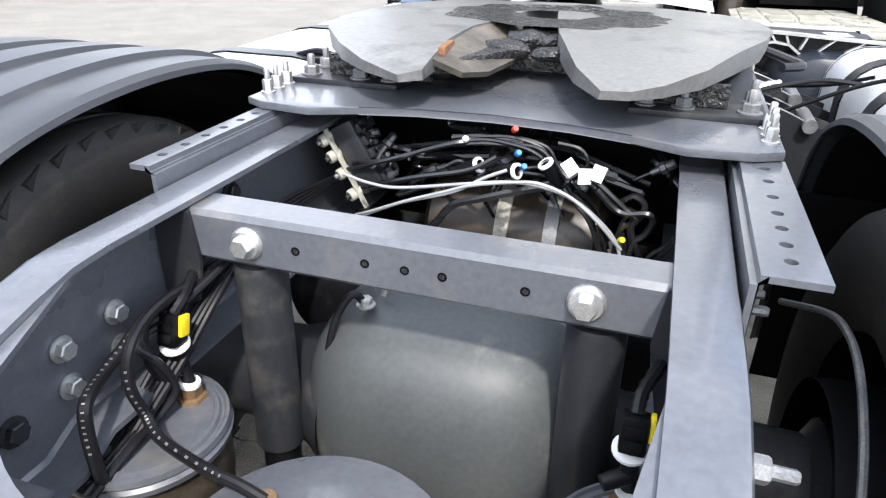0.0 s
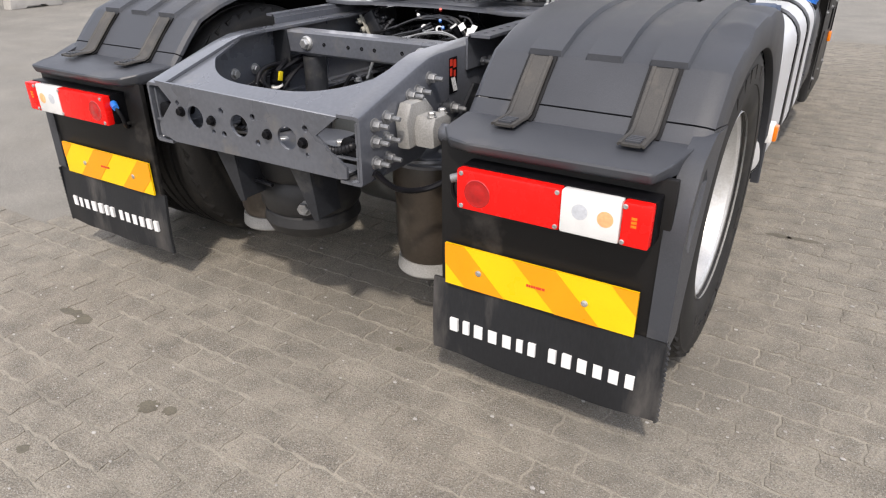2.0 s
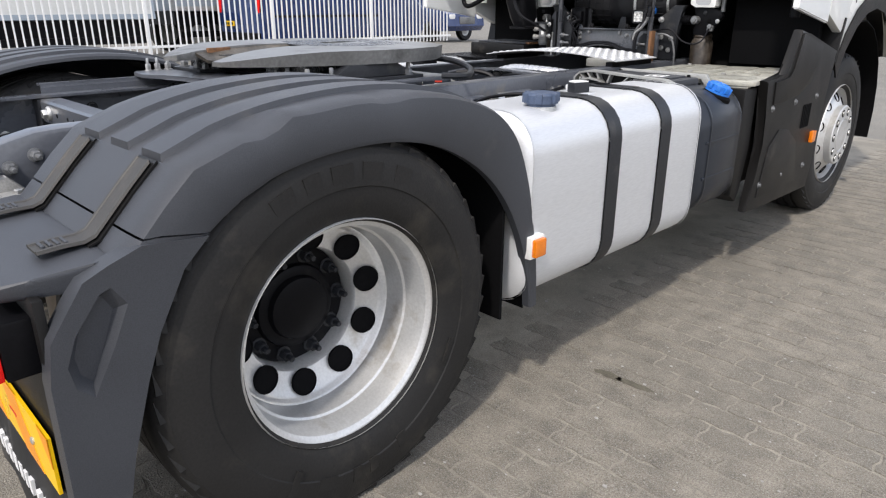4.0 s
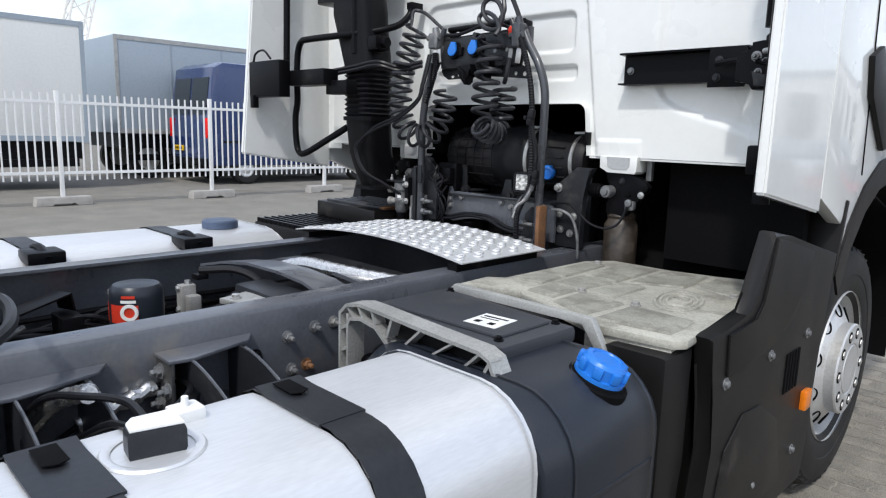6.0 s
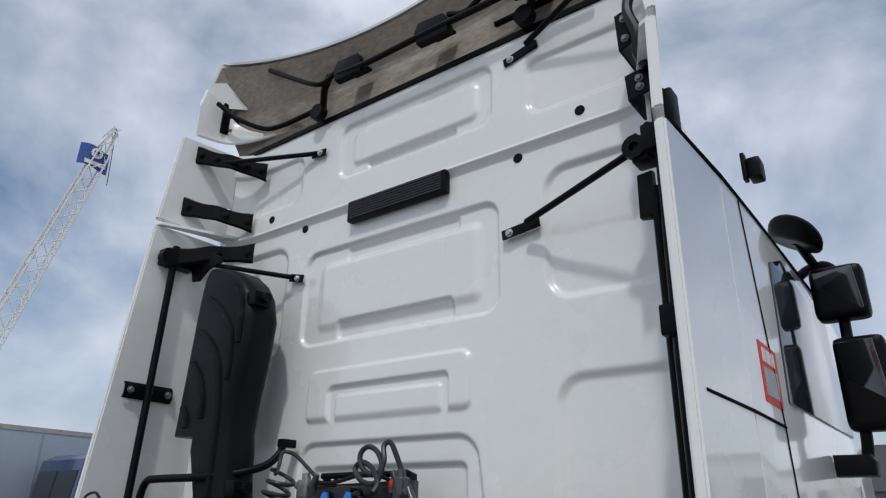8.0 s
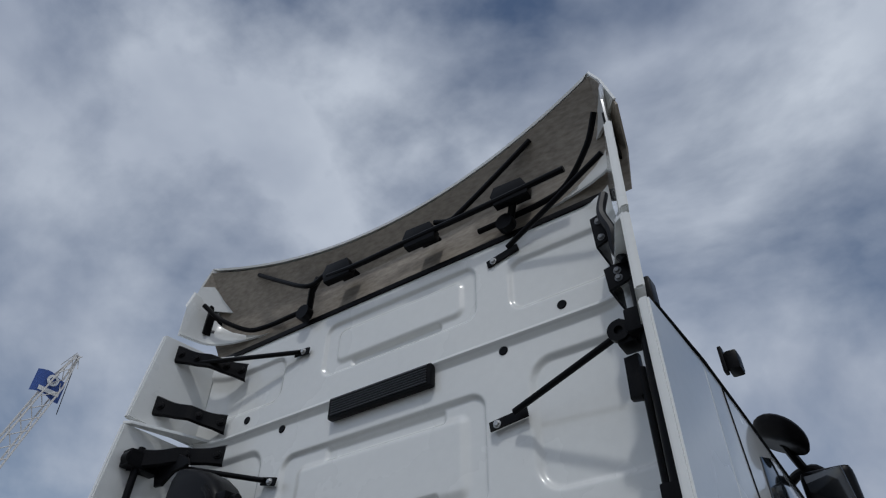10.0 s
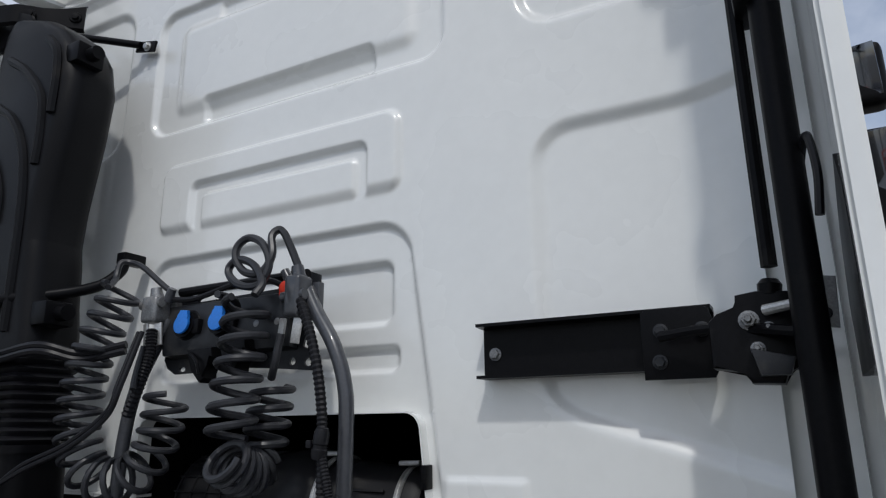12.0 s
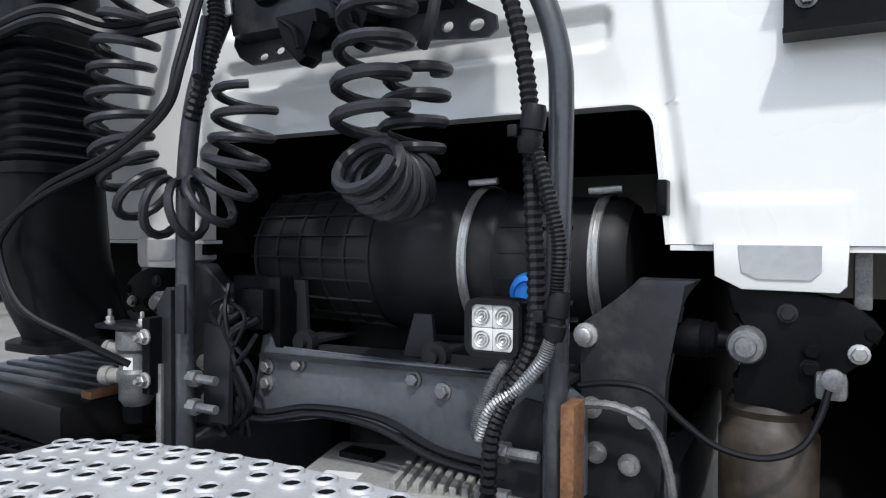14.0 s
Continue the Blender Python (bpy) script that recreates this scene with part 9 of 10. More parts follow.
for k in (0.0, 0.011):
    hose("cable", "thin black cable slung across the air intake", [(-0.22 - k, 2.88, 1.66), (-0.205 - k, 2.83, 1.54), (-0.232, 2.82, 1.467 + k), (-0.339, 2.81, 1.402 + k), (-0.458, 2.785, 1.353 + k), (-0.560 + k, 2.775, 1.299), (-0.580 + k, 2.775, 1.255), (-0.528 + k, 2.78, 1.171), (-0.445 + k, 2.82, 1.121), (-0.40 + k, 2.88, 1.075)], 0.0058)
for z in (1.665, 1.650):
    hose("air_hose", "black hose bundle round the intake duct", [(-0.27, 2.88, z - 0.03), (-0.36, 2.83, z - 0.05), (-0.44, 2.775, z - 0.03), (-0.60, 2.77, z - 0.045), (-0.82, 2.77, z - 0.06)], 0.009)

# air filter
af = thing("air_filter", "large black ribbed air filter canister behind the cab", "air filter", (0, 3.24, 1.06))
AY, AZ = 3.24, 1.250
bm = B()
lathe(bm, (-0.36, AY, AZ), (1, 0, 0), [(0.0, 0.0), (0.09, 0.0), (0.112, 0.008), (0.122, 0.03), (0.129, 0.28), (0.131, 0.33), (0.139, 0.345), (0.141, 0.38), (0.139, 0.43), (0.128, 0.45), (0.124, 0.462)], 48)
can = part("canister", bm, FILTERM, af)
for k in range(6):
    bm = B()
    x = -0.335 + 0.052 * k
    r_ = 0.1225 + 0.0014 * k
    lathe(bm, (x, AY, AZ), (1, 0, 0), [(r_, 0), (r_ + 0.0045, 0.001), (r_ + 0.0045, 0.004), (r_, 0.005)], 44)
    part("ring_rib", bm, FILTERM, can)
for k in range(20):
    bm = B()
    mm = Matrix.Translation((-0.36, AY, AZ)) @ Matrix.Rotation(2 * math.pi * k / 20, 4, "X") @ Matrix.Rotation(-0.027, 4, "Y")
    box(bm, 0.02, 0.29, -0.0015, 0.0015, 0.118, 0.1265, m=mm)
    part("long_rib", bm, FILTERM, can)
bm = B()
lathe(bm, (0.10, AY, AZ), (1, 0, 0), [(0.122, 0.0), (0.118, 0.02), (0.116, 0.05), (0.112, 0.055), (0.112, 0.10), (0.108, 0.11), (0.104, 0.19), (0.104, 0.24), (0.09, 0.26), (0.0, 0.27)], 44)
hood_ = part("outlet_hood", bm, FILTERM, af)
for k in range(5):
    bm = B()
    mm = Matrix.Translation((0.16, AY, AZ)) @ Matrix.Rotation(radians(60 + 22 * k), 4, "X")
    box(bm, 0.0, 0.12, -0.003, 0.003, 0.10, 0.114, 0.001, m=mm)
    part("hood_rib", bm, FILTERM, hood_)
for x, r in ((0.096, 0.129), (0.305, 0.110)):
    bm = B()
    lathe(bm, (x, AY, AZ), (1, 0, 0), [(r - 0.003, 0), (r, 0.002), (r, 0.006), (r - 0.002, 0.008), (r, 0.010), (r, 0.016), (r - 0.003, 0.018)], 44)
    cl_ = part("steel_clamp", bm, ZINC, af, "bright steel band clamp")
    bm = B()
    cyl(bm, (x - 0.012, AY - 0.05, AZ + r + 0.002), (x + 0.04, AY - 0.05, AZ + r + 0.004), 0.006, 0.006, 10)
    part("clamp_screw", bm, ZINC, cl_)
bm = B()
lathe(bm, (0.215, AY - 0.104, AZ - 0.045), (0.2, -1, -0.2), [(0.030, 0), (0.029, 0.018), (0.022, 0.024), (0.020, 0.020), (0, 0.020)], 20)
part("blue_plug", bm, BLUEP, af, "blue plug on the filter hood")
for x, zt in ((-0.20, 1.21), (0.055, 1.165)):
    bm = B()
    prism(bm, [(x - 0.035, 1.095), (x + 0.025, 1.095), (x + 0.018, zt), (x - 0.014, zt)], "y", 3.075, 3.085, bev=0.002)
    part("mount_leg", bm, FRAMED, af)
    bm = B()
    box(bm, x - 0.035, x + 0.025, 3.085, 3.22, 1.095, 1.103, 0.002)
    part("mount_foot", bm, FRAMED, af)
    bm = B()
    lathe(bm, (x + 0.040, 3.06, 1.105), (0, -1, 0), [(0.0, 0), (0.022, 0), (0.022, 0.018), (0.010, 0.018), (0.010, 0.028), (0, 0.028)], 18)
    part("rubber_mount", bm, FILTERM, af)

xm = thing("cab_crossmember", "dark grey steel crossmember below the air filter", "crossmember", (0, 3.02, 0.97))
bm = B()
prism(bm, [(-0.225, 1.118), (-0.21, 1.122), (-0.198, 1.097), (0.03, 1.097), (0.30, 1.097), (0.34, 1.07), (0.34, 0.945), (0.24, 0.950), (0.17, 0.968), (0.06, 0.988), (-0.02, 0.995), (-0.097, 0.995), (-0.15, 0.980), (-0.193, 0.970), (-0.235, 0.975), (-0.246, 0.995)], "y", 3.015, 3.03, bev=0.003)
part("face", bm, FRAME, xm)
bm = B()
prism(bm, [(-0.22, 1.083), (0.32, 1.092), (0.32, 1.098), (-0.22, 1.09)], "y", 3.0, 3.13)
part("top_flange", bm, FRAMED, xm)
for x, z in ((-0.144, 1.076), (0.077, 1.074), (0.127, 1.061), (-0.212, 1.038), (-0.212, 1.066)):
    bm = B()
    hexbolt(bm, (x, 3.015, z), (0, -1, 0), 0.010, 0.009)
    part("bolt", bm, ZINCD, xm)
hose("cable", "black cables sagging along the crossmember", [(-0.30, 2.98, 1.12), (-0.26, 2.98, 1.02), (-0.20, 2.99, 0.995), (-0.10, 2.99, 1.015), (0.03, 2.99, 1.015), (0.14, 2.98, 0.985), (0.25, 2.97, 0.98)], 0.006)
hose("cable", "black cables sagging along the crossmember", [(-0.29, 2.98, 1.10), (-0.25, 2.98, 1.0), (-0.19, 2.98, 0.985), (-0.08, 2.98, 1.008), (0.03, 2.98, 1.004), (0.14, 2.97, 0.975), (0.25, 2.96, 0.97)], 0.006)

# work lamp
wl_ = thing("work_lamp", "small square work lamp with four clear cells", "work lamp", (0.228, 2.97, 1.12))
bm = B()
box(bm, 0.204, 0.279, 2.934, 2.978, 1.134, 1.210, 0.014, 3)
part("housing", bm, BLACK, wl_)
bm = B()
ring_ = rbox_ring(0.204, 0.279, 1.134, 1.210, 0.016, 5)
ins_ = rbox_ring(0.2115, 0.2715, 1.1415, 1.2025, 0.010, 5)
ro = [bm.verts.new((x, 2.926, z)) for x, z in ring_]
ri = [bm.verts.new((x, 2.926, z)) for x, z in ins_]
rb = [bm.verts.new((x, 2.938, z)) for x, z in ring_]
rc = [bm.verts.new((x, 2.934, z)) for x, z in ins_]
for i in range(len(ro)):
    j = (i + 1) % len(ro)
    bm.faces.new((ro[i], ro[j], ri[j], ri[i]))
    bm.faces.new((ro[i], rb[i], rb[j], ro[j]))
    bm.faces.new((ri[i], ri[j], rc[j], rc[i]))
part("bezel", bm, HOSE, wl_, "black rubber bezel")
for i in range(2):
    for j in range(2):
        bm = B()
        x, z = 0.2265 + 0.030 * i, 1.157 + 0.030 * j
        box(bm, x - 0.0148, x + 0.0148, 2.931, 2.936, z - 0.0148, z + 0.0148, 0.002)
        ln = part("lens", bm, WHITEL, wl_)
        bm = B()
        for r_ in (0.0115, 0.0075, 0.0038):
            lathe(bm, (x, 2.931, z), (0, -1, 0), [(r_, 0), (r_ - 0.0006, 0.0018), (r_ - 0.0026, 0.0004)], 18)
        part("lens_ring", bm, ZINC, ln)

# cab tilt and suspension parts
for s in (1, -1):
    cs = thing("cab_mount", "black cast cab suspension mount with arm and bolts", "cab mount", (s * 0.45, 3.1, 0.9), "cab mounts")
    bm = B()
    prism(bm, [(s * 0.32, 0.93), (s * 0.43, 0.93), (s * 0.435, 1.10), (s * 0.445, 1.20), (s * 0.475, 1.235), (s * 0.40, 1.235), (s * 0.375, 1.21), (s * 0.315, 1.165), (s * 0.33, 1.12)], "y", 3.05, 3.085, bev=0.008)
    part("horn", bm, FRAMED, cs)
    bm = B()
    lathe(bm, (s * 0.33, 3.05, 1.155), (0, -1, 0), [(0.017, 0), (0.017, 0.005), (0.0115, 0.006), (0.0115, 0.020), (0.008, 0.022), (0, 0.022)], 12)
    part("bolt", bm, ZINC, cs)
    bm = B()
    lathe(bm, (s * 0.43, 3.10, 1.155), (s, 0, -0.02), [(0.0, 0), (0.024, 0.0), (0.026, 0.008), (0.026, 0.042), (0.023, 0.044), (0.025, 0.050), (0.022, 0.054), (0.024, 0.060), (0.013, 0.064), (0.013, 0.11)], 24)
    part("bush", bm, BLACK, cs)
    bm = B()
    lathe(bm, (s * 0.53, 3.06, 1.155), (0, -1, 0), [(0.0, -0.03), (0.022, -0.03), (0.023, 0.006), (0.020, 0.012), (0.0135, 0.013), (0.012, 0.022), (0, 0.023)], 20)
    part("ball_joint", bm, ZINCD, cs)
    bm = B()
    prism(bm, [(s * 0.505, 1.225), (s * 0.56, 1.232), (s * 0.639, 1.212), (s * 0.668, 1.192), (s * 0.678, 1.178), (s * 0.672, 1.162), (s * 0.652, 1.145), (s * 0.63, 1.11), (s * 0.615, 1.10), (s * 0.593, 1.068), (s * 0.515, 1.075), (s * 0.512, 1.11), (s * 0.530, 1.13), (s * 0.536, 1.17), (s * 0.512, 1.19)], "y", 3.088, 3.12, bev=0.006)
    part("lever", bm, BLACK, cs)
    bm = B()
    lathe(bm, (s * 0.553, 3.14, 0.75), (0, 0, 1), [(0.0, 0), (0.060, 0), (0.062, 0.28), (0.054, 0.295), (0.050, 0.305), (0.054, 0.315), (0.048, 0.330), (0.0, 0.34)], 28)
    part("air_strut", bm, BROWNP, cs)
    for x, z in ((0.402, 1.050), (0.338, 1.056), (0.345, 0.995), (0.39, 0.985)):
        bm = B()
        lathe(bm, (s * x, 3.05, z), (0, -1, 0), [(0.015, 0), (0.015, 0.003), (0.009, 0.003), (0.009, 0.011), (0, 0.012)], 14)
        part("bolt", bm, ZINC, cs)
    bm = B()
    box(bm, s * 0.648, s * 0.668, 3.12, 3.14, 1.20, 1.275, 0.003)
    part("stay", bm, ZINCD, cs)
    for x, z, mm in ((0.652, 1.150, ZINC), (0.575, 1.195, FRAMED), (0.602, 1.150, DEEP), (0.60, 1.128, BLACK)):
        bm = B()
        hexbolt(bm, (s * x, 3.088, z), (0, -1, 0), 0.009, 0.007)
        part("bolt", bm, mm, cs)
    bm = B()
    lathe(bm, (s * 0.666, 3.087, 1.175), (0, -1, 0), [(0.009, 0), (0.008, 0.001), (0, 0.001)], 14)
    part("round_hole", bm, DEEP, cs)
    bm = B()
    box(bm, s * 0.605, s * 0.640, 3.06, 3.085, 1.095, 1.128, 0.008)
    lathe(bm, (s * 0.624, 3.06, 1.122), (0, -1, 0), [(0.013, 0), (0.013, 0.010), (0.008, 0.012), (0, 0.012)], 14)
    part("cable_clevis", bm, ZINCD, cs)
hose("brake_pipe", "thin steel-clipped cable from the lever to the frame", [(0.335, 3.0, 1.095), (0.38, 3.0, 1.103), (0.425, 3.0, 1.098), (0.46, 3.01, 1.065), (0.50, 3.02, 1.035), (0.55, 3.03, 1.025), (0.59, 3.04, 1.04), (0.61, 3.05, 1.075), (0.62, 3.055, 1.11)], 0.0045)
hose("brake_pipe", "grey braided hose beside the frame", [(0.345, 2.99, 1.075), (0.39, 2.99, 1.075), (0.43, 3.0, 1.05), (0.45, 3.01, 0.98), (0.45, 3.02, 0.90)], 0.0055, ZINCD, 8, 0.001)

# level valve beside the far post
lv = thing("level_valve", "grey metal levelling valve beside the far post", "valve", (-0.47, 2.95, 1.0))
bm = B()
lathe(bm, (-0.462, 2.95, 0.985), (0, 0, 1), [(0.0, 0), (0.022, 0.0), (0.030, 0.012), (0.030, 0.040), (0.034, 0.046), (0.034, 0.060), (0.029, 0.066), (0.029, 0.095), (0.035, 0.102), (0.035, 0.135), (0.0, 0.136)], 26)
body = part("body", bm, ZINCD, lv)
bm = B()
prism(bm, [(-0.535, 2.925), (-0.525, 2.912), (-0.40, 2.912), (-0.385, 2.925), (-0.385, 2.98), (-0.535, 2.98)], "z", 1.122, 1.130, bev=0.002)
part("flange", bm, FRAMED, lv)
for x in (-0.515, -0.428):
    bm = B()
    hexbolt(bm, (x, 2.935, 1.130), (0, 0, 1), 0.0075, 0.009, True, 0.010)
    part("nut", bm, ZINC, lv)
bm = B()
box(bm, -0.392, -0.372, 2.905, 2.975, 1.02, 1.15, 0.004)
part("side_plate", bm, BLACK, lv)
for z in (1.045, 1.118):
    bm = B()
    hexbolt(bm, (-0.382, 2.905, z), (0, -1, 0), 0.010, 0.010, True, 0.006)
    part("nut", bm, ZINC, lv)
for z, r_ in ((1.035, 0.017), (1.085, 0.015)):
    bm = B()
    lathe(bm, (-0.485, 2.94, z), (-1, -0.25, 0), [(r_ * 0.8, 0), (r_ * 0.8, 0.025), (r_, 0.026), (r_, 0.042), (r_ * 0.7, 0.046), (0, 0.046)], 14)
    part("port", bm, CAST, lv, "pale grey round port")
bm = B()
sheet(bm, [[Vector((-0.462 + 0.0303 * math.sin(a), 2.95 - 0.0303 * math.cos(a), z)) for z in (1.052, 1.074)] for a in (0.1, 0.3, 0.5, 0.7)], 0.0005, up=(0, -1, 0))
part("label", bm, PAPER, body)
bm = B()
lathe(bm, (-0.462, 2.95, 0.955), (0, 0, 1), [(0.0, 0), (0.022, 0), (0.024, 0.01), (0.024, 0.03), (0, 0.03)], 10)
part("drain_cap", bm, BLACK, lv)
bl = thing("bracket_plate", "dark bolted bracket plate with tangled cables beside the post", "bracket", (-0.28, 3.0, 0.95))
bm = B()
box(bm, -0.30, -0.19, 3.02, 3.06, 1.08, 1.22, 0.008)
box(bm, -0.26, -0.20, 2.99, 3.02, 1.13, 1.20, 0.008)
part("body", bm, BLACK, bl)
rnd = random.Random(9)
for k in range(9):
    a = Vector((rnd.uniform(-0.29, -0.20), 2.985, rnd.uniform(1.10, 1.22)))
    b = Vector((rnd.uniform(-0.28, -0.21), 2.98, rnd.uniform(0.95, 1.02)))
    hose("cable", "thin black cable beside the far post", [a, a.lerp(b, 0.3) + Vector((rnd.uniform(-0.04, 0.06), -0.02, 0.02)), a.lerp(b, 0.7) + Vector((rnd.uniform(-0.04, 0.05), -0.01, 0)), b], rnd.choice((0.004, 0.005, 0.006)), None, 6)

# grey electronic box in front of the catwalk
ec = thing("control_unit", "grey ribbed electronic control unit with white label", "control unit", (0.05, 3.1, 0.86))
bm = B()
m = Matrix.Translation((0.04, 3.06, 0.900)) @ Matrix.Rotation(0.25, 4, "Z")
box(bm, -0.16, 0.16, -0.11, 0.11, -0.03, 0.02, 0.008, m=m)
part("case", bm, ALUDULL, ec)
for k in range(9):
    bm = B()
    box(bm, 0.0 + 0.018 * k, 0.010 + 0.018 * k, -0.10, 0.10, 0.02, 0.034, 0.002, m=m)
    part("fin", bm, ALUDULL, ec)
bm = B()
box(bm, -0.12, -0.06, -0.07, -0.045, 0.020, 0.0212, m=m)
part("label", bm, PAPER, ec)
bm = B()
box(bm, -0.09, -0.02, 3.05, 3.09, 0.86, 0.93, 0.004)
part("plug", bm, BLACK, ec)

# engine and inner wheel arches beneath the cab, near-black to paint in the shade
eng = thing("engine", "dark engine block beneath the cab", "engine", (0, 4.0, 0.4))
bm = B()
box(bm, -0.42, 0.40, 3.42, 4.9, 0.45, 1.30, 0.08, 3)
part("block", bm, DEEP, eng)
bm = B()
box(bm, -0.30, 0.28, 3.36, 3.44, 0.70, 1.12, 0.03)
part("bell_housing", bm, FRAMED, eng)
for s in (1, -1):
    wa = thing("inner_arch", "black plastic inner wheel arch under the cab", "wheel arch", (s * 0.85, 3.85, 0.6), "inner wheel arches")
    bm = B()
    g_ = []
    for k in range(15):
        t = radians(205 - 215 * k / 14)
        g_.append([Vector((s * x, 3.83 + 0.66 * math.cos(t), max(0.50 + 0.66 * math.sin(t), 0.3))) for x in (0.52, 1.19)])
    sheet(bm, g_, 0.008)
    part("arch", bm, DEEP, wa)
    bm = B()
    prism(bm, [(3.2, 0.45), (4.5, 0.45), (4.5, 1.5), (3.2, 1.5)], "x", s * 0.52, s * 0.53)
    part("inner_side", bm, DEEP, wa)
# shield and splash panels, near-black too for the shade under the cab
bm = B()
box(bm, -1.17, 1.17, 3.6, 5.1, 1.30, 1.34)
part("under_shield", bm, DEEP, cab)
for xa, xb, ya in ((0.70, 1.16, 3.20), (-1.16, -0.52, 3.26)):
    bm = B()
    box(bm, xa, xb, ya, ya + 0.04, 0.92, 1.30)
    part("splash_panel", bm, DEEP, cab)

# mirrors and side details
for s in (1, -1):
    mr_ = thing("door_mirror", "black twin door mirror on arms", "mirror", (s * 1.35, 4.1, 1.8), "door mirrors")
    for z0, z1, x0, x1, nm in ((2.36, 2.57, 1.275, 1.46, "upper"), (1.95, 2.29, 1.31, 1.48, "lower")):
        bm = B()
        box(bm, s * x0, s * x1, 4.05, 4.15, z0, z1, 0.035, 4)
        hs = part("housing", bm, BLACK, mr_)
        bm = B()
        gm = Matrix.Translation((s * (x0 + x1) / 2, 4.046, (z0 + z1) / 2)) @ Matrix.Rotation(radians(-13 * s), 4, "Z") @ Matrix.Rotation(radians(17), 4, "X")
        box(bm, -(x1 - x0) / 2 + 0.022, (x1 - x0) / 2 - 0.022, -0.004, 0.004, -(z1 - z0) / 2 + 0.024, (z1 - z0) / 2 - 0.024, 0.003, m=gm)
        part("glass", bm, MIRROR, hs, "dark mirror glass")
    bm = B()
    tube(bm, [(s * 1.20, 4.22, 2.58), (s * 1.28, 4.15, 2.60), (s * 1.36, 4.12, 2.56), (s * 1.36, 4.12, 2.30), (s * 1.36, 4.12, 2.10), (s * 1.355, 4.12, 1.93), (s * 1.345, 4.125, 1.86)], 0.020, 10)
    part("arm", bm, BLACK, mr_)
    bm = B()
    prism(bm, [(s * 1.24, 1.80), (s * 1.37, 1.80), (s * 1.375, 1.85), (s * 1.36, 1.875), (s * 1.24, 1.875)], "y", 4.08, 4.17, bev=0.015)
    part("arm_foot", bm, BLACK, mr_)
    bm = B()
    m = Matrix.Translation((s * 1.27, 3.97, 2.68)) @ Matrix.Rotation(s * 0.55, 4, "Y") @ Matrix.Rotation(-0.35, 4, "X") @ Matrix.Diagonal((0.105, 0.125, 0.040, 1))
    bmesh.ops.create_uvsphere(bm, u_segments=24, v_segments=12, radius=1.0, matrix=m)
    for v in bm.verts:
        v.co.z = max(v.co.z, 2.655 - 0.55 * (s * v.co.x - 1.27))
    tube(bm, [(s * 1.30, 4.14, 2.60), (s * 1.28, 4.08, 2.645), (s * 1.27, 4.0, 2.67)], 0.018, 10)
    part("wide_mirror", bm, BLACK, mr_)
bm = B()
box(bm, 1.2352, 1.2372, 3.205, 3.41, 1.945, 2.115)
em = thing("door_plate", "red and silver plate on the cab side", "plate", (1.24, 3.25, 1.93))
part("plate", bm, REDP, em)
bm = B()
box(bm, 1.2372, 1.2385, 3.23, 3.385, 1.965, 2.045)
part("silver_field", bm, ZINC, em)
for k in range(3):
    bm = B()
    box(bm, 1.2372, 1.2385, 3.235 + 0.05 * k, 3.272 + 0.05 * k, 2.06, 2.10)
    part("print_bar", bm, PAPER, em)
hd = thing("door_handle_trim", "black side trim on the cab door", "trim", (1.24, 3.6, 1.4))
bm = B()
prism(bm, [(3.36, 1.62), (3.46, 1.66), (3.72, 1.44), (3.70, 1.34), (3.62, 1.33), (3.40, 1.50)], "x", 1.236, 1.255, bev=0.005)
part("panel", bm, PLASTB, hd)
hn = thing("side_lamp", "small black lamp high on the cab side", "lamp", (1.25, 3.43, 2.70))
bm = B()
box(bm, 1.245, 1.29, 3.40, 3.47, 2.70, 2.775, 0.012)
box(bm, 1.233, 1.247, 3.385, 3.42, 2.69, 2.79, 0.004)
part("body", bm, BLACK, hn)

# deflector rods
dr = thing("deflector_stay", "black adjusting stay beneath the roof deflector", "stay", (0, 3.05, 3.4))
for sgn in (-1, 1):
    bm = B()
    tube(bm, [(sgn * 1.135, 2.88, 3.64), (sgn * 1.06, 2.95, 3.56), (sgn * 0.92, 3.03, 3.485), (sgn * 0.80, 3.05, 3.47), (sgn * 0.66, 3.05, 3.465), (sgn * 0.49, 3.05, 3.465)], 0.013, 10)
    part("rod", bm, BLACK, dr)
    bm = B()
    tube(bm, [(sgn * 0.82, 2.95, 3.755), (sgn * 0.62, 2.95, 3.62), (sgn * 0.47, 2.95, 3.525), (sgn * 0.40, 2.96, 3.51), (sgn * 0.32, 2.96, 3.54)], 0.012, 10)
    part("rod", bm, BLACK, dr)
    bm = B()
    box(bm, sgn * 1.163, sgn * 1.150, 2.93, 3.04, 3.50, 3.68, 0.003)
    part("end_plate", bm, BLACK, dr)
    for z in (3.53, 3.65):
        bm = B()
        hexbolt(bm, (sgn * 1.15, 2.985, z), (-sgn, 0, 0), 0.010, 0.008)
        part("bolt", bm, ZINCD, dr)
bm = B()
tube(bm, [(-0.30, 2.955, 3.51), (-0.1, 2.95, 3.49), (0.2, 2.95, 3.49), (0.55, 2.95, 3.485), (0.95, 2.95, 3.49)], 0.014, 10)
part("cross_rod", bm, BLACK, dr)
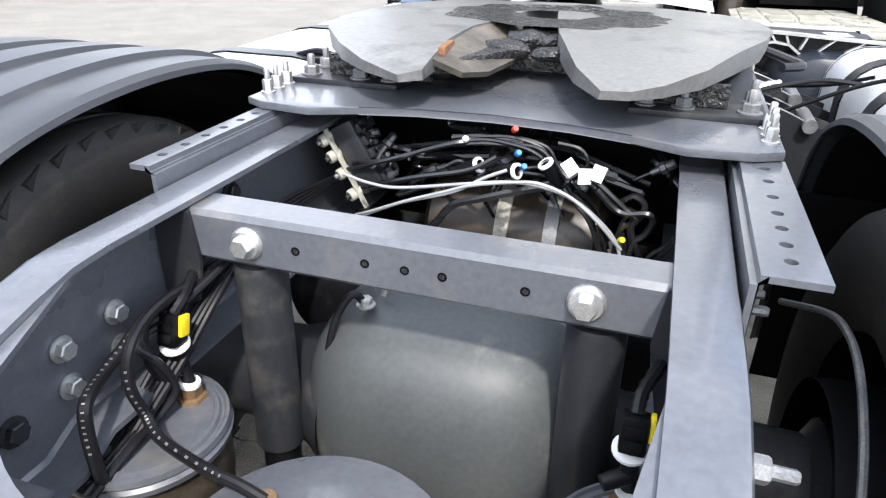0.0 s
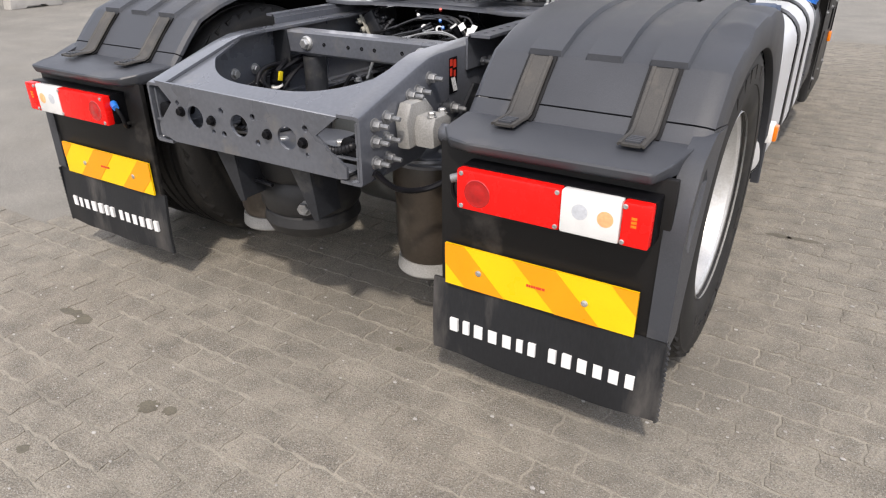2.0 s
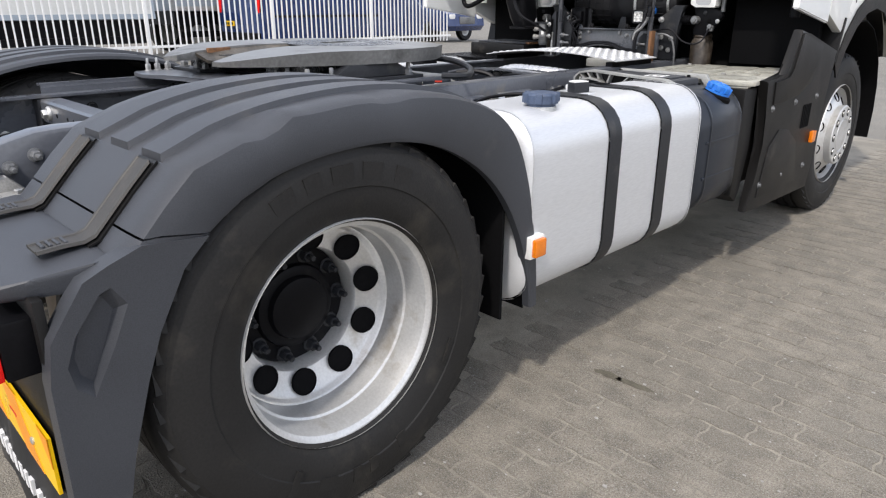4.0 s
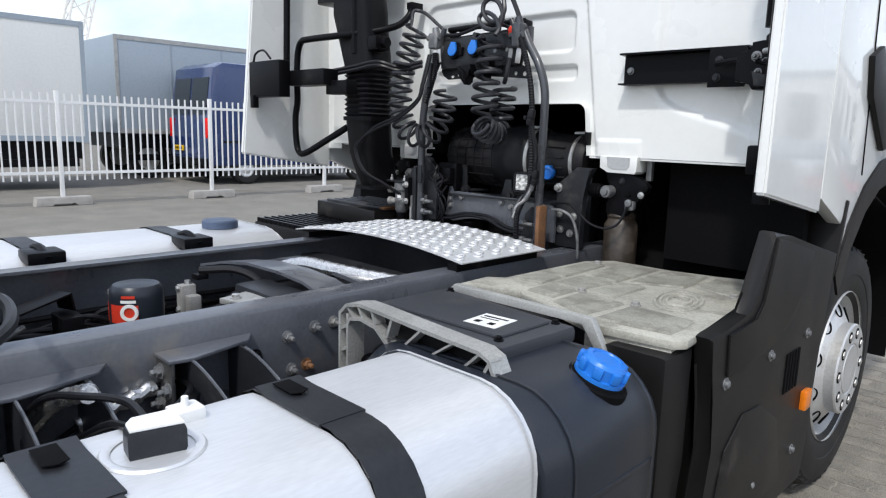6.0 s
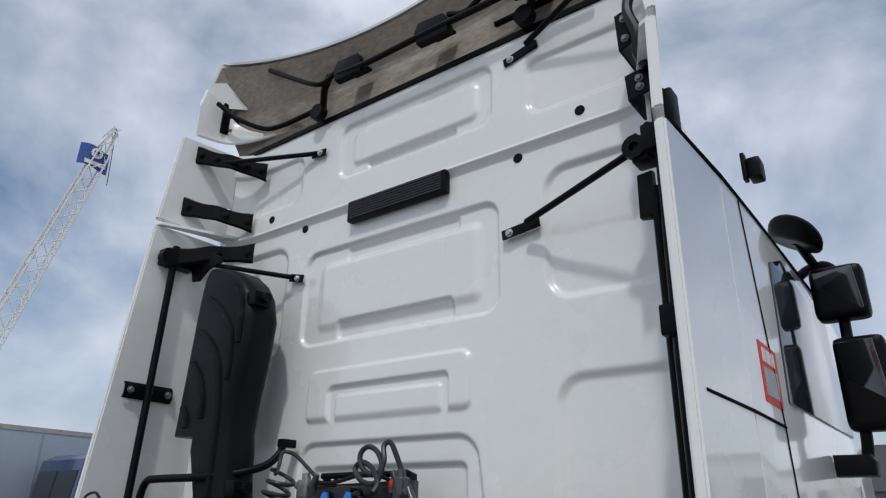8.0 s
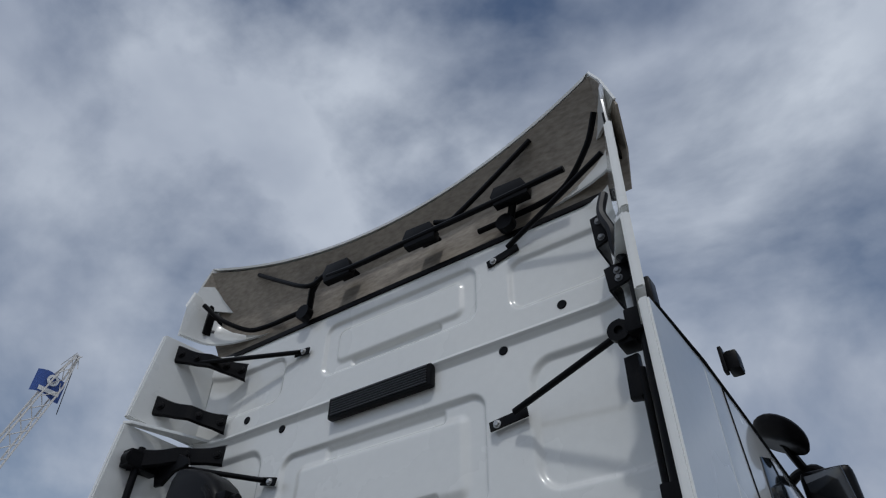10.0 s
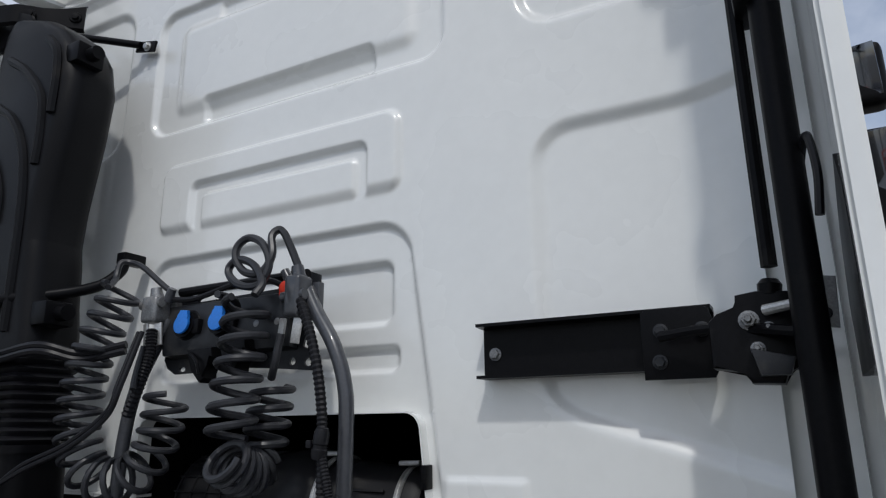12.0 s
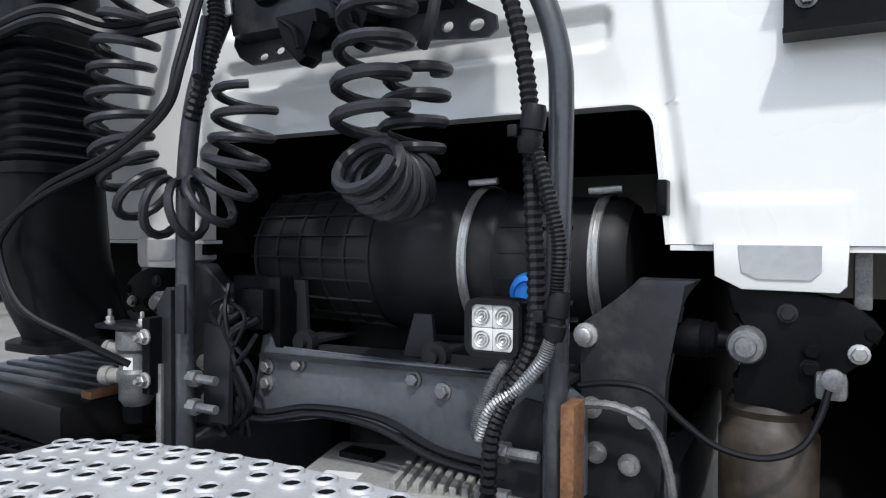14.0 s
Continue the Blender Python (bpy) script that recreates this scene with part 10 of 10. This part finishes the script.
for x, z in ((-0.24, 3.525), (0.24, 3.505), (0.70, 3.51)):
    bm = B()
    prism(bm, [(x - 0.075, z - 0.05), (x + 0.085, z - 0.055), (x + 0.09, z - 0.02), (x + 0.06, z + 0.045), (x - 0.07, z + 0.055), (x - 0.09, z + 0.01)], "y", 2.945, 2.985, bev=0.006)
    part("bracket", bm, BLACK, dr)
    bm = B()
    box(bm, x - 0.05, x + 0.05, 2.985, 3.06, z + 0.02, z + 0.03, 0.002)
    part("bracket_tab", bm, BLACK, dr)
for x in (-0.43, 0.70):
    bm = B()
    tube(bm, [(x - 0.06, 3.045, 3.40), (x, 2.99, 3.50), (x + 0.06, 2.965, 3.54)], 0.017, 8, curve=False)
    lathe(bm, (x - 0.06, 3.02, 3.41), (0, -1, 0), [(0.0, -0.02), (0.04, -0.02), (0.04, 0.02), (0, 0.02)], 14)
    part("link", bm, BLACK, dr)

# ------------------------------------------------------------------ yard behind the fence
FENCE = mat("white_fence_paint", (0.76, 0.76, 0.75), 0.45, 0.0, 0.05, 3, 60, 0.05)
BOXW = mat("white_trailer_panel", (0.72, 0.72, 0.69), 0.45, 0.0, 0.04, 1, 20, 0.03, (0.55, 0.53, 0.49), 0.1, 1)
BOXG = mat("grey_blue_trailer_panel", (0.30, 0.35, 0.40), 0.4, 0.0, 0.06, 1, 20, 0.03)
VANB = mat("dark_blue_van_paint", (0.015, 0.035, 0.12), 0.25, 0.0, 0.08, 2, 30, 0.0, coat=0.6)
FX = -10.2
bm0 = B()
box(bm0, -0.011, 0.011, -0.011, 0.011, 0.40, 1.78)
bar_me = bpy.data.meshes.new("bar")
bm0.to_mesh(bar_me)
bm0.free()
bar_me.materials.append(FENCE)
for k in range(9):
    y0 = -6.0 + 2.55 * k + 0.06
    if y0 > 11:
        continue
    fp = thing("fence_panel", "white steel bar fence panel on concrete feet", "fence", (FX, y0, 0.1), "fence panels")
    bm = B()
    box(bm, FX - 0.03, FX + 0.03, y0 - 0.03, y0 + 0.03, 0.08, 1.82, 0.004)
    part("post", bm, FENCE, fp)
    for z in (0.50, 1.62):
        bm = B()
        box(bm, FX - 0.018, FX + 0.018, y0, y0 + 2.55, z, z + 0.045)
        part("rail", bm, FENCE, fp)
    for j in range(1, 22):
        ob = new("bar", bar_me)
        ob.parent = fp
        ob.location = (0, 2.55 * j / 22, -0.1)
    ft = thing("fence_foot", "weathered concrete fence foot block", "concrete block", (FX, y0, 0), "fence feet")
    bm = B()
    prism(bm, [(y0 - 0.42, 0.0), (y0 - 0.18, 0.0), (y0 - 0.15, 0.05), (y0 + 0.15, 0.05), (y0 + 0.18, 0.0), (y0 + 0.42, 0.0), (y0 + 0.40, 0.14), (y0 - 0.40, 0.14)], "x", FX - 0.11, FX + 0.11, bev=0.01)
    part("block", bm, CONC, ft)


def far_wheel(cx, cy, r, s, parent):
    bm_ = B()
    lathe(bm_, (cx, cy, r), (s, 0, 0), [(0.0, -0.12), (r * 0.9, -0.12), (r, -0.08), (r, 0.08), (r * 0.9, 0.11), (r * 0.6, 0.10), (r * 0.58, 0.06), (r * 0.3, 0.04), (0, 0.05)], 24)
    part("wheel", bm_, RUBBER, parent)
    bm_ = B()
    lathe(bm_, (cx + s * 0.065, cy, r), (s, 0, 0), [(r * 0.57, 0), (r * 0.5, 0.01), (r * 0.35, -0.005), (r * 0.2, 0.02), (0, 0.02)], 20)
    part("rim", bm_, RIM, parent)


def box_truck(name, label, x0, x1, y0, y1, z0, z1, material, ribs=0):
    th = thing(name, label, "trailer", ((x0 + x1) / 2, (y0 + y1) / 2, 0), "parked trailers")
    bm_ = B()
    box(bm_, x0, x1, y0, y1, z0, z1, 0.03)
    bd = part("body", bm_, material, th)
    bm_ = B()
    for z in (z0, z1 - 0.10):
        box(bm_, x1 - 0.01, x1 + 0.012, y0 - 0.005, y1 + 0.005, z, z + 0.10)
    for y in (y0, y1 - 0.08):
        box(bm_, x1 - 0.01, x1 + 0.014, y, y + 0.08, z0, z1)
    part("edge_rail", bm_, BOXG if material is BOXW else ALUDULL, bd)
    if ribs:
        for k in range(1, ribs):
            y = y0 + (y1 - y0) * k / ribs
            bm_ = B()
            box(bm_, x1 - 0.005, x1 + 0.010, y - 0.02, y + 0.02, z0 + 0.1, z1 - 0.1)
            part("door_rib", bm_, material, bd)
    bm_ = B()
    box(bm_, x0 + 0.2, x1 - 0.1, y0 + 0.1, y1 - 0.1, z0 - 0.35, z0 - 0.02)
    part("underframe", bm_, BLACK, th)
    bm_ = B()
    box(bm_, x1 - 0.1, x1 - 0.04, y0 + 0.2, y1 - 0.2, 0.45, 0.60)
    part("bumper", bm_, BLACK, th)
    for y in (y0 + 0.8, y0 + 2.1):
        for x in (x1 - 0.35, x0 + 0.35):
            far_wheel(x, y, 0.48, 1, th)


box_truck("box_trailer", "white box trailer parked behind the fence", -15.5, -13.0, -3.0, 5.6, 0.95, 3.28, BOXW, 0)
box_truck("box_trailer", "white box trailer parked behind the fence", -22.0, -19.5, -16.0, -6.0, 1.05, 3.5, BOXW, 3)
box_truck("box_truck", "grey-blue box truck parked behind the fence", -17.6, -15.0, 6.87, 13.5, 1.1, 3.36, BOXG, 5)
box_truck("box_truck", "grey-blue box truck parked behind the fence", -26.0, -23.4, 12.0, 20.0, 1.0, 3.7, BOXG, 6)

van = thing("panel_van", "dark blue panel van parked behind the fence", "van", (-13.5, 10.4, 0), "parked vans")
bm = B()
pr = [(7.95, 0.42), (13.2, 0.42), (13.3, 1.2), (12.6, 1.5), (11.9, 2.45), (11.6, 2.72), (8.35, 2.74), (8.12, 2.62), (7.98, 1.5), (7.93, 1.0)]
prism(bm, pr, "x", -14.6, -12.62, bev=0.09)
vb_ = part("body", bm, VANB, van)
bm = B()
for x0, x1 in ((-14.45, -13.66), (-13.56, -12.78)):
    prism(bm, [(8.005, 1.58), (7.975, 1.58), (8.075, 2.40), (8.115, 2.40)], "x", x0, x1)
part("rear_window", bm, GLASS, vb_)
bm = B()
box(bm, -14.55, -12.66, 7.86, 7.96, 0.42, 0.60, 0.02)
part("bumper", bm, BLACK, van)
bm = B()
box(bm, -14.3, -13.85, 7.905, 7.935, 0.74, 0.86, 0.004)
np_ = part("number_plate", bm, YELLOW, van, "yellow plate with plain bars")
bm = B()
for k in range(4):
    box(bm, -14.26 + 0.1 * k, -14.19 + 0.1 * k, 7.9025, 7.906, 0.77, 0.83)
part("plate_print", bm, BLACK, np_)
for x in (-14.54, -12.68):
    bm = B()
    box(bm, x - 0.06, x + 0.06, 7.93, 8.05, 1.05, 1.5, 0.02)
    part("tail_light", bm, REDL, van)
bm = B()
box(bm, -12.625, -12.61, 8.3, 11.6, 0.95, 1.0, 0.004)
box(bm, -12.625, -12.612, 9.9, 9.94, 0.6, 2.5, 0.003)
part("side_moulding", bm, BLACK, vb_)
for y in (8.9, 12.2):
    far_wheel(-12.75, y, 0.36, 1, van)
    far_wheel(-14.45, y, 0.36, -1, van)

# dark delivery van further along, and an off-road car
van2 = thing("panel_van", "dark grey panel van with a white wheel, nose towards the yard", "van", (-17, 17.5, 0), "parked vans")
bm = B()
prism(bm, [(-20.00, 0.38), (-15.10, 0.38), (-14.95, 0.55), (-15.00, 0.95), (-15.40, 1.12), (-16.20, 1.25), (-17.10, 1.95), (-20.00, 2.0)], "y", 16.60, 18.50, bev=0.07)
b2 = part("body", bm, VANB, van2)
bm = B()
box(bm, -15.00, -14.93, 17.20, 17.95, 0.62, 0.86, 0.02)
lathe(bm, (-14.93, 17.57, 0.74), (1, 0, 0), [(0.09, 0), (0.09, 0.012), (0.075, 0.014)], 20)
part("grille", bm, ZINCD, b2)
for y in (16.85, 18.25):
    bm = B()
    box(bm, -15.20, -14.98, y - 0.16, y + 0.16, 0.75, 0.95, 0.04)
    part("head_lamp", bm, WHITEL, b2)
bm = B()
prism(bm, [(-16.25, 1.24), (-16.18, 1.26), (-17.06, 1.94), (-17.13, 1.92)], "y", 16.75, 18.35)
part("windscreen", bm, GLASS, b2)
for y in (16.72, 18.40):
    far_wheel(-15.90, y, 0.36, 1 if y > 17 else -1, van2)
    far_wheel(-19.00, y, 0.36, 1 if y > 17 else -1, van2)
# lattice crane with a flag
cr = thing("lattice_crane", "white lattice crane boom with a blue flag far away", "crane", (-60, 20, 0))
a, b = Vector((-60, 17.6, 0)), Vector((-60, 27.2, 37.2))
d = (b - a).normalized()
u = Vector((1, 0, 0))
w = d.cross(u)
CRM = mat("pale_crane_paint", (0.62, 0.60, 0.57), 0.6)
L = (b - a).length
bm = B()
corners = []
for i, (p, q) in enumerate(((-1, -1), (1, -1), (1, 1), (-1, 1))):
    corners.append((p, q))
    tube(bm, [a + u * p * 0.85 + w * q * 0.85, a + d * (L * 0.9) + u * p * 0.6 + w * q * 0.6, b + u * p * 0.12 + w * q * 0.12], 0.09, 5, curve=False)
n_ = 26
for k in range(n_):
    t0, t1 = k / n_, (k + 1) / n_
    for i in range(4):
        (p, q), (p2, q2) = corners[i], corners[(i + 1) % 4]
        s0, s1 = 0.85 - 0.28 * t0, 0.85 - 0.28 * t1
        if t1 > 0.92:
            s1 = 0.3
        tube(bm, [a + d * L * t0 + u * p * s0 + w * q * s0, a + d * L * t1 + u * p2 * s1 + w * q2 * s1], 0.05, 4, curve=False)
part("boom", bm, CRM, cr)
bm = B()
tube(bm, [b, Vector((-60, 27.5, 31.0))], 0.04, 4, curve=False)
part("hoist_rope", bm, BLACK, cr)
bm = B()
g_ = []
for i in range(9):
    x_ = i / 8
    g_.append([Vector((-60 + 0.3 * math.sin(4 * x_), 24.3 + 3.0 * x_, 34.3 - 2.2 * j + 0.12 * math.sin(6 * x_))) for j in (0, 1)])
sheet(bm, g_, 0.02, up=(1, 0, 0))
fl = part("flag", bm, mat("blue_flag", (0.05, 0.10, 0.32), 0.8), cr, "blue flag with a white mark")
bm = B()
lathe(bm, (-59.6, 25.8, 33.6), (1, 0, 0), [(0.55, 0), (0.55, 0.05), (0.3, 0.06), (0.3, 0)], 18)
box(bm, -59.6, -59.55, 24.8, 26.8, 32.3, 32.7)
part("flag_mark", bm, PAPER, fl)

# hall and rows of parked chassis beyond the cab
HALLM = mat("dark_blue_hall_cladding", (0.05, 0.07, 0.11), 0.6, 0.0, 0.1, 0.3, 10, 0.1)
hall = thing("hall", "small dark blue hall with a pale door and yellow post", "hall", (-3, 46, 0))
bm = B()
box(bm, -4.0, -0.9, 45, 54, 0, 5.7)
part("wall", bm, HALLM, hall)
bm = B()
box(bm, -4.05, -0.85, 44.9, 45.0, 3.4, 5.75)
part("fascia", bm, mat("grey_fascia", (0.10, 0.105, 0.11), 0.6), hall)
bm = B()
box(bm, -3.85, -3.0, 44.85, 44.95, 0, 2.9, 0.02)
part("door", bm, BOXW, hall)
bm = B()
box(bm, -4.5, -4.2, 44.5, 44.8, 0, 4.6)
part("yellow_post", bm, YELLOWT, hall)
wh = thing("white_hall", "long white industrial hall with dark windows", "hall", (10, 62, 0))
bm = B()
box(bm, -25, 60, 62, 90, 0, 6.9)
part("wall", bm, BOXW, wh)
bm = B()
box(bm, -25.2, 60.2, 61.7, 90.2, 6.9, 7.2)
part("roof_edge", bm, mat("grey_roof_edge", (0.25, 0.26, 0.28), 0.6), wh)
for k in range(14):
    x = -22.5 + 4.55 * k
    bm = B()
    box(bm, x, x + 2.3, 61.9, 62.02, 1.6, 5.3, 0.02)
    wd_ = part("window", bm, GLASS, wh)
    bm = B()
    box(bm, x - 0.08, x + 2.38, 61.85, 61.95, 1.45, 1.6)
    part("sill", bm, mat("grey_sill", (0.3, 0.31, 0.32), 0.6), wd_)
bldg = thing("far_hall", "long pale industrial hall along the horizon", "hall", (-40, 30, 0))
bm = B()
box(bm, -75, -45, -20, 60, 0, 5.0)
part("wall", bm, BOXG, bldg)
bm = B()
box(bm, -75.3, -44.7, -20.3, 60.3, 5.0, 5.5)
part("roof_edge", bm, BOXW, bldg)
rk = random.Random(12)
for k in range(5):
    tc = thing("parked_chassis", "parked truck chassis with tanks and wheels in the yard", "truck chassis", (4 + 2.8 * k, 20, 0), "parked chassis")
    x = 1.2 + 3.0 * k
    bm = B()
    for dx in (-0.4, 0.4):
        box(bm, x + dx - 0.04, x + dx + 0.04, 14, 20, 0.75, 1.0)
    for y in (14.2, 15.5, 17, 18.5):
        box(bm, x - 0.4, x + 0.4, y, y + 0.1, 0.78, 0.98)
    part("frame", bm, FRAME, tc)
    bm = B()
    box(bm, x - 1.2, x - 0.55, 16.2, 17.8, 0.4, 0.95, 0.08)
    box(bm, x + 0.55, x + 1.2, 16.2, 17.8, 0.4, 0.95, 0.08)
    part("tank", bm, ALU, tc)
    bm = B()
    box(bm, x - 1.1, x + 1.1, 19.4, 20.6, 0.95, 1.35 + 0.2 * (k % 2), 0.06)
    part("engine_cover", bm, FRAMED if k % 2 else BOXG, tc)
    bm = B()
    box(bm, x - 1.15, x + 1.15, 14.0, 14.12, 0.55, 0.72)
    part("rear_bar", bm, mat("red_bar_paint", (0.30, 0.03, 0.03), 0.5) if k == 1 else BOXW, tc)
    for y in (14.9, 20.5):
        for s in (1, -1):
            far_wheel(x + s * 1.05, y, 0.5, s, tc)

# ------------------------------------------------------------------ paving stones and stains
PAVE = mat("grey_concrete_paver", (0.205, 0.183, 0.148), 0.9, 0.0, 0.42, 9.0, 210, 1.0, (0.155, 0.142, 0.118), 0.25, 1.1, piece=0.045, bump_dist=0.005)
pn, pl = PAVE.node_tree.nodes, PAVE.node_tree.links
where = pn.new("ShaderNodeNewGeometry")
for nd in pn:
    if nd.type == "MAPPING":
        pl.new(where.outputs["Position"], nd.inputs["Vector"])
# pale and dark grains of the worn concrete, and broad tyre-darkened patches
for mm_ in (PAVE, GROUNDM):
    pn, pl = mm_.node_tree.nodes, mm_.node_tree.links
    bs_ = pn["Principled BSDF"]
    src_ = bs_.inputs["Base Color"].links[0].from_socket
    geo_ = pn.new("ShaderNodeNewGeometry")
    for sc_, lo_, hi_, col_, fac_ in ((310.0, 0.56, 0.66, (0.40, 0.385, 0.345), 0.62), (240.0, 0.57, 0.68, (0.060, 0.055, 0.048), 0.6), (1.3, 0.5, 0.7, (0.125, 0.115, 0.095), 0.35)):
        ns_ = pn.new("ShaderNodeTexNoise")
        ns_.inputs["Scale"].default_value = sc_
        ns_.inputs["Detail"].default_value = 2.0 if sc_ > 10 else 6.0
        pl.new(geo_.outputs["Position"], ns_.inputs["Vector"])
        rg_ = pn.new("ShaderNodeMapRange")
        rg_.inputs["From Min"].default_value, rg_.inputs["From Max"].default_value = lo_, hi_
        rg_.inputs["To Max"].default_value = fac_
        pl.new(ns_.outputs[0], rg_.inputs[0])
        mx_ = pn.new("ShaderNodeMix")
        mx_.data_type = "RGBA"
        pl.new(rg_.outputs[0], mx_.inputs[0])
        pl.new(src_, mx_.inputs[6])
        mx_.inputs[7].default_value = (*col_, 1)
        src_ = mx_.outputs[2]
    pl.new(src_, bs_.inputs["Base Color"])
PX, PY = 0.21, 0.105


def paver_outline():
    g = 0.0025
    hx, hy = PX / 2 - g, PY / 2 - g
    low = [(-hx, -hy + 0.006), (-hx * 0.62, -hy - 0.002), (-hx * 0.25, -hy + 0.007), (hx * 0.25, -hy - 0.001), (hx * 0.62, -hy + 0.008), (hx, -hy)]
    return low + [(hx - 0.007, -hy * 0.3), (hx + 0.003, hy * 0.3)] + [(-x, -y) for x, y in low] + [(-hx + 0.007, hy * 0.3), (-hx - 0.003, -hy * 0.3)]


OUT = paver_outline()


def paver_verts(cx, cy, dz):
    a = [(cx + x * 0.988, cy + y * 0.976, dz) for x, y in OUT]
    b = [(cx + x, cy + y, dz - 0.0008) for x, y in OUT]
    c = [(cx + x, cy + y, dz - 0.012) for x, y in OUT]
    n_ = len(OUT)
    fs_ = [tuple(range(n_))]
    for k in range(n_):
        j = (k + 1) % n_
        fs_ += [(k, n_ + k, n_ + j, j), (n_ + k, 2 * n_ + k, 2 * n_ + j, n_ + j)]
    return a + b + c, fs_


JOINT = mat("pale_joint_sand", (0.265, 0.242, 0.20), 0.95, 0.0, 0.45, 6.0, 260, 0.8, (0.13, 0.12, 0.10), 0.45, 3.0, bump_dist=0.003)
bm = B()
sheet(bm, [[(-4.55 + 10.7 * i / 12, -4.55 + 3.95 * j / 6, -0.0010) for j in range(7)] for i in range(13)])
sheet(bm, [[(-1.6 + 7.75 * i / 10, -0.6 + 7.45 * j / 10, -0.0010) for j in range(11)] for i in range(11)])
part("joint_sand", bm, JOINT, ground, "pale sand in the joints")
one_v, one_f = paver_verts(0, 0, 0.0015)
paver_me = bpy.data.meshes.new("paver")
paver_me.from_pydata(one_v, [], one_f)
paver_me.materials.append(PAVE)
rp_ = random.Random(21)
rest_v, rest_f = [], []
count = 0
for j in range(-44, 66):
    for i in range(-22, 30):
        cx = i * PX + (PX / 2 if j % 2 else 0.0) + 0.05
        cy = j * PY + 0.02
        if abs(cx) < 0.9 and cy > 0.4:
            continue
        if cx < -1.6 and cy > -0.6:
            continue
        dz = rp_.uniform(-0.0008, 0.0010)
        if 1.25 < cx < 2.75 and -0.35 < cy < 2.35 and count < 300:
            ob = new("paver", paver_me)
            ob.location = (cx, cy, dz)
            ob.rotation_euler = (rp_.uniform(-0.008, 0.008), rp_.uniform(-0.006, 0.006), 0)
            ob.parent = ground
            count += 1
        else:
            v_, f_ = paver_verts(cx, cy, dz + 0.0015)
            k0 = len(rest_v)
            rest_v += v_
            rest_f += [tuple(k0 + q for q in f) for f in f_]
rest = bpy.data.meshes.new("paving")
rest.from_pydata(rest_v, [], rest_f)
rest.materials.append(PAVE)
pv = new("paving", rest)
pv.parent = ground
pv["kind"] = "stuff"

OIL = mat("dark_oil_stain", (0.11, 0.098, 0.072), 0.7, 0.0, 0.3, 20, 200, 0.5)
for k, (x, y, rx, ry) in enumerate(((-0.72, -0.98, 0.09, 0.035), (-0.06, -1.16, 0.032, 0.028), (0.01, -1.14, 0.022, 0.018), (1.34, 1.05, 0.055, 0.020), (1.44, 1.055, 0.07, 0.016), (0.4, -0.54, 0.015, 0.012), (-0.2, -1.45, 0.02, 0.015), (0.6, -1.2, 0.016, 0.012))):
    bm = B()
    vs = [bm.verts.new((x + rx * (1 + 0.35 * noise.noise((k * 3.1, t_ * 0.9, 0))) * math.cos(2 * math.pi * t_ / 22), y + ry * (1 + 0.35 * noise.noise((k * 3.1, t_ * 0.9, 0))) * math.sin(2 * math.pi * t_ / 22), 0.0024)) for t_ in range(22)]
    bm.faces.new(vs)
    tagged(part("oil_stain", bm, OIL), "dark oil stain on the paving", "stain", "oil stains", "structure")
rp_ = random.Random(5)
bm = B()
for k in range(1500):
    x, y = rp_.uniform(-1.4, 3.2), rp_.uniform(-3.0, 2.5)
    r = rp_.uniform(0.0008, 0.0042) if k % 8 else rp_.uniform(0.003, 0.006)
    bmesh.ops.create_icosphere(bm, subdivisions=1, radius=r, matrix=Matrix.Translation((x, y, 0.002 + r * 0.4)) @ Matrix.Diagonal((1.5, 1, 0.6, 1)))
tagged(part("grit", bm, CONC), "pale grit scattered on the paving", "grit", kind="stuff")
